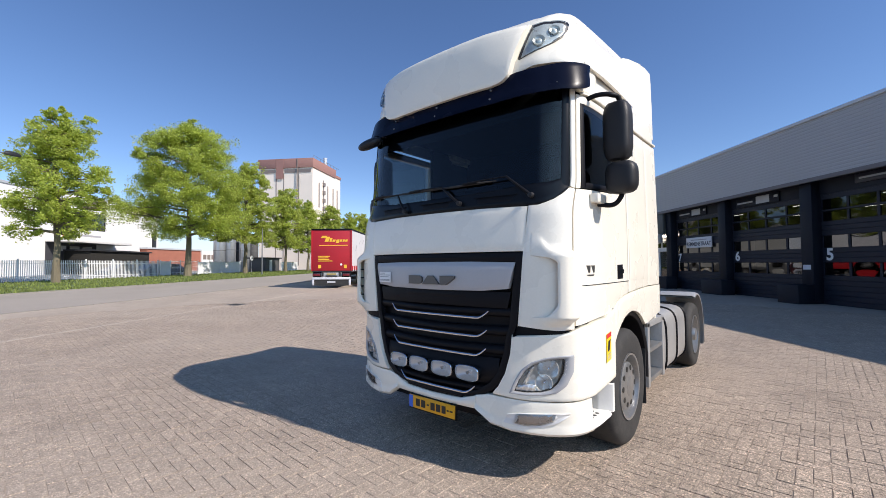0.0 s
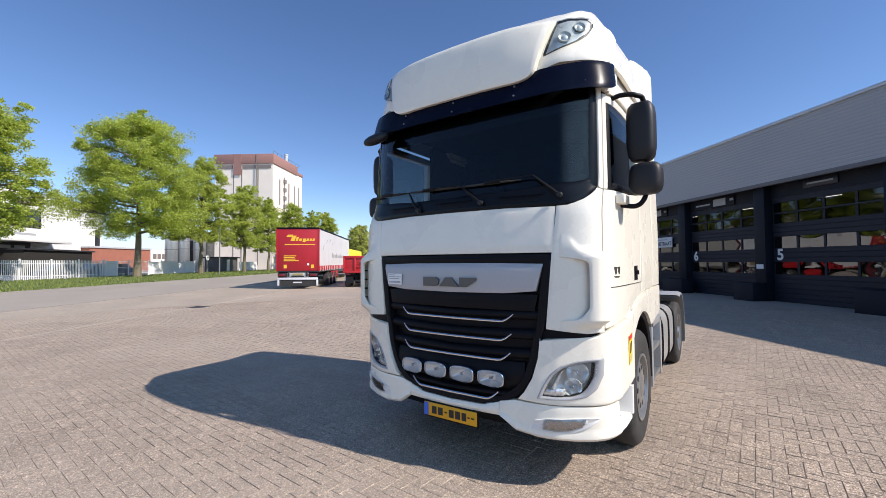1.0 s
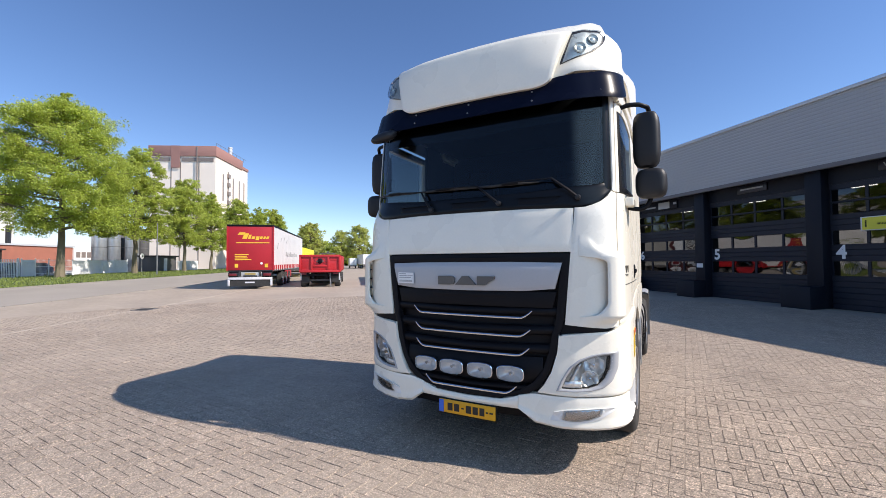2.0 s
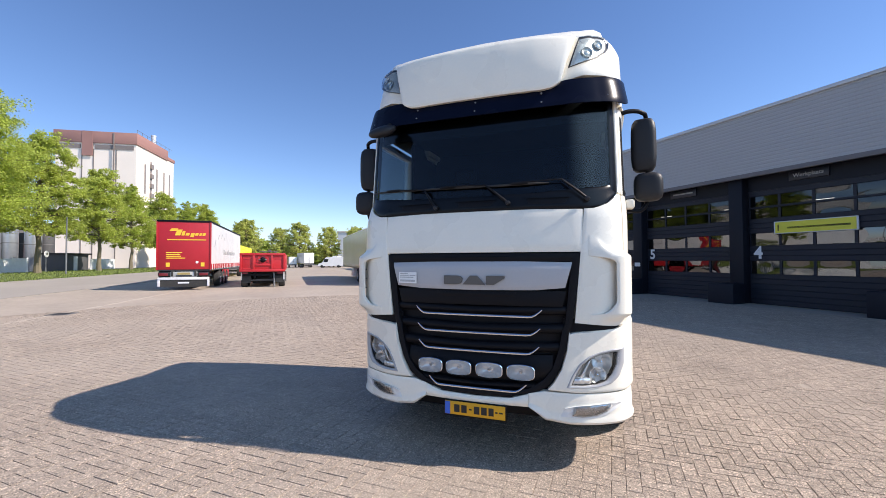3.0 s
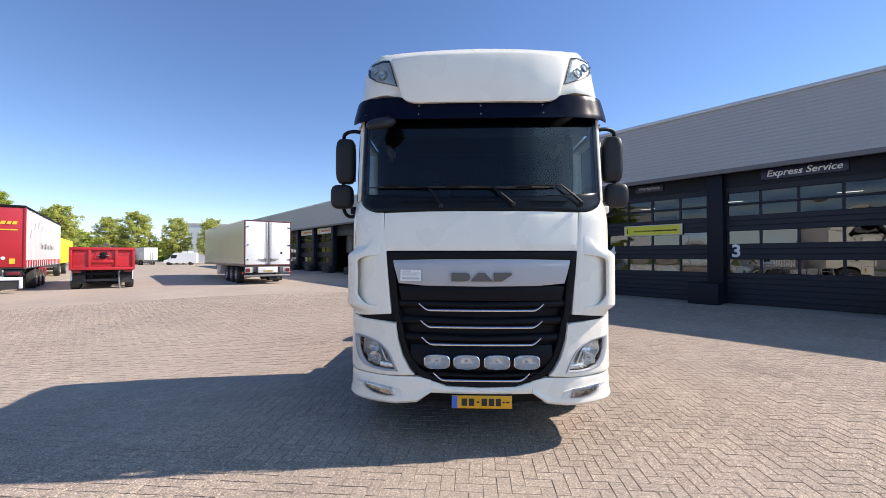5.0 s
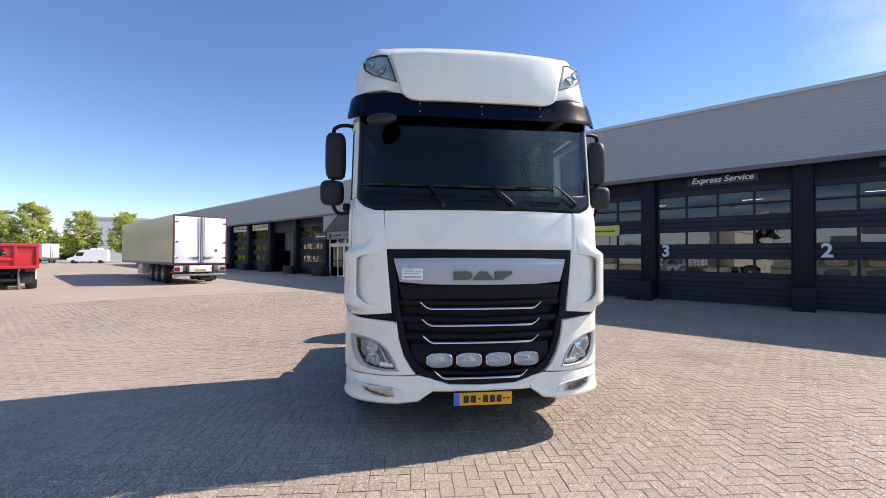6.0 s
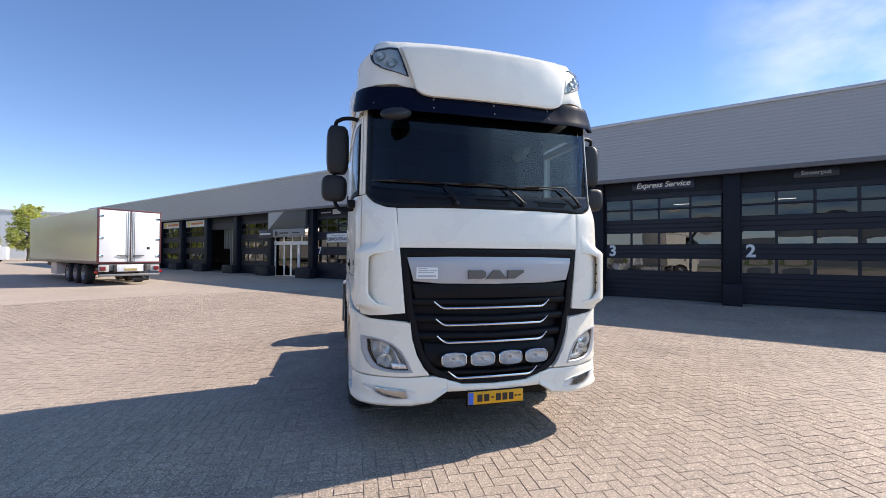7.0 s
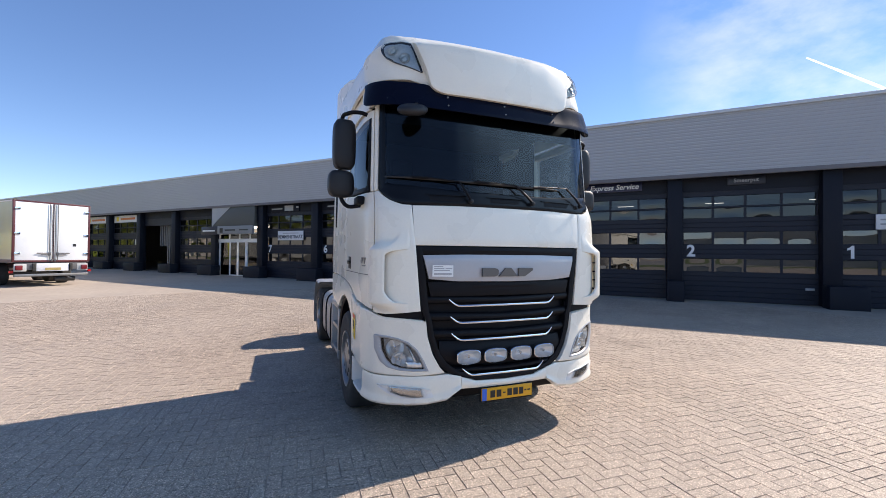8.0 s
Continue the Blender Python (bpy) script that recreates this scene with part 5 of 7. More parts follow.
# footprint of the cab: q is the half width up to 1.2, then runs back along the side (q = y + 0.7)
CAB = ([0, .27, .5, .79, .88, .95, 1.0, 1.06, 1.11, 1.16, 1.2], [0, .006, .022, .06, .078, .11, .15, .21, .28, .38, .5])
LOW = [0, .006, .022, .06, .078, .10, .125, .16, .20, .262, .345]
BODY = [0, .006, .022, .06, .071, .083, .095, .117, .145, .19, .26]
BUMP = ([0, .27, .5, .74, .88, 1.0, 1.1, 1.17, 1.215, 1.24], [0, .006, .022, .05, .085, .14, .19, .25, .33, .45])
RAKE = ([.3, .5, 1.2, 1.75, 2.1, 2.35, 3.05, 3.28, 3.45, 3.67], [0, -.03, -.03, -.03, .005, .04, .12, .115, .15, .225])


def smooth_table(table, n=240):
    """The table's curve, rounded a little at its knots."""
    xs = np.linspace(table[0][0], table[0][-1], n)
    ys = np.interp(xs, *table)
    k = np.hanning(17)
    k /= k.sum()
    pad = np.concatenate([2 * ys[0] - ys[8:0:-1], ys, 2 * ys[-1] - ys[-2:-10:-1]])
    return xs, np.convolve(pad, k, "valid")


CAB_S, RAKE_S, BUMP_S, LOW_S = smooth_table(CAB), smooth_table(RAKE), smooth_table(BUMP), smooth_table((CAB[0], LOW))
BODY_S = smooth_table((CAB[0], BODY))


def at(q, z, bump=False):
    """The point of the cab's skin, for q signed by its side."""
    sg, a = (-1 if q < 0 else 1), abs(q)
    rake = float(np.interp(z, *RAKE_S))
    if bump:
        if a <= 1.24:
            return Vector((sg * a, float(np.interp(a, *BUMP_S)) + rake, z))
        return Vector((sg * (1.24 + 0.008 * min(1, (a - 1.24) * 3)), 0.45 + (a - 1.24) + rake * max(0, 1 - (a - 1.24) * 3), z))
    taper = 1 - 0.018 * max(0, z - 2.0)
    low = min(1, max(0, (3.55 - z) / 0.55))
    low = low * low * (3 - 2 * low)
    body = min(1, max(0, (2.3 - z) / 0.28))
    body = body * body * (3 - 2 * body)
    if a <= 1.2:
        fade = 1 - max(0, a - 1.0) / 0.2 * 0.35
        y = float(np.interp(a, *CAB_S)) * (1 - low) + float(np.interp(a, *LOW_S)) * low
        return Vector((sg * a * taper, y * (1 - body) + float(np.interp(a, *BODY_S)) * body + rake * fade, z))
    s = a - 1.2
    x = float(np.interp(s, [0, .06, .14, .3, .6, 3], [1.2, 1.216, 1.228, 1.238, 1.243, 1.243]))
    return Vector((sg * x * taper, 0.5 + s - (0.155 * low + 0.085 * body) * max(0, 1 - s / 0.4) + rake * 0.65 * max(0, 1 - s * 3), z))


def skin_normal(q, z, bump=False):
    e = 0.012
    a, b = at(q - e, z, bump), at(q + e, z, bump)
    c, d = at(q, z - e, bump), at(q, z + e, bump)
    return (b - a).cross(d - c).normalized()


def polyline(pts, n):
    """n + 1 points along a polyline by its length."""
    ln = [0]
    for a, b in zip(pts, pts[1:]):
        ln.append(ln[-1] + math.hypot(b[0] - a[0], b[1] - a[1]))
    tt = np.linspace(0, ln[-1], n + 1)
    return list(zip(np.interp(tt, ln, [p[0] for p in pts]), np.interp(tt, ln, [p[1] for p in pts])))


def inside(x, z, outline):
    """Whether a point lies within a closed outline."""
    hit = False
    for (xa, za), (xb, zb) in zip(outline, outline[1:] + outline[:1]):
        if (za > z) != (zb > z) and x < xa + (xb - xa) * (z - za) / (zb - za):
            hit = not hit
    return hit


def panel_bm(bottom, top, nu=16, nv=8, d=0.0, th=0.03, bump=False, bulge=0.0, mirror=False, edge=0.006, bow=None, hole=None):
    """A shell on the skin between a bottom and a top edge, d proud of it, th thick, with a rounded rim and perhaps a hole."""
    bm = bmesh.new()
    B, T = polyline(bottom, nu), polyline(top, nu)
    grid = []
    for j in range(nv + 1):
        row = []
        for i in range(nu + 1):
            v, u = j / nv, i / nu
            q, z = B[i][0] * (1 - v) + T[i][0] * v, B[i][1] * (1 - v) + T[i][1] * v
            lift = d + bulge * math.sin(math.pi * u) * math.sin(math.pi * v)
            if bow:
                lift += bow(u, v)
            rim = i in (0, nu) or j in (0, nv)
            p = at(q, z, bump) + skin_normal(q, z, bump) * (lift - (edge if rim else 0))
            row.append(bm.verts.new(p))
        grid.append(row)
    for a, b in zip(grid, grid[1:]):
        for i in range(nu):
            if hole and inside((a[i].co.x + b[i + 1].co.x) / 2, (a[i].co.z + b[i + 1].co.z) / 2, hole):
                continue
            bm.faces.new((a[i], a[i + 1], b[i + 1], b[i]))
    ring = [(i, 0) for i in range(nu)] + [(nu, j) for j in range(nv)] + [(i, nv) for i in range(nu, 0, -1)] + [(0, j) for j in range(nv, 0, -1)]
    back = []
    for i, j in ring:
        v = j / nv
        q, z = B[i][0] * (1 - v) + T[i][0] * v, B[i][1] * (1 - v) + T[i][1] * v
        back.append(bm.verts.new(grid[j][i].co - skin_normal(q, z, bump) * th))
    for k in range(len(ring)):
        m = (k + 1) % len(ring)
        a, b = grid[ring[k][1]][ring[k][0]], grid[ring[m][1]][ring[m][0]]
        bm.faces.new((b, a, back[k], back[m]))
    if mirror:
        for v in bm.verts:
            v.co.x *= -1
        bmesh.ops.reverse_faces(bm, faces=bm.faces)
    return bm


def panel(name, bottom, top, mat, parent=lorry, label="", both=False, angle=38, **kw):
    obs = []
    for mir in (False, True) if both else (False,):
        obs.append(part(name, panel_bm(bottom, top, mirror=mir, **kw), mat, parent, label, angle))
    return obs


# cab front
panel("bonnet", [(-.862, 1.757), (.862, 1.757)], [(-.876, 2.1), (-.5, 2.108), (.5, 2.108), (.876, 2.1)], paint_white, nu=40, nv=10, th=.04, bow=lambda u, v: 0.003 * math.sin(3.14 * v))
panel("corner_panel", [(.806, 1.192), (1.0, 1.178), (1.1, 1.172), (1.182, 1.18)], [(.885, 2.103), (.96, 2.106), (1.01, 2.122), (1.068, 2.148), (1.115, 2.19), (1.145, 2.235), (1.172, 2.226)], paint_white, both=True, nu=22, nv=26, th=.04)
# air vanes that stand off each corner: an opening from the front, fins behind it
VANE = polyline([(.90, .047), (.98, .05), (1.06, .054), (1.132, .064), (1.178, .088), (1.212, .128), (1.232, .178), (1.237, .225), (1.23, .268)], 24)


def vane_point(u, z):
    """The vane's sheet at u along it: its own outline in the middle, the corner's skin above and below."""
    k = min(1, max(0, (u - .28) / .2))
    w = min(1, max(0, min((z - 1.185) / .09, 1 - (z - 1.71) / (.18 - .08 * k))))
    w = w * w * (3 - 2 * w)
    x, y = np.interp(u * 24, range(25), [p[0] for p in VANE]), np.interp(u * 24, range(25), [p[1] for p in VANE])
    s0 = at(.90 + .27 * u, z)
    w *= 1 - .8 * max(0, (u - .8) / .2) ** 1.6
    return Vector((s0.x * (1 - w) + x * w, s0.y * (1 - w) + (y - .004) * w, z))


LEAD = [i for i, p in enumerate(VANE) if p[0] <= 1.132][-1] / 24
for sg in (-1, 1):
    bm = bmesh.new()
    outer, inner = [], []
    heights = [1.185 + .085 * j / 8 for j in range(8)] + [1.27 + .44 * (0.5 - 0.5 * math.cos(math.pi * j / 24)) for j in range(25)] + [1.71 + .18 * j / 14 for j in range(1, 15)]
    for z in heights:
        e = min(1, max(0, 1 - abs(z - 1.49) / .22))
        lead = LEAD * (.45 + .55 * min(1, e * 6) ** .5 if z > 1.49 else .45 + .55 * min(1, e * 2.4) ** .5) if e > 0 else 0
        ro, ri = [], []
        for i in range(21):
            u = lead + (1 - lead) * i / 20
            p, a, b = vane_point(u, z), vane_point(max(0, u - .02), z), vane_point(min(1, u + .02), z)
            nn = Vector((b.y - a.y, -(b.x - a.x), 0)).normalized()
            round_off = .006 if i in (0, 20) else 0
            p -= nn * round_off
            ro.append(bm.verts.new((sg * p.x, p.y, p.z)))
            p2 = p - nn * .018
            ri.append(bm.verts.new((sg * p2.x, p2.y, p2.z)))
        outer.append(ro)
        inner.append(ri)
    for j in range(len(heights) - 1):
        for i in range(20):
            bm.faces.new((outer[j][i], outer[j][i + 1], outer[j + 1][i + 1], outer[j + 1][i]))
            bm.faces.new((inner[j][i + 1], inner[j][i], inner[j + 1][i], inner[j + 1][i + 1]))
        for i in (0, 20):
            bm.faces.new((outer[j][i], outer[j + 1][i], inner[j + 1][i], inner[j][i]))
    bmesh.ops.recalc_face_normals(bm, faces=bm.faces)
    vane = part("air_vane", bm, paint_white, lorry, "white air vane standing off the cab corner", 60)
    for z in (1.33, 1.42, 1.51, 1.60):
        bm = bmesh.new()
        extrude_outline(bm, [(sg * a, b, z) for a, b in ((1.13, .16), (1.175, .13), (1.205, .18), (1.17, .24))], (0, 0, .012))
        part("fin", bm, plastic_dark, vane)
# windscreen, its black surround and the scuttle
panel("scuttle", [(-1.143, 2.24), (-1.111, 2.198), (-1.067, 2.157), (-1.01, 2.131), (-.9, 2.112), (-.5, 2.116), (.5, 2.116), (.9, 2.112), (1.01, 2.131), (1.067, 2.157), (1.111, 2.198), (1.143, 2.24)], [(-1.146, 2.315), (-1.03, 2.285), (-.5, 2.245), (0, 2.24), (.5, 2.245), (1.03, 2.285), (1.146, 2.315)], gloss_black, nu=44, nv=8, d=-.006, th=.04)
panel("windscreen_seal", [(1.095, 2.25), (1.146, 2.25)], [(1.1, 3.13), (1.142, 3.13)], gloss_black, both=True, nu=4, nv=20, d=-.004, th=.04)
panel("windscreen", [(-1.10, 2.308), (-1.03, 2.288), (-.5, 2.247), (0, 2.242), (.5, 2.247), (1.03, 2.288), (1.10, 2.308)], [(-1.1, 3.12), (1.1, 3.12)], windscreen_glass, nu=50, nv=20, d=-.012, th=.001, edge=0)[0].visible_shadow = False
panel("sun_strip", [(-1.1, 2.86), (0, 2.80), (1.1, 2.86)], [(-1.1, 3.12), (1.1, 3.12)], plastic_black, nu=30, nv=4, d=-.05, th=.004, label="dark sun strip behind the windscreen")
panel("a_pillar", [(1.149, 2.25), (1.16, 2.238), (1.172, 2.235)], [(1.146, 3.1), (1.158, 3.08), (1.172, 3.05)], paint_white, both=True, nu=6, nv=18, th=.05)
# cab sides, doors and windows
panel("door", [(1.188, 1.203), (1.335, 1.225), (1.5, 1.24), (1.62, 1.30)] + [(1.70, 1.334), (1.85, 1.366), (2.02, 1.386)], [(1.178, 2.225), (1.6, 2.255), (2.02, 2.30)], paint_white, both=True, nu=26, nv=14, th=.05)
panel("door_frame", [(1.177, 2.235), (1.196, 2.235)], [(1.177, 2.98), (1.194, 2.98)], paint_white, both=True, nu=3, nv=12, th=.05)
panel("door_frame", [(1.194, 2.915), (1.99, 2.915)], [(1.192, 2.98), (2.02, 2.965)], paint_white, both=True, nu=18, nv=3, th=.05)
panel("side_window_seal", [(1.199, 2.238), (1.236, 2.243)], [(1.194, 2.912), (1.228, 2.912)], plastic_black, both=True, nu=3, nv=12, d=.002, th=.03)
panel("side_window_seal", [(1.239, 2.243), (1.97, 2.298)], [(1.239, 2.285), (1.97, 2.338)], plastic_black, both=True, nu=14, nv=2, d=.002, th=.03)
for o in panel("side_window", [(1.229, 2.275), (1.965, 2.333)], [(1.222, 2.912), (1.965, 2.912)], side_glass, both=True, nu=14, nv=10, d=-.012, th=.001, edge=0):
    o.visible_shadow = False
panel("b_pillar", [(1.97, 2.31), (2.025, 2.315)], [(1.97, 2.912), (2.025, 2.91)], paint_white, both=True, nu=3, nv=8, th=.05)
panel("sleeper_panel", [(2.032, 1.387), (2.4, 1.41), (2.735, 1.42)], [(2.032, 2.965), (2.735, 2.975)], paint_white, both=True, nu=16, nv=20, th=.05)
panel("rear_quarter", [(2.742, 1.42), (3.22, 1.418)], [(2.742, 2.975), (3.22, 2.985)], paint_white, both=True, nu=14, nv=20, th=.05)
panel("locker_flap", [(2.06, 1.50), (2.72, 1.50)], [(2.06, 1.98), (2.72, 1.985)], paint_white, both=True, nu=14, nv=8, d=.006, th=.01, edge=.004, label="flush white locker flap")
panel("drip_rail", [(1.2, 2.985), (1.6, 2.985), (2.2, 2.978), (2.72, 2.985), (3.2, 3.0)], [(1.2, 3.001), (1.6, 3.001), (2.2, 2.993), (2.72, 3.001), (3.2, 3.018)], paint_white, both=True, nu=24, nv=2, d=.016, th=.03, edge=.003, label="white drip rail")
ARCH = [(y + .7, .54 + math.sqrt(.668 ** 2 - (y - 1.42) ** 2)) for y in [.9 + .97 * i / 14 for i in range(15)]]
panel("fender", ARCH + [(2.66, 1.035), (3.22, 1.105)], [(1.6, 1.277), (1.70, 1.324), (1.85, 1.356), (2.03, 1.377), (2.4, 1.4), (2.735, 1.41), (3.22, 1.408)], paint_white, both=True, nu=40, nv=6, d=.004, th=.05, label="white fender over the front wheel")
# shade line of the door's crease, laid on as a thin dark strip
panel("crease_shade", [(1.23, 1.492), (2.025, 1.492)], [(1.23, 1.498), (2.025, 1.498)], plastic_dark, both=True, nu=14, nv=1, d=.0025, th=.004, edge=0)
panel("cab_joint", [(.72, 1.07), (1.0, 1.09), (1.22, 1.13), (1.6, 1.2)], [(.72, 1.22), (1.22, 1.225), (1.6, 1.29)], plastic_black, both=True, nu=16, nv=2, d=-.045, th=.01)
# grille: dark shell, silver board, slats, bright strips
panel("grille_shell", [(-.6, .64), (-.3, .585), (0, .575), (.3, .585), (.6, .64)], [(-.868, 1.745), (.868, 1.745)], plastic_black, nu=30, nv=30, d=-.085, th=.01)
half = [(.30, .578), (.50, .618), (.615, .695), (.685, .815), (.737, .965), (.763, 1.115), (.79, 1.19), (.866, 1.745)]
panel("grille_frame", half[:-2] + [(.79, 1.19), (.866, 1.745)], [(a - .055 - .02 * (z > 1.2), z + (.03 if z < .7 else 0)) for a, z in half], plastic_black, both=True, nu=40, nv=3, d=-.01, th=.08)
panel("grille_frame", [(-.31, .572), (0, .562), (.31, .572)], [(-.31, .605), (0, .6), (.31, .605)], plastic_black, nu=16, nv=2, d=-.002, th=.08)
panel("grille_panel", [(-.8, 1.68), (.8, 1.68)], [(-.862, 1.748), (.862, 1.748)], plastic_black, nu=30, nv=3, d=-.012, th=.05)
panel("air_slot", [(-.36, 1.70), (.36, 1.70)], [(-.37, 1.73), (.37, 1.73)], plastic_black, nu=16, nv=2, d=-.009, th=.012)
panel("grille_panel", [(-.715, 1.315), (.715, 1.315)], [(-.745, 1.44), (.745, 1.44)], plastic_black, nu=30, nv=4, d=-.02, th=.05)
panel("air_slot", [(-.34, 1.385), (.34, 1.385)], [(-.35, 1.425), (.35, 1.425)], plastic_black, nu=16, nv=2, d=-.014, th=.012)
silver = panel("name_board", [(-.735, 1.468), (-.5, 1.447), (0, 1.441), (.5, 1.447), (.735, 1.468)], [(-.79, 1.672), (-.4, 1.68), (.4, 1.68), (.79, 1.672)], silver_paint, nu=40, nv=10, d=.004, th=.05, bow=lambda u, v: 0.004 * math.sin(3.14 * v) - 0.05 * max(0, v - 0.8), label="brushed silver name board across the grille")[0]
for z0, z1, w in ((1.235, 1.305, .755), (1.085, 1.155, .725), (.935, 1.005, .69), (.70, .90, .635), (.625, .675, .53)):
    panel("slat", [(-w, z0 + .012), (0, z0), (w, z0 + .012)], [(-w, z1 + .02), (0, z1), (w, z1 + .02)], plastic_black, nu=30, nv=6, d=-.045, th=.04, bow=lambda u, v: 0.022 * math.sin(3.14 * v))
for zc, w, up in ((1.228, .555, .058), (1.08, .54, .055), (.928, .53, .06), (.616, .425, .06)):
    pts = []
    for i in range(41):
        q = -w + 2 * w * i / 40
        e = max(0, (abs(q) - (w - .1)) / .1)
        z = zc + up * e * e * (1.4 - .4 * e) + .004 * (1 - (q / w) ** 2) * 0
        pts.append(at(q, z) + skin_normal(q, z) * (-.012 - .012 * e))
    part("bright_strip", tube(bmesh.new(), pts, .011, 8, [.006 + .0055 * min(1, (w - abs(-w + 2 * w * i / 40)) / .1) for i in range(41)]), chrome, lorry, "bright chrome grille strip")

# badge on the board as three plain blocks, and the paper notice beside it
def badge_block(pts):
    bm = bmesh.new()
    extrude_outline(bm, [(x, -.055 + .03 * x * x, z) for x, z in pts], (0, .03, 0))
    part("badge_block", bm, badge_grey, silver)


BZ, BT = 1.487, 1.562
badge_block([(-.262, BZ), (-.145, BZ), (-.118, BZ + .006), (-.102, BZ + .022), (-.1, BT - .022), (-.114, BT - .006), (-.14, BT), (-.262, BT)])
badge_block([(-.095, BZ), (.098, BZ), (.03, BT), (-.03, BT)])
badge_block([(.108, BZ), (.175, BZ), (.262, BT - .02), (.262, BT), (.108, BT)])
notice = part("paper_notice", panel_bm([(-.715, 1.49), (-.53, 1.487)], [(-.712, 1.588), (-.53, 1.586)], nu=6, nv=2, d=.0215, th=.002, edge=0), ink_white, silver, "white paper notice")
for z, a, b in ((1.572, -.70, -.62), (1.555, -.70, -.61), (1.555, -.60, -.54), (1.538, -.70, -.56), (1.512, -.70, -.545), (1.503, -.70, -.545)):
    part("text_bar", panel_bm([(a, z), (b, z)], [(a, z + .006), (b, z + .006)], nu=3, nv=1, d=.0235, th=.001, edge=0), ink_grey, notice)

# bumper: lamp corners, lower spoiler, number plate
panel("lamp_corner", [(.762, 1.12), (.745, .97), (.70, .82), (.638, .71), (.59, .656), (.8, .645), (1.0, .648), (1.2, .66), (1.5, .69), (1.68, .71)], [(.764, 1.1), (.79, 1.112), (.94, 1.128), (1.1, 1.142), (1.15, 1.158), (1.215, 1.192), (1.3, 1.213), (1.5, 1.222), (1.6, 1.255), (1.68, 1.27)], paint_white, both=True, nu=100, nv=40, bump=True, d=.006, th=.05, hole=[(.76, .695), (.80, .785), (.845, .862), (.905, .915), (.99, .952), (1.06, .967), (1.135, .975), (1.13, .87), (1.09, .778), (1.04, .728), (.97, .704), (.86, .693)])
panel("bumper", [(.442, .51), (.50, .47), (.57, .418), (.75, .395), (1.0, .392), (1.15, .402), (1.232, .41)], [(.442, .615), (.56, .642), (.68, .638), (.8, .637), (.95, .638), (1.1, .642), (1.2, .648), (1.232, .65)], paint_white, both=True, nu=36, nv=10, bump=True, th=.06, edge=.004, bow=lambda u, v: 0.022 * math.exp(-((v - .13) / .13) ** 2) + 0.006 * math.sin(3.14 * v))
panel("bumper_bridge", [(-.44, .507), (0, .50), (.44, .507)], [(-.44, .609), (-.3, .566), (0, .558), (.3, .566), (.44, .609)], paint_white, nu=26, nv=5, bump=True, th=.06, edge=.003, bow=lambda u, v: 0.012 * math.sin(3.14 * v))
panel("tow_cover", [(-.215, .507), (.215, .507)], [(-.215, .555), (.215, .555)], paint_white, nu=12, nv=3, bump=True, d=.006, th=.01, edge=.002)
panel("lower_valance", [(-1.1, .36), (-.6, .33), (.6, .33), (1.1, .36)], [(-1.15, .43), (-.6, .43), (-.45, .52), (.45, .52), (.6, .43), (1.15, .43)], plastic_black, nu=40, nv=5, bump=True, d=-.2, th=.02)
plate = part("number_plate", boxes((-.26, .26, -.052, -.040, .388, .498), bevel=.004), plate_yellow, lorry, "yellow number plate with its text left as bars")
part("plate_holder", boxes((-.268, .268, -.040, -.02, .372, .505), bevel=.004), plastic_black, lorry)
part("blue_band", boxes((-.257, -.212, -.0545, -.052, .391, .495)), plate_blue, plate)
for x0, x1 in ((-.175, -.128), (-.112, -.065), (-.045, -.022), (-.002, .045), (.06, .107), (.122, .165), (.178, .198), (.21, .24)):
    part("text_bar", boxes((x0, x1, -.0545, -.052, .412 if x1 - x0 > .03 else .438, .474 if x1 - x0 > .03 else .45)), ink_black, plate)

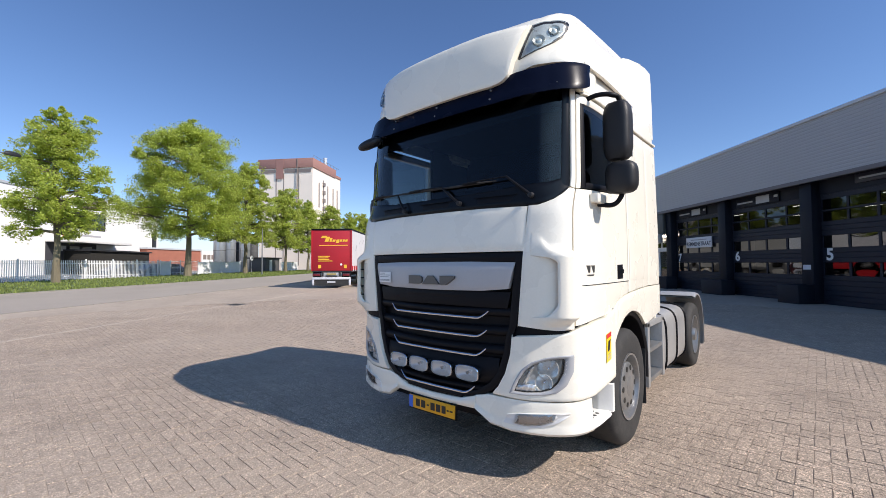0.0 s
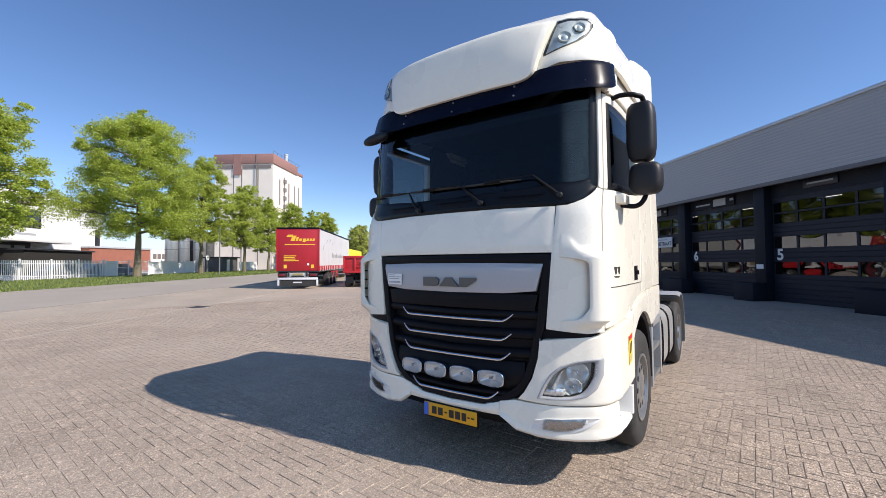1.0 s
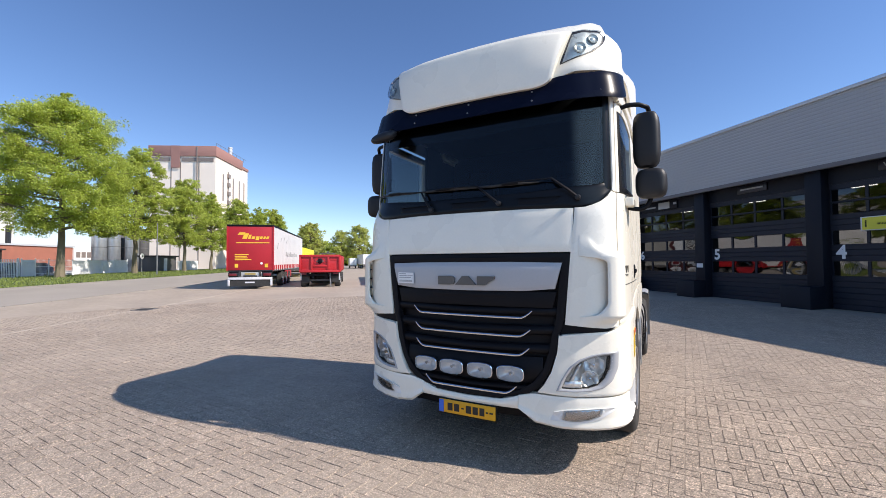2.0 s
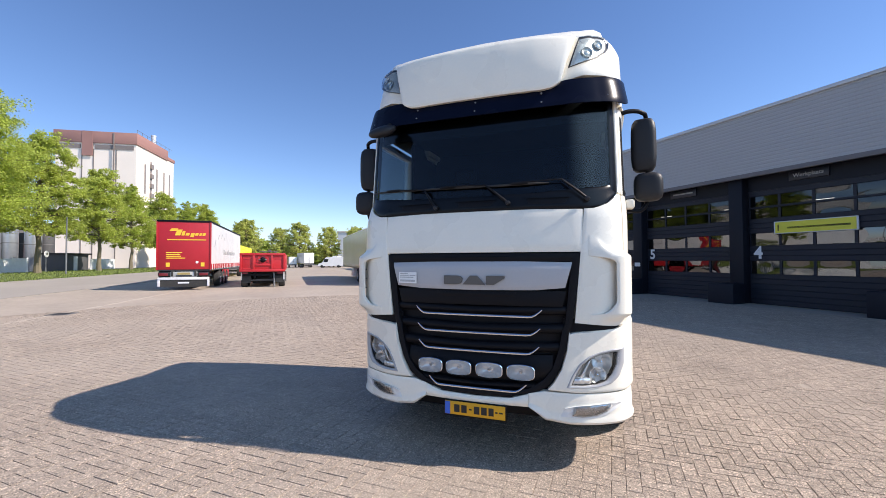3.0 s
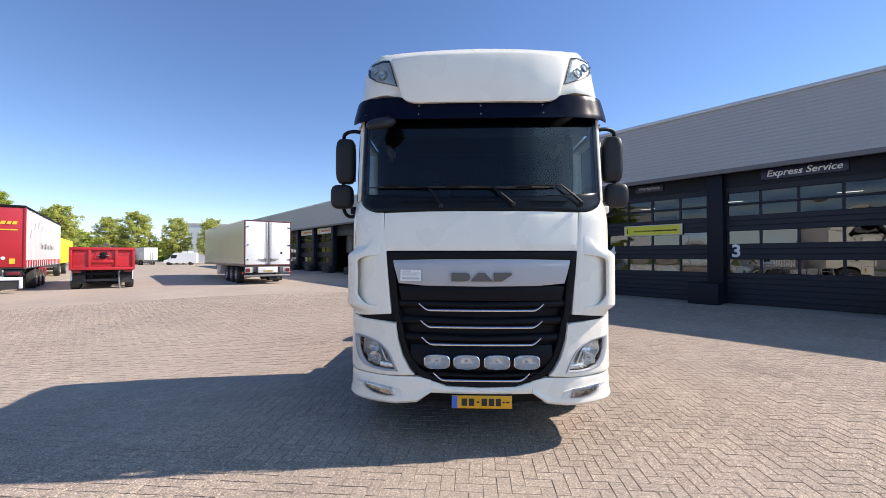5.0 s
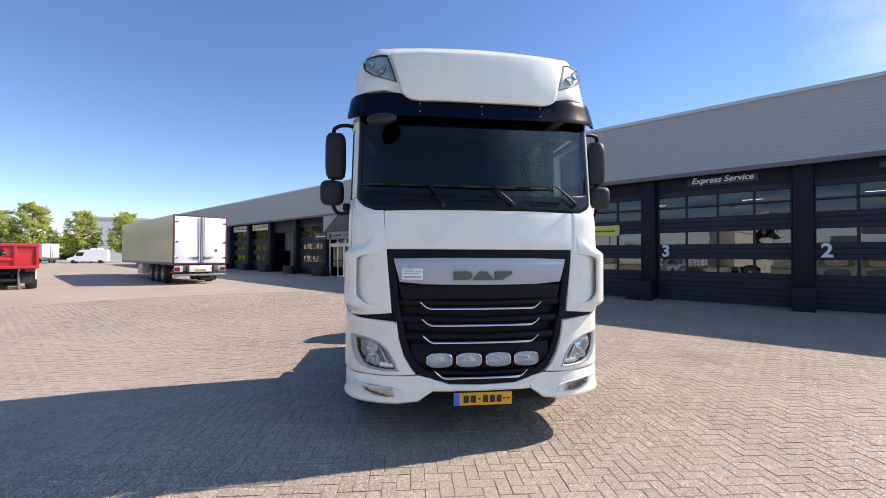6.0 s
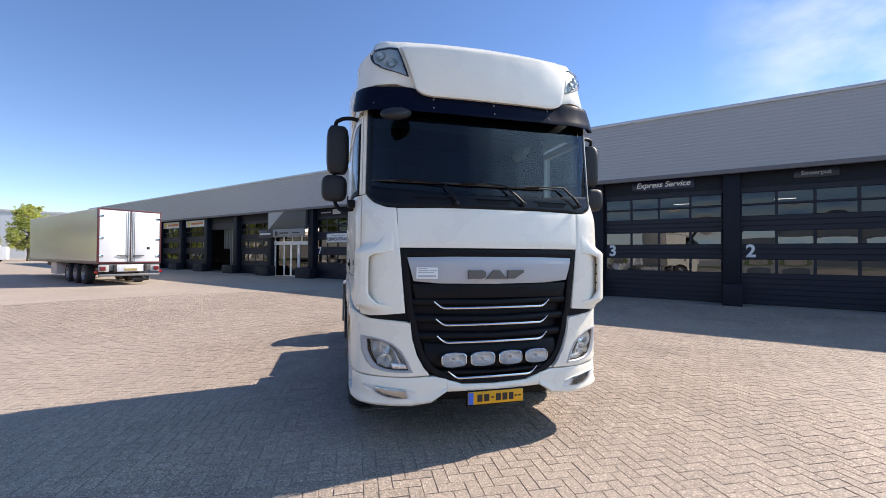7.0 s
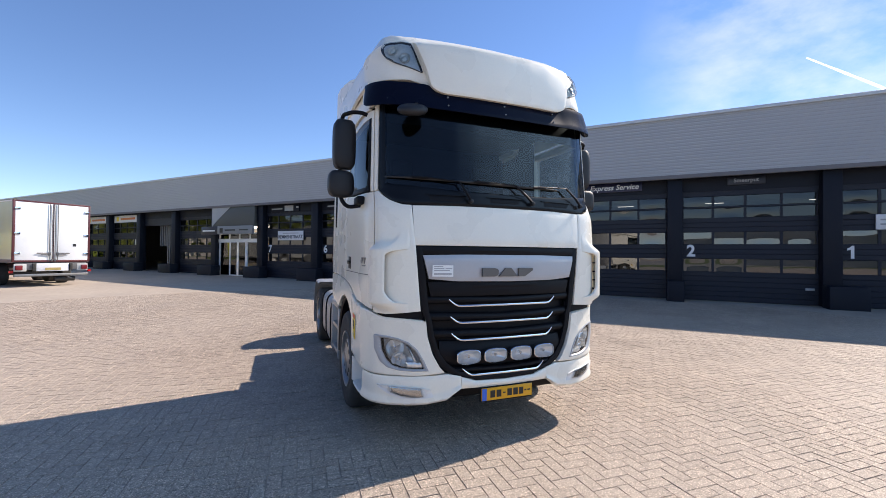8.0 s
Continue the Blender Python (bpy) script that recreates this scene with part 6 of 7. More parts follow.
# headlamps: painted frame, deep shell, two bowls with bulbs, indicator, clear cover
LAMP_OUT = [(.735, .682), (.775, .775), (.83, .868), (.90, .93), (.99, .967), (1.08, .985), (1.165, .992), (1.16, .87), (1.122, .77), (1.065, .715), (.98, .692), (.86, .682)]
LAMP_IN = [(.775, .703), (.808, .785), (.855, .858), (.913, .908), (.99, .942), (1.06, .957), (1.118, .963), (1.108, .862), (1.072, .785), (1.03, .738), (.965, .713), (.86, .703)]
ROUND_OUT, ROUND_IN = LAMP_OUT + LAMP_OUT[:1], LAMP_IN + LAMP_IN[:1]
for mir in (False, True):
    sg = -1 if mir else 1
    hl = part("headlamp", panel_bm(polyline(ROUND_OUT, 72), polyline(ROUND_IN, 72), nu=72, nv=4, d=.012, th=.035, bump=True, mirror=mir, edge=.003, bow=lambda u, v: .006 * math.sin(3.14 * v) - .012 * v), lamp_frame, lorry, "headlamp with a clear cover over chrome reflectors")
    inner_b = [LAMP_IN[0], LAMP_IN[11], LAMP_IN[10], LAMP_IN[9], LAMP_IN[8], LAMP_IN[7]]
    # shadow along the lamp's inner edge, made as a black ring
    part("shadow_rim", panel_bm(polyline([(q + (.006 if q > 1.0 else -.006), z) for q, z in ROUND_IN], 72), polyline([((q - .94) * (.93 if q > .94 else .985) + .94, (z - .83) * .97 + .83) for q, z in ROUND_IN], 72), nu=72, nv=2, d=-.004, th=.03, bump=True, mirror=mir, edge=0), gloss_black, hl, "black rim standing for the shadow round the lamp bowl")
    part("lamp_shell", panel_bm(inner_b, LAMP_IN[:7], nu=30, nv=12, d=-.02, th=.01, bump=True, mirror=mir, bow=lambda u, v: -0.075 * (math.sin(3.14 * u) * math.sin(3.14 * v)) ** .5), lamp_shell, hl, "silvery grey lamp shell")
    for q, z, r in ((1.005, .88, .078), (.975, .775, .064)):
        p, nn = at(q, z, True), (skin_normal(q, z, True) * .55 + Vector((0, -.45, 0))).normalized()
        p = p - nn * .022
        m = Matrix.Translation((sg * p.x, p.y, p.z)) @ Vector((sg * nn.x, nn.y, nn.z)).to_track_quat("X", "Z").to_matrix().to_4x4()
        bowl = part("reflector", lathe(bmesh.new(), [(.012, -.06), (r * .45, -.05), (r * .75, -.03), (r * .95, .0), (r * 1.02, .003), (r * 1.04, -.006)], m, 28, cap=False), lamp_bowl, hl, "curved bright reflector")
        part("bulb", lathe(bmesh.new(), [(0, -.005), (.008, -.008), (.011, -.02), (.011, -.06)], m, 14), chrome, bowl)
    part("indicator", panel_bm([(.785, .708), (.86, .708), (.92, .712)], [(.80, .75), (.86, .757), (.93, .757)], nu=10, nv=4, d=-.006, th=.02, bump=True, mirror=mir, bow=lambda u, v: .003 * math.cos(22 * u)), lamp_bowl, hl, "ribbed indicator lamp at the lamp's lower edge")
    part("divider", panel_bm([(.83, .765), (.862, .765)], [(.885, .872), (.925, .905)], nu=4, nv=8, d=-.004, th=.03, bump=True, mirror=mir, bow=lambda u, v: .008 * math.sin(3.14 * u)), lamp_bowl, hl, "bright curved blade inside the lamp")
    part("lamp_cover", panel_bm([LAMP_IN[0], LAMP_IN[11], LAMP_IN[10], LAMP_IN[9], LAMP_IN[8], LAMP_IN[7]], LAMP_IN[:7], nu=22, nv=8, d=.004, th=.004, bump=True, mirror=mir, bulge=.006, edge=0), lens_clear, hl).visible_shadow = False
    fog = part("fog_lamp", panel_bm([(.69, .462), (.8, .452), (.95, .458), (1.06, .5), (1.13, .553)], [(.72, .525), (.8, .545), (.95, .558), (1.06, .568), (1.14, .572)], nu=18, nv=5, d=.024, th=.015, bump=True, mirror=mir, bow=lambda u, v: -0.012 * math.sin(3.14 * v)), plastic_white, lorry, "fog lamp recess in the bumper")
    part("fog_rim", panel_bm([(.745, .472), (.85, .468), (.96, .482), (1.06, .528)], [(.78, .532), (.87, .546), (.95, .556), (1.07, .563)], nu=14, nv=4, d=.0205, th=.012, bump=True, mirror=mir), plastic_white, fog)
    part("fog_bowl", panel_bm([(.775, .472), (.85, .466), (.95, .478), (1.035, .515)], [(.795, .54), (.87, .548), (.95, .555), (1.05, .562)], nu=14, nv=4, d=.022, th=.012, bump=True, mirror=mir), fog_grey, fog)
    part("fog_cover", panel_bm([(.77, .47), (.85, .464), (.95, .476), (1.04, .512)], [(.79, .542), (.87, .55), (.95, .557), (1.055, .564)], nu=14, nv=4, d=.028, th=.004, bump=True, mirror=mir), lens_clear, fog)

# four extra lamps on the grille
for x in (-.388, -.131, .131, .388):
    lampm = Matrix.Translation((x, at(x, .79).y - .02, .79)) @ pose(0, 0, 0, 0, 0, x * 6)
    outline = [(.112 * math.copysign(abs(math.cos(a)) ** .38, math.cos(a)), .063 * math.copysign(abs(math.sin(a)) ** .5, math.sin(a)) * (1 - .22 * abs(math.cos(a)) ** .8)) for a in [2 * math.pi * i / 28 for i in range(28)]]
    bm = bmesh.new()
    rings = []
    for s, y in ((.8, .05), (1.0, .03), (1.02, -.005), (1.01, -.022), (.955, -.026), (.93, -.012)):
        rings.append([bm.verts.new((a * s, y, b * s)) for a, b in outline])
    for r0, r1 in zip(rings, rings[1:]):
        for i in range(28):
            bm.faces.new((r0[i], r1[i], r1[(i + 1) % 28], r0[(i + 1) % 28]))
    bm.faces.new(rings[0])
    bmesh.ops.recalc_face_normals(bm, faces=bm.faces)
    al = part("auxiliary_lamp", bm, chrome, lorry, "oblong chrome driving lamp on the grille")
    al.matrix_local = lampm
    bm = bmesh.new()
    rings = []
    for s, y in ((.93, -.012), (.6, .012), (.3, .028), (.12, .03)):
        rings.append([bm.verts.new((a * s, y, b * (s if s > .5 else s * 1.3))) for a, b in outline])
    for r0, r1 in zip(rings, rings[1:]):
        for i in range(28):
            bm.faces.new((r0[i], r1[i], r1[(i + 1) % 28], r0[(i + 1) % 28]))
    bm.faces.new(rings[-1][::-1])
    bmesh.ops.recalc_face_normals(bm, faces=bm.faces)
    part("reflector", bm, aux_bowl, al)
    part("bulb_cap", lathe(bmesh.new(), [(.0, -.014), (.012, -.012), (.014, .03)], pose(0, 0, 0, 0, 0, 90), 14), chrome, al)
    part("bulb_shade", boxes((-.014, .014, -.016, -.006, -.002, .012), bevel=.003), alloy, al)
    bm = bmesh.new()
    front = [bm.verts.new((a * .92, -.022 - .006 * (1 - (a / .112) ** 2), b * .92)) for a, b in outline]
    mid = bm.verts.new((0, -.032, 0))
    for i in range(28):
        bm.faces.new((mid, front[i], front[(i + 1) % 28]))
    bmesh.ops.recalc_face_normals(bm, faces=bm.faces)
    part("lamp_cover", bm, lens_clear, al).visible_shadow = False
    part("bracket", boxes((-.012, .012, .03, .09, -.09, -.04)), plastic_black, al)

# sun visor, roof
VISOR_LOW = [(.3, 2.931), (.62, 2.94), (.93, 2.958), (1.06, 2.97), (1.13, 2.977), (1.175, 2.99), (1.206, 3.012), (1.228, 3.05), (1.24, 3.11)]
VISOR_TOP = [(.56, 3.118), (.66, 3.135), (.71, 3.17), (.76, 3.182), (.945, 3.19), (1.1, 3.205), (1.19, 3.222), (1.225, 3.228), (1.238, 3.222)]
panel("sun_visor", [(-a, z) for a, z in VISOR_LOW[::-1]] + [(0, 2.928)] + VISOR_LOW, [(-a, z) for a, z in VISOR_TOP[::-1]] + VISOR_TOP, visor_dark, nu=90, nv=10, d=.04, th=.012, edge=.004, bow=lambda u, v: (0.012 + 0.05 * (1 - v)) * (1 - abs(2 * u - 1) ** 8), label="smoked dark blue sun visor")
for q, zs in ((-.56, (2.985, 3.075)), (0, (2.97, 3.06)), (.56, (2.985, 3.075)), (1.06, (3.03,)), (-1.06, (3.03,))):
    for z in zs:
        p = at(q, z) + skin_normal(q, z) * (.092 if z < 3.0 else .074 if abs(q) < 1 else .075)
        part("visor_bolt", lathe(bmesh.new(), [(.0, .004), (.007, .003), (.008, -.02)], Matrix.Translation(p) @ pose(0, 0, 0, 0, 0, -90), 10), steel, lorry)

panel("roof_side", [(1.13, 3.06), (1.2, 3.018), (1.52, 3.018)], [(1.13, 3.26), (1.2, 3.262), (1.52, 3.262)], paint_white, both=True, nu=20, nv=6, d=.003, th=.04, bow=lambda u, v: -0.06 * max(0, (u - .6) / .4) ** 1.5, label="white roof side above the door")
# overhanging ledge of the roof that runs back from the visor's end
panel("roof_ledge", [(1.2, 3.224), (1.34, 3.216), (1.55, 3.226), (1.85, 3.235), (2.2, 3.243), (2.6, 3.25)], [(1.2, 3.44), (1.5, 3.5), (2.0, 3.54), (2.6, 3.56)], paint_white, both=True, nu=34, nv=10, d=.0, th=.03, edge=.004, bow=lambda u, v: .034 * (1 - v) ** 1.4 * (1 - u) ** .7 - .035 * v - .01 * u)
# roof shell: centre panel, shoulders with lamps, crown
panel("roof_front", [(-.718, 3.162), (-.69, 3.135), (-.64, 3.112), (-.56, 3.1), (0, 3.094), (.56, 3.1), (.64, 3.112), (.69, 3.135), (.718, 3.162)], [(-.862, 3.612), (-.5, 3.622), (.5, 3.622), (.862, 3.612)], paint_white, nu=56, nv=30, d=.0, th=.08, edge=.006, bow=lambda u, v: float(np.interp(v, [0, .35, .7, .8, .88, .95, 1], [.097, .1, .117, .119, .098, .052, 0])) * (1 - .5 * v * abs(2 * u - 1) ** 6), label="white roof spoiler front")
panel("roof_shoulder", [(.70, 3.15), (.75, 3.188), (.9, 3.228), (1.19, 3.243), (1.55, 3.235)], [(.858, 3.602), (.93, 3.63), (1.04, 3.635), (1.14, 3.60), (1.48, 3.47)], paint_white, both=True, nu=28, nv=18, d=.01, th=.06, edge=.006, bow=lambda u, v: -0.014 * u ** 4 - 0.06 * max(0, (u - .72) / .28) ** 1.5)
LT = [(.875, 3.568), (.95, 3.59), (1.04, 3.596), (1.085, 3.588), (1.1, 3.562)]
LB = [(.785, 3.292), (.88, 3.325), (.955, 3.355), (1.03, 3.4), (1.082, 3.452), (1.098, 3.51)]
for mir in (False, True):
    rl = part("roof_lamp", panel_bm(LB, LT, nu=12, nv=8, d=.016, th=.012, mirror=mir, edge=.004), plastic_dark, lorry, "clear roof lamp set into the spoiler's shoulder")
    part("lamp_bowl", panel_bm([(.803, 3.306), (.883, 3.336), (.955, 3.367), (1.024, 3.41), (1.073, 3.459), (1.088, 3.513)], [(.879, 3.556), (.951, 3.579), (1.037, 3.586), (1.075, 3.58), (1.09, 3.559)], nu=16, nv=8, d=.02, th=.006, mirror=mir, bow=lambda u, v: -.003 * math.sin(3.14 * u) * math.sin(3.14 * v)), roof_bowl, rl, "grey lamp bowl")
    sg = -1 if mir else 1
    for q, z, r in ((.932, 3.42, .047), (1.022, 3.508, .043)):
        p, nn = at(q, z), skin_normal(q, z)
        m = Matrix.Translation((sg * (p.x + nn.x * .026), p.y + nn.y * .026, p.z + nn.z * .026)) @ Vector((sg * nn.x, nn.y, nn.z)).to_track_quat("X", "Z").to_matrix().to_4x4()
        rf = part("reflector", lathe(bmesh.new(), [(r * .55, -.004), (r * .8, .0), (r, .008), (r * 1.06, .0)], m, 24, cap=False), roof_dish, rl)
        part("projector", lathe(bmesh.new(), [(0, .004), (r * .35, .002), (r * .56, -.004)], m, 20, cap=False), roof_bowl, rf)
    part("lamp_cover", panel_bm(LB, LT, nu=12, nv=8, d=.04, th=.03, mirror=mir, bulge=.006), lens_clear, rl).visible_shadow = False
FRONT = [(1.172, 3.02), (1.172, 3.24), (1.165, 3.42), (1.145, 3.54), (1.09, 3.61), (.99, 3.628), (.86, 3.6), (.5, 3.598), (0, 3.6)]
BACK = [(1.215, 3.02), (1.225, 3.3), (1.225, 3.5), (1.21, 3.66), (1.15, 3.78), (1.02, 3.83), (.82, 3.84), (.5, 3.86), (0, 3.87)]
FR, BA = [(-a, b) for a, b in FRONT] + FRONT[-2::-1], [(-a, b) for a, b in BACK] + BACK[-2::-1]
FR, BA = polyline(FR, 60), polyline(BA, 60)
bm = bmesh.new()
rows = []
for j in range(17):
    v = (j / 16) ** 1.9
    row = []
    for (xa, za), (xb, zb) in zip(FR, BA):
        w = v ** 0.8
        x, z = xa * (1 - w) + xb * w, za * (1 - w) + zb * w
        y0 = at(xa, za).y + (.012 if abs(xa) < .84 else .02 if abs(xa) < 1 else .05) if abs(xa) <= 1.2 else 0.5
        row.append(bm.verts.new((x, y0 * (1 - v) + 2.42 * v, z + .03 * math.sin(3.14 * v) * max(0, 1 - abs(x)) + (.14 * (1 - math.exp(-24 * v)) * (1 - v) if abs(xa) < 1.05 else 0))))
    rows.append(row)
for a, b in zip(rows, rows[1:]):
    for i in range(60):
        bm.faces.new((a[i], a[i + 1], b[i + 1], b[i]))
bm.faces.new(rows[-1])
bmesh.ops.recalc_face_normals(bm, faces=bm.faces)
part("roof", bm, paint_white, lorry, "high white fibreglass roof", 50)
for sg in (-1, 1):
    bm = bmesh.new()
    pts = [(sg * 1.06, 1.62, 3.03), (sg * 1.06, 2.5, 3.03), (sg * 1.05, 2.44, 3.72), (sg * 1.05, 2.40, 3.86), (sg * 1.05, 2.2, 3.88), (sg * 1.055, 1.75, 3.80), (sg * 1.06, 1.35, 3.64), (sg * 1.06, 1.35, 3.4)]
    extrude_outline(bm, pts, (sg * .165, 0, 0))
    for v in bm.verts:
        if abs(v.co.x) > 1.15:
            v.co.x = sg * (1.13 + .095 * min(1, max(0, v.co.y - 1.45) / .55))
    bmesh.ops.bevel(bm, geom=bm.edges[:], offset=.045, segments=3, affect="EDGES")
    part("side_deflector", bm, paint_white, lorry, "white side deflector behind the roof")

# black grab strip at the cab's rear edge
part("grab_strip", boxes((-1.252, -1.225, 2.165, 2.205, 2.01, 2.47), bevel=.008), plastic_black, lorry, "black strip at the rear edge of the cab's side")

# back wall, floor and inside of the cab
part("back_wall", boxes((-1.2, 1.2, 2.46, 2.52, 1.0, 3.1), bevel=.02), paint_white, lorry)
part("cab_floor", boxes((-1.18, 1.18, .25, 2.46, 1.42, 1.5)), cab_cloth_shade, lorry)
part("inner_wall", boxes((-1.15, 1.15, 2.0, 2.03, 1.5, 3.15)), cab_cloth_shade, lorry, "curtain before the sleeper, darkened for the shade in the cab")
part("headlining", boxes((-1.12, 1.12, .36, 2.4, 3.13, 3.16)), near_black_trim, lorry)
part("dashboard", boxes((-1.08, 1.08, .33, .75, 1.5, 2.16), bevel=.06, seg=3), plastic_dark, lorry)
for sg in (-1, 1):
    seat = part("seat", boxes((sg * .55 - .27, sg * .55 + .27, 1.0, 1.5, 1.75, 1.92), bevel=.05, seg=3), cab_cloth_shade, lorry, "cloth cab seat, darkened for the shade in the cab")
    part("backrest", boxes((sg * .55 - .25, sg * .55 + .25, 1.5, 1.64, 1.9, 2.62), bevel=.05, seg=3), cab_cloth_shade, seat)
    part("headrest", boxes((sg * .55 - .14, sg * .55 + .14, 1.52, 1.62, 2.64, 2.82), bevel=.04, seg=3), cab_cloth_shade, seat)
bm = bmesh.new()
ring = [(.23 * math.cos(a), 0, .23 * math.sin(a)) for a in [2 * math.pi * i / 32 for i in range(33)]]
tube(bm, ring, .016, 8)
box(bm, -.2, .2, -.012, .012, -.02, .02)
box(bm, -.06, .06, -.02, .02, -.06, .05)
sw = part("steering_wheel", bm, plastic_black, lorry)
sw.matrix_local = pose(.55, .86, 2.12, -58)
for q in (-.45, .0):
    part("dash_object", boxes((q, q + .1, .42, .48, 2.16, 2.25), bevel=.01), plastic_black, lorry)

for sg in (-1, 1):
    part("door_card", boxes((min(sg * 1.13, sg * 1.165), max(sg * 1.13, sg * 1.165), .62, 1.98, 1.5, 2.29), bevel=.01), cab_cloth_shade, lorry, "inner trim of the door, darkened for the shade in the cab")
    part("pillar_trim", boxes((min(sg * 1.12, sg * 1.16), max(sg * 1.12, sg * 1.16), 1.26, 2.0, 2.29, 3.13)), cab_cloth_shade, lorry)

# wipers: a stout arm from its pivot, a thin arm along the blade, the blade itself
def off(q, z, h):
    return at(q, z) + skin_normal(q, z) * h


for (pq, pz), (eq, ez), joint, (b0, b1) in (((-.355, 2.15), (-.47, 2.318), -.83, (-1.095, -.42)), ((.285, 2.163), (.095, 2.321), -.27, (-.60, .2)), ((.905, 2.175), (.712, 2.339), .36, (.0, .615))):
    z_at = lambda q: float(np.interp(q, [-1.1, -.83, -.3, .2, .62, .75], [2.353, 2.341, 2.329, 2.322, 2.326, 2.339]))
    w = part("wiper", tube(bmesh.new(), [off(pq, pz, .03), off(pq * .6 + eq * .4, pz * .6 + ez * .4, .045), off(eq, ez, .042)], .01, 8, [.013, .011, .008]), plastic_black, lorry, "black windscreen wiper")
    part("thin_arm", tube(bmesh.new(), [off(eq + (joint - eq) * i / 8, ez + (z_at(joint) + .006 - ez) * i / 8, .042 - .012 * i / 8) for i in range(9)], .0055, 6), plastic_black, w)
    bm = tube(bmesh.new(), [off(b0 + (b1 - b0) * i / 18, z_at(b0 + (b1 - b0) * i / 18) - .004, .012) for i in range(19)], .009, 6, [.004 + .006 * min(1, min(i, 18 - i) / 5) for i in range(19)])
    part("blade", bm, rubber, w, "black rubber wiper blade")
    part("clip", tube(bmesh.new(), [off(joint - .05, z_at(joint - .05), .022), off(joint + .09, z_at(joint + .09), .026)], .012, 8), plastic_black, w)
    part("pivot", lathe(bmesh.new(), [(0, .02), (.018, .015), (.022, -.02)], Matrix.Translation(off(pq, pz, .03)) @ pose(0, 0, 0, 0, 0, -90), 12), plastic_dark, w)
for q in (-.57, .0, .6):
    panel("grip_recess", [(q - .165, 2.146), (q + .165, 2.146)], [(q - .19, 2.2), (q + .19, 2.2)], plastic_black, nu=10, nv=3, d=-.001, th=.006, bow=lambda u, v: -.003 * math.sin(3.14 * v))
    panel("grip_lip", [(q - .185, 2.198), (q + .185, 2.198)], [(q - .19, 2.206), (q + .19, 2.206)], gloss_black, nu=10, nv=1, d=.008, th=.012, edge=.001)


def shell_box(w, dp, h, rr, n=28):
    """A soft box for mirror housings, centred."""
    bm = bmesh.new()
    r = bmesh.ops.create_uvsphere(bm, u_segments=n, v_segments=n // 2, radius=1)
    for v in r["verts"]:
        c = v.co
        e = rr
        k = (abs(c.x) ** e + abs(c.y) ** e + abs(c.z) ** e) ** (1 / e)
        v.co = Vector((c.x / k * w / 2, c.y / k * dp / 2, c.z / k * h / 2))
    return bm


# door mirrors, front mirror
for sg in (-1, 1):
    mir = part("door_mirror", tube(bmesh.new(), bend([(sg * 1.17, .50, 2.96), (sg * 1.26, .52, 2.985), (sg * 1.36, .56, 2.975), (sg * 1.405, .63, 2.91), (sg * 1.41, .65, 2.45), (sg * 1.41, .65, 2.27), (sg * 1.39, .63, 2.17), (sg * 1.33, .62, 2.12), (sg * 1.21, .58, 2.135)], 6), .019, 10), plastic_black, lorry, "black two-part door mirror on its bracket")
    ob = part("mirror_housing", shell_box(.205, .15, .47, 4.6), plastic_dark, mir)
    ob.matrix_local = pose(sg * 1.38, .635, 2.70, 0, 0, sg * -8)
    ob = part("mirror_housing", shell_box(.235, .15, .25, 3.8), plastic_dark, mir)
    ob.matrix_local = pose(sg * 1.41, .61, 2.325, 0, 0, sg * -8)
    part("mirror_glass", boxes((sg * 1.38 - .085, sg * 1.38 + .085, .70, .715, 2.50, 2.90)), mirror_glass, mir)
    part("mount", boxes((sg * 1.25 - .035, sg * 1.25 + .035, .44, .64, 2.13, 2.205), bevel=.015), paint_white if sg > 0 else plastic_black, mir)
fm = part("front_mirror", tube(bmesh.new(), bend([(-.83, .22, 3.0), (-.85, .08, 2.98), (-.87, .03, 2.92)], 6), .015, 8), plastic_black, lorry, "black kerb mirror over the windscreen")
ob = part("mirror_housing", shell_box(.27, .2, .1, 2.3), plastic_dark, fm)
ob.matrix_local = pose(-.9, .03, 2.905, 24, -12, 10)

# wheels, arches, steps
for sg in (-1, 1):
    bm = bmesh.new()
    rows = []
    for i in range(25):
        an = radians(-8 + 156 * i / 24)
        rows.append([bm.verts.new((sg * x, 1.42 + r * math.cos(an), .54 + r * math.sin(an))) for x, r in ((.82, .62), (1.2, .62), (1.215, .64), (1.215, .66), (.82, .66))])
    for a, b in zip(rows, rows[1:]):
        for i in range(5):
            bm.faces.new((a[i], a[(i + 1) % 5], b[(i + 1) % 5], b[i]))
    bmesh.ops.recalc_face_normals(bm, faces=bm.faces)
    part("wheel_arch", bm, plastic_black, lorry, "black plastic wheel arch liner")


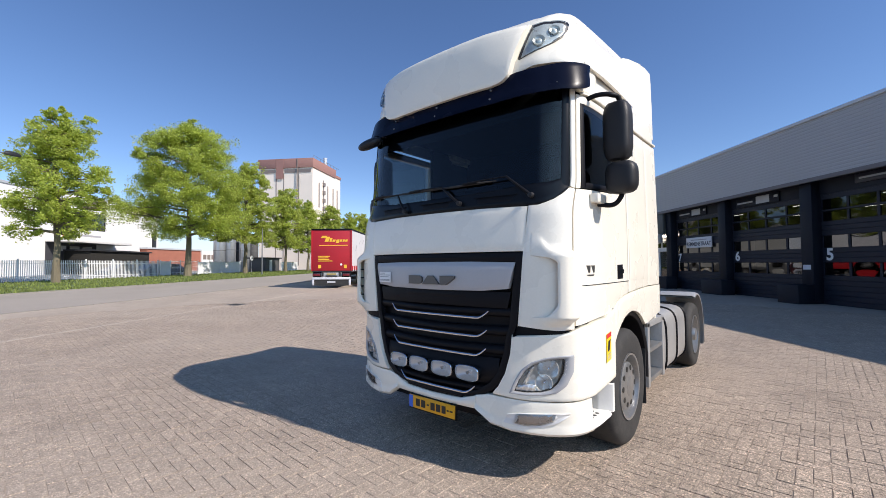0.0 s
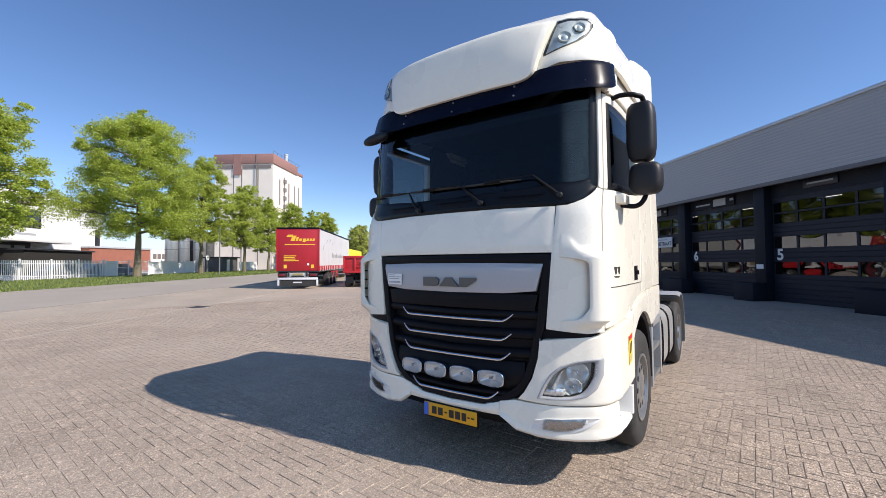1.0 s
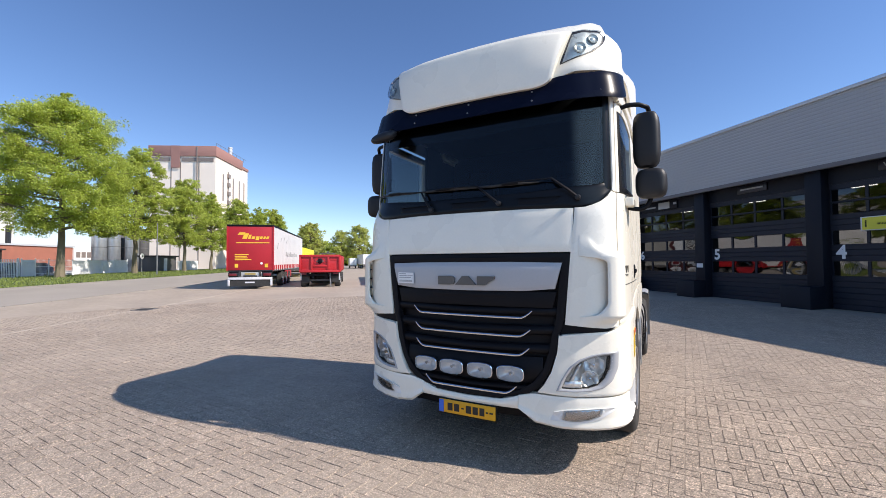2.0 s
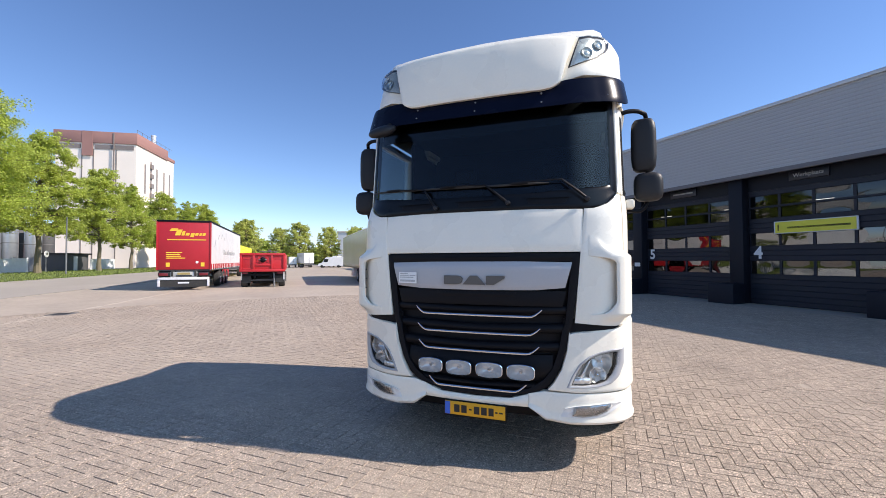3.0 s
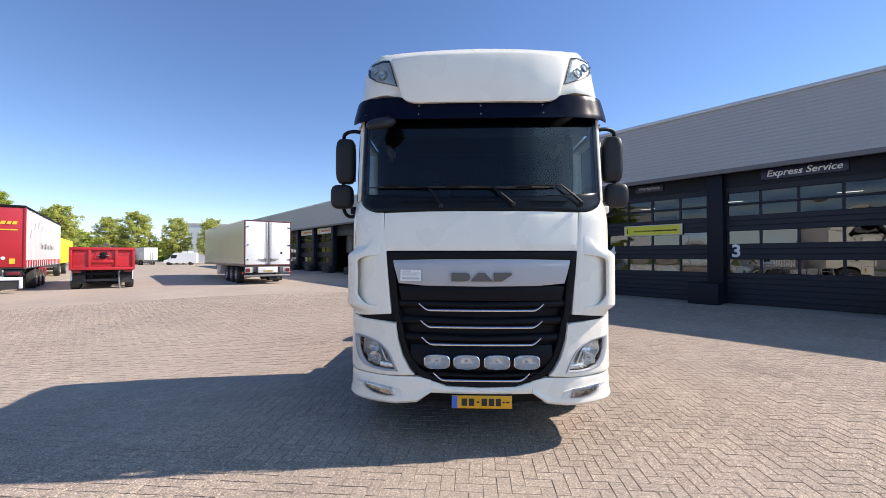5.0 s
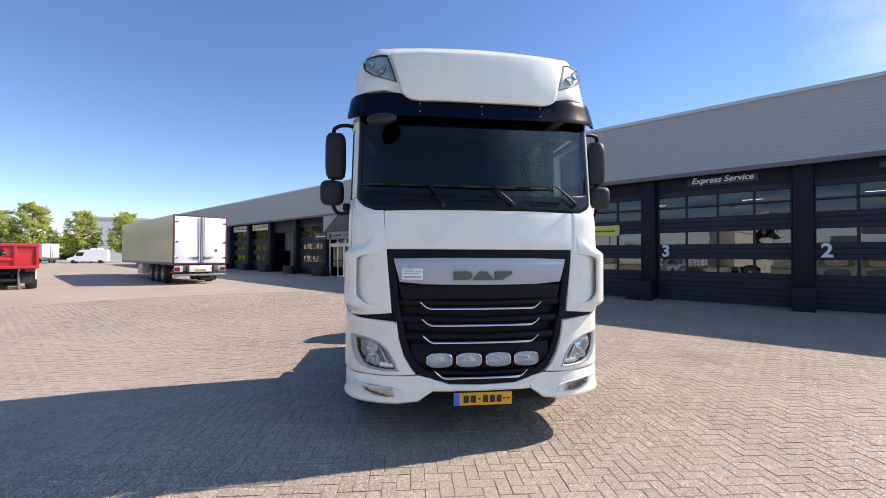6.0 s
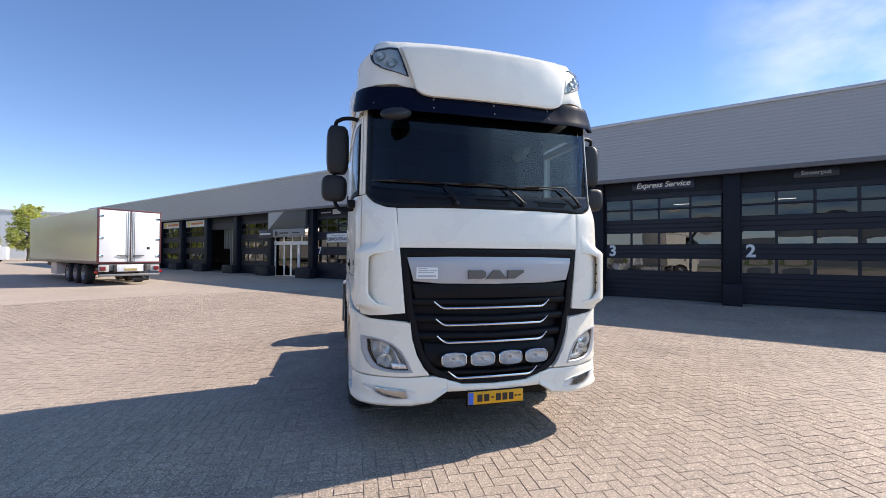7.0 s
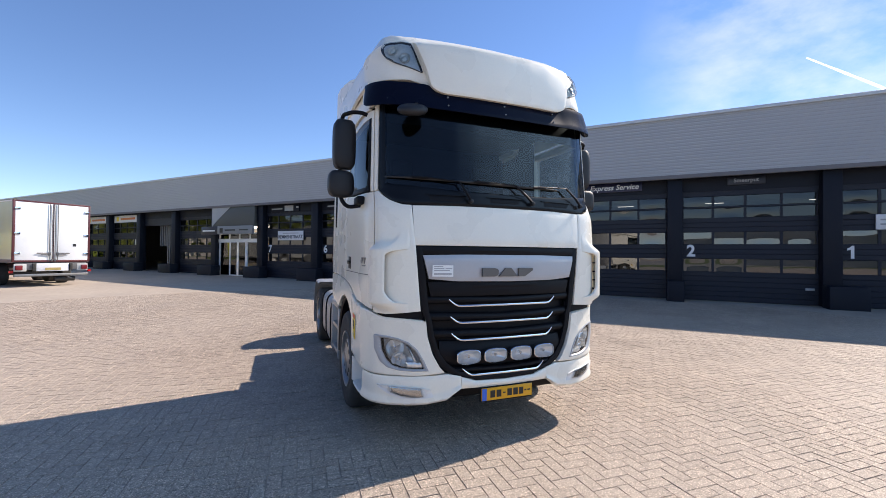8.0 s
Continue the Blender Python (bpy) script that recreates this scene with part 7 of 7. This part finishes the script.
def wheel(x, y, sg, rear=False, parent=lorry, big=True, r=.505):
    w = part("wheel", lathe(bmesh.new(), [(.29, -.31), (.29, -.02), (.31, .0), (r * .82, .012), (r * .93, .0), (r * .985, -.03), (r, -.06), (r, -.25), (r * .98, -.29), (r * .9, -.315), (.31, -.31)], Matrix(), 48), rubber, parent, "black tyre on a pale steel rim")
    w.matrix_local = pose(x, y, r - .005, 0, 0, 0 if sg > 0 else 180)
    prof = [(.0, .0), (.1, .0), (.125, -.004), (.2, -.012), (.217, -.026), (.224, -.1), (.258, -.1), (.282, .004), (.30, .008), (.302, -.02)]
    if rear:
        prof = [(.0, -.10), (.12, -.10), (.13, -.2), (.2, -.22), (.24, -.2), (.275, -.08), (.29, .004), (.30, .008), (.302, -.02)]
    part("rim", lathe(bmesh.new(), prof, Matrix(), 40, cap=False), alloy, w, "pale steel rim with round holes")
    part("hub", lathe(bmesh.new(), [(.0, .008), (.085, .006), (.095, .0), (.097, -.02)] if not rear else [(0, .02), (.09, .015), (.105, -.03), (.11, -.1)], Matrix(), 24), alloy if big else steel, w)
    for i in range(10):
        a = 2 * math.pi * i / 10
        part("rim_hole", lathe(bmesh.new(), [(.0, .002), (.026, .001), (.026, -.012)], pose(-.007 if not rear else -.19, .166 * math.cos(a), .166 * math.sin(a)), 12), ink_black, w)
        if not rear:
            continue
        part("wheel_nut", lathe(bmesh.new(), [(.0, .026), (.012, .024), (.014, -.01)], pose(-.2, .118 * math.cos(a + .3), .118 * math.sin(a + .3)), 6), chrome, w)
    return w


for sg in (-1, 1):
    wheel(sg * 1.228, 1.345, sg, r=.525)
    wheel(sg * 1.2, 5.0, sg, rear=True)
    wheel(sg * .86, 5.0, sg, rear=True)
    # entry step below the bumper's end
    bm = bmesh.new()
    rows = []
    for i in range(13):
        y = .335 + .49 * i / 12
        edge = 1.21 + .035 * math.sin(min(1, i / 5) * 1.57) - .03 * max(0, (i - 10) / 2) ** 2
        rows.append([bm.verts.new((sg * x, y, z)) for x, z in ((.9, .442), (edge - .03, .442), (edge, .436), (edge + .006, .424), (edge - .012, .404), (edge - .06, .396), (.9, .396))])
    for a, b in zip(rows, rows[1:]):
        for i in range(6):
            bm.faces.new((a[i], a[i + 1], b[i + 1], b[i]))
    for r in (rows[0], rows[-1]):
        bm.faces.new(r)
    bmesh.ops.recalc_face_normals(bm, faces=bm.faces)
    st = part("entry_step", bm, plastic_white, lorry, "white perforated entry step")
    bm = bmesh.new()
    wall = [Vector((x, y, 0)) for x, y in ((.85, .822), (1.0, .803), (1.12, .778), (1.132, .777), (1.145, .781), (1.19, .797), (1.23, .812), (1.243, .82), (1.245, .835))]
    rows = []
    for x, y, *_ in [(p[0], p[1]) for p in wall]:
        rows.append([bm.verts.new((sg * x, y - o, z)) for o, z in ((.0, .43), (-.002, .50), (.0, .655), (-.012, .665), (-.02, .66), (-.02, .43))])
    for a, b in zip(rows, rows[1:]):
        for i in range(5):
            bm.faces.new((a[i], a[i + 1], b[i + 1], b[i]))
    bmesh.ops.recalc_face_normals(bm, faces=bm.faces)
    part("riser", bm, plastic_white, st, "", 30)
    for i in range(3):
        for j in range(5):
            part("grip_hole", lathe(bmesh.new(), [(.0, .002), (.016, .001), (.018, -.003)], pose(sg * (1.06 + .05 * i), .44 + .06 * j + .02 * (i % 2), .4425, 0, -90), 10), ink_black, st)
    part("bracket", boxes((min(sg * .9, sg * 1.14), max(sg * .9, sg * 1.14), .80, .84, .62, .72), bevel=.006), chassis_grey, st)
    part("mudflap", boxes((min(sg * .85, sg * 1.2), max(sg * .85, sg * 1.2), 2.0, 2.015, .18, 1.0)), rubber, lorry, "black rubber mudflap")
    # tank and step unit between the axles
    bm = bmesh.new()
    prof = []
    for i in range(28):
        a = 2 * math.pi * i / 28
        prof.append((.34 * math.copysign(abs(math.cos(a)) ** .45, math.cos(a)), .385 * math.copysign(abs(math.sin(a)) ** .45, math.sin(a))))
    rows = []
    for y, s in ((2.82, .9), (2.84, .985), (2.87, 1), (4.21, 1), (4.24, .985), (4.26, .9)):
        rows.append([bm.verts.new((sg * .87 + a * s, y, .66 + b * s)) for a, b in prof])
    for a, b in zip(rows, rows[1:]):
        for i in range(28):
            bm.faces.new((a[i], b[i], b[(i + 1) % 28], a[(i + 1) % 28]))
    bm.faces.new(rows[0])
    bm.faces.new(rows[-1][::-1])
    bmesh.ops.recalc_face_normals(bm, faces=bm.faces)
    tank = part("fuel_tank", bm, tank_grey, lorry, "silvery fuel tank with dark straps")
    for y in (2.92, 3.53, 4.14):
        part("strap", tube(bmesh.new(), [(sg * .87 + a * 1.02, y, .66 + b * 1.02) for a, b in prof] + [(sg * .87 + prof[0][0] * 1.02, y, .66 + prof[0][1] * 1.02)], .014, 6), plastic_black, tank)
    su = part("step_unit", boxes((min(sg * .75, sg * 1.22), max(sg * .75, sg * 1.22), 2.06, 2.14, .33, 1.02), (min(sg * .75, sg * 1.22), max(sg * .75, sg * 1.22), 2.71, 2.79, .33, 1.02), (min(sg * .75, sg * 1.22), max(sg * .75, sg * 1.22), 2.06, 2.79, .96, 1.03), bevel=.012), tank_grey, lorry, "grey catwalk step unit")
    # dark sheet added to give the hollow behind the treads its shade
    part("hollow_shade", boxes((min(sg * .78, sg * .8), max(sg * .78, sg * .8), 2.14, 2.71, .34, .96)), plastic_dark, su)
    for z in (.36, .68):
        part("tread", boxes((min(sg * .8, sg * 1.21), max(sg * .8, sg * 1.21), 2.14, 2.71, z, z + .05), bevel=.008), alloy, su)
    # rear mudguards
    bm = bmesh.new()
    rows = []
    for i in range(21):
        a = radians(112 - 135 * i / 20)
        rows.append([bm.verts.new((sg * x, 5.0 + rr * math.cos(a), .52 + rr * math.sin(a) * 1.06)) for x, rr in ((.72, .62), (1.2, .62), (1.245, .60), (1.245, .575), (1.2, .59), (.72, .59))])
    for a, b in zip(rows, rows[1:]):
        for i in range(6):
            bm.faces.new((a[i], a[(i + 1) % 6], b[(i + 1) % 6], b[i]))
    bmesh.ops.recalc_face_normals(bm, faces=bm.faces)
    part("rear_mudguard", bm, tank_grey, lorry, "pale plastic mudguard over the rear wheels")
    part("mudflap", boxes((min(sg * .72, sg * 1.24), max(sg * .72, sg * 1.24), 5.64, 5.655, .28, .75)), rubber, lorry, "black rubber mudflap")
    part("chassis_rail", boxes((min(sg * .36, sg * .44), max(sg * .36, sg * .44), .4, 5.9, .68, .96), bevel=.01), chassis_grey, lorry)
    part("tail_lamp", boxes((sg * .9 - .18, sg * .9 + .18, 5.88, 5.93, .72, .86), bevel=.01), sticker_red, lorry)
part("axle", lathe(bmesh.new(), [(.07, -1.0), (.07, -.2), (.2, -.1), (.2, .1), (.07, .2), (.07, 1.0)], pose(0, 5.0, .5), 16), chassis_grey, lorry)
part("axle", lathe(bmesh.new(), [(.06, -1.0), (.06, 1.0)], pose(0, 1.345, .45), 14), chassis_grey, lorry)
part("undertray", boxes((-.84, .84, .3, 2.3, .33, .38), bevel=.01), plastic_black, lorry, "dark tray under the engine")
part("engine", boxes((-.45, .45, .5, 2.3, .45, 1.4), bevel=.05), chassis_grey, lorry, "dark engine block under the cab")
part("catwalk", boxes((-.7, .7, 2.65, 4.1, .98, 1.02), bevel=.005), steel, lorry, "ribbed steel deck behind the cab")
part("fifth_wheel", lathe(bmesh.new(), [(0, .05), (.42, .05), (.46, .03), (.46, -.04)], pose(0, 5.1, 1.1, 0, -90), 36), steel, lorry, "greasy steel coupling plate")

# door handles, badges, warning stickers, side indicator
for mir in (False, True):
    sg = -1 if mir else 1
    h = part("door_handle", panel_bm([(1.705, 1.52), (1.85, 1.523)], [(1.705, 1.645), (1.85, 1.648)], nu=4, nv=4, d=.008, th=.008, mirror=mir), plastic_black, lorry, "black door handle")
    part("grip", panel_bm([(1.718, 1.568), (1.838, 1.57)], [(1.718, 1.604), (1.838, 1.606)], nu=4, nv=2, d=.022, th=.012, mirror=mir), gloss_black, h)
    for q0, q1, z0, z1 in ((1.268, 1.306, 1.59, 1.645), (1.316, 1.352, 1.59, 1.645), (1.268, 1.342, 1.565, 1.576)):
        part("badge_block", panel_bm([(q0 + .02, z0), (q1 - .005, z0)], [(q0, z1), (q1, z1)], nu=2, nv=2, d=.006, th=.004, mirror=mir, edge=.002), badge_grey, lorry)
    stk = part("warning_sticker", panel_bm([(1.45, .865), (1.545, .885)], [(1.45, 1.09), (1.545, 1.105)], nu=6, nv=6, d=0.0120, th=.003, bump=True, mirror=mir, edge=0), sticker_yellow, lorry, "yellow warning sticker with a red head")
    part("sticker_head", panel_bm([(1.45, 1.055), (1.545, 1.069)], [(1.45, 1.09), (1.545, 1.105)], nu=4, nv=2, d=0.0140, th=.001, bump=True, mirror=mir, edge=0), sticker_red, stk)
    part("pictogram", panel_bm([(1.465, .95), (1.505, .96)], [(1.485, 1.035), (1.53, 1.045)], nu=3, nv=2, d=0.0140, th=.001, bump=True, mirror=mir, edge=0), ink_black, stk)
    for z in (.888, .903, .922):
        part("text_bar", panel_bm([(1.465, z), (1.53, z + .012)], [(1.465, z + .007), (1.53, z + .019)], nu=3, nv=2, d=0.0140, th=.001, bump=True, mirror=mir, edge=0), ink_grey, stk)
    part("side_marker", panel_bm([(1.315, 1.165), (1.37, 1.165)], [(1.315, 1.182), (1.37, 1.182)], nu=4, nv=1, d=.02, th=.01, mirror=mir), amber, lorry)

# ---- pavers in herringbone, the nearest ones as pieces of their own ----
def herringbone_cells(x0, x1, y0, y1):
    W = 0.105
    for j in range(int(y0 / W), int(y1 / W)):
        for i in range(int(x0 / W), int(x1 / W)):
            k = (i - j) % 4
            if k == 0:
                yield i * W + W, j * W + W / 2, True
            elif k == 3:
                yield i * W + W / 2, j * W + W, False



def paver_material(name, node, out):
    """Weathered concrete with pale and dark grains of its aggregate."""
    m = material(name, (0.345, 0.278, 0.222), 0.68, spec=0.27, vary=0.22, scale=0.9, fine=22, bump=0.25, dirt=0.3, dirt_color=(0.165, 0.14, 0.115))
    n = m.node_tree.nodes
    p = n["Principled BSDF"]
    src = p.inputs["Base Color"].links[0].from_socket
    tc = n.new("ShaderNodeNewGeometry")
    grain = n.new("ShaderNodeTexVoronoi")
    grain.inputs["Scale"].default_value = 125
    link(m, tc.outputs["Position"], grain.inputs["Vector"])
    sep = n.new("ShaderNodeSeparateColor")
    link(m, grain.outputs["Color"], sep.inputs[0])
    ramp = n.new("ShaderNodeValToRGB")
    e = ramp.color_ramp.elements
    e[0].position, e[0].color = 0.0, (0.3, 0.3, 0.3, 1)
    e[1].position, e[1].color = 1.0, (2.3, 2.2, 2.1, 1)
    for pos, v in ((0.2, 0.7), (0.5, 0.98), (0.82, 1.2)):
        k = e.new(pos)
        k.color = (v, v, v, 1)
    link(m, sep.outputs[0], ramp.inputs[0])
    mul = n.new("ShaderNodeMix")
    mul.data_type, mul.blend_type = "RGBA", "MULTIPLY"
    mul.inputs[0].default_value = 1.0
    link(m, src, mul.inputs[6])
    link(m, ramp.outputs[0], mul.inputs[7])
    o = n.new(node)
    rng = n.new("ShaderNodeMapRange")
    rng.inputs[3].default_value, rng.inputs[4].default_value = 0.91, 1.09
    link(m, o.outputs[out], rng.inputs[0])
    hue = n.new("ShaderNodeHueSaturation")
    link(m, rng.outputs[0], hue.inputs["Value"])
    link(m, mul.outputs[2], hue.inputs["Color"])
    dust, dr, dm = n.new("ShaderNodeTexNoise"), n.new("ShaderNodeMapRange"), n.new("ShaderNodeMix")
    dust.inputs["Scale"].default_value, dust.inputs["Detail"].default_value, dust.inputs["Roughness"].default_value = 0.16, 7, 0.62
    link(m, tc.outputs["Position"], dust.inputs["Vector"])
    dr.inputs[1].default_value, dr.inputs[2].default_value, dr.inputs[4].default_value = 0.42, 0.68, 0.6
    link(m, dust.outputs["Fac"], dr.inputs[0])
    dm.data_type = "RGBA"
    dm.inputs[7].default_value = (0.43, 0.357, 0.292, 1)
    link(m, dr.outputs[0], dm.inputs[0])
    link(m, hue.outputs[0], dm.inputs[6])
    link(m, dm.outputs[2], p.inputs["Base Color"])
    b = n.new("ShaderNodeBump")
    b.inputs["Strength"].default_value, b.inputs["Distance"].default_value = 0.9, 0.006
    link(m, sep.outputs[1], b.inputs["Height"])
    link(m, b.outputs[0], p.inputs["Normal"])
    return m


paver_mat = paver_material("concrete_paver", "ShaderNodeNewGeometry", "Random Per Island")
paver_single = paver_material("concrete_paver_single", "ShaderNodeObjectInfo", "Random")
PAVE = pose(0, 0, 0, 0, 0, -2.5)
L2, W2, CH = 0.1032, 0.0507, 0.0028
rp = random.Random(12)
pavement = thing("pavement", pose(0, 0, 0), "worn reddish grey concrete block paving laid in herringbone", "pavement", kind="structure")
shapes = []
for lengthwise in (True, False):
    for v in range(3):
        bm = bmesh.new()
        a, b = (L2, W2) if lengthwise else (W2, L2)
        t = [rp.uniform(-0.0012, 0.0012) for _ in range(4)]
        lo = [bm.verts.new((x * a, y * b, -0.02)) for x, y in ((-1, -1), (1, -1), (1, 1), (-1, 1))]
        mi = [bm.verts.new((x * a, y * b, -0.004 + h)) for (x, y), h in zip(((-1, -1), (1, -1), (1, 1), (-1, 1)), t)]
        hi = [bm.verts.new((x * (a - CH), y * (b - CH), h)) for (x, y), h in zip(((-1, -1), (1, -1), (1, 1), (-1, 1)), t)]
        for p, q in ((lo, mi), (mi, hi)):
            for i in range(4):
                bm.faces.new((p[i], p[(i + 1) % 4], q[(i + 1) % 4], q[i]))
        bm.faces.new(hi)
        me = bpy.data.meshes.new("paver")
        bm.normal_update()
        bm.to_mesh(me)
        bm.free()
        me.materials.append(paver_single)
        shapes.append(me)
vs, fs, count = [], [], 0
for x, y, lengthwise in herringbone_cells(-17, 13, -7, 17):
    p = PAVE @ Vector((x, y, 0))
    if p.x * 0.7485 + p.y * 0.6631 > 13.3 or p.x * -0.848 + p.y * -0.53 > 15.7 or math.hypot(p.x + 1, p.y - 1) > 15:
        continue
    z = height(p.x, p.y) + rp.gauss(0, 0.0011)
    if count < 300 and -0.7 < p.x < 2.1 and -1.75 < p.y < 0.75 and math.hypot(p.x - 0.7, p.y + 0.75) < 1.46:
        o = bpy.data.objects.new("paver", shapes[(0 if lengthwise else 3) + rp.randrange(3)])
        scene.collection.objects.link(o)
        o.parent = pavement
        o.matrix_local = Matrix.Translation((p.x, p.y, z)) @ pose(0, 0, 0, 0, 0, -2.5 + rp.gauss(0, 0.25))
        count += 1
        continue
    a, b = (L2, W2) if lengthwise else (W2, L2)
    an = radians(-2.5 + rp.gauss(0, 0.25))
    c, s = math.cos(an), math.sin(an)
    t = [rp.uniform(-0.0012, 0.0012) for _ in range(4)]
    j = len(vs)
    sunk = -0.015 if math.hypot(p.x - 0.5, p.y + 1) < 5.5 else -0.0055
    for sx, sy, dz in ((a, b, sunk), (a - CH, b - CH, 0.0)):
        for (ux, uy), h in zip(((-1, -1), (1, -1), (1, 1), (-1, 1)), t):
            lx, ly = ux * sx, uy * sy
            vs.append((p.x + lx * c - ly * s, p.y + lx * s + ly * c, z + dz + h))
    for i in range(4):
        fs.append((j + i, j + (i + 1) % 4, j + 4 + (i + 1) % 4, j + 4 + i))
    fs.append((j + 4, j + 5, j + 6, j + 7))
me = bpy.data.meshes.new("pavers")
me.from_pydata(vs, [], fs)
me.materials.append(paver_mat)
o = new("pavers", me)
o.parent = pavement
tagged(o, kind="stuff")
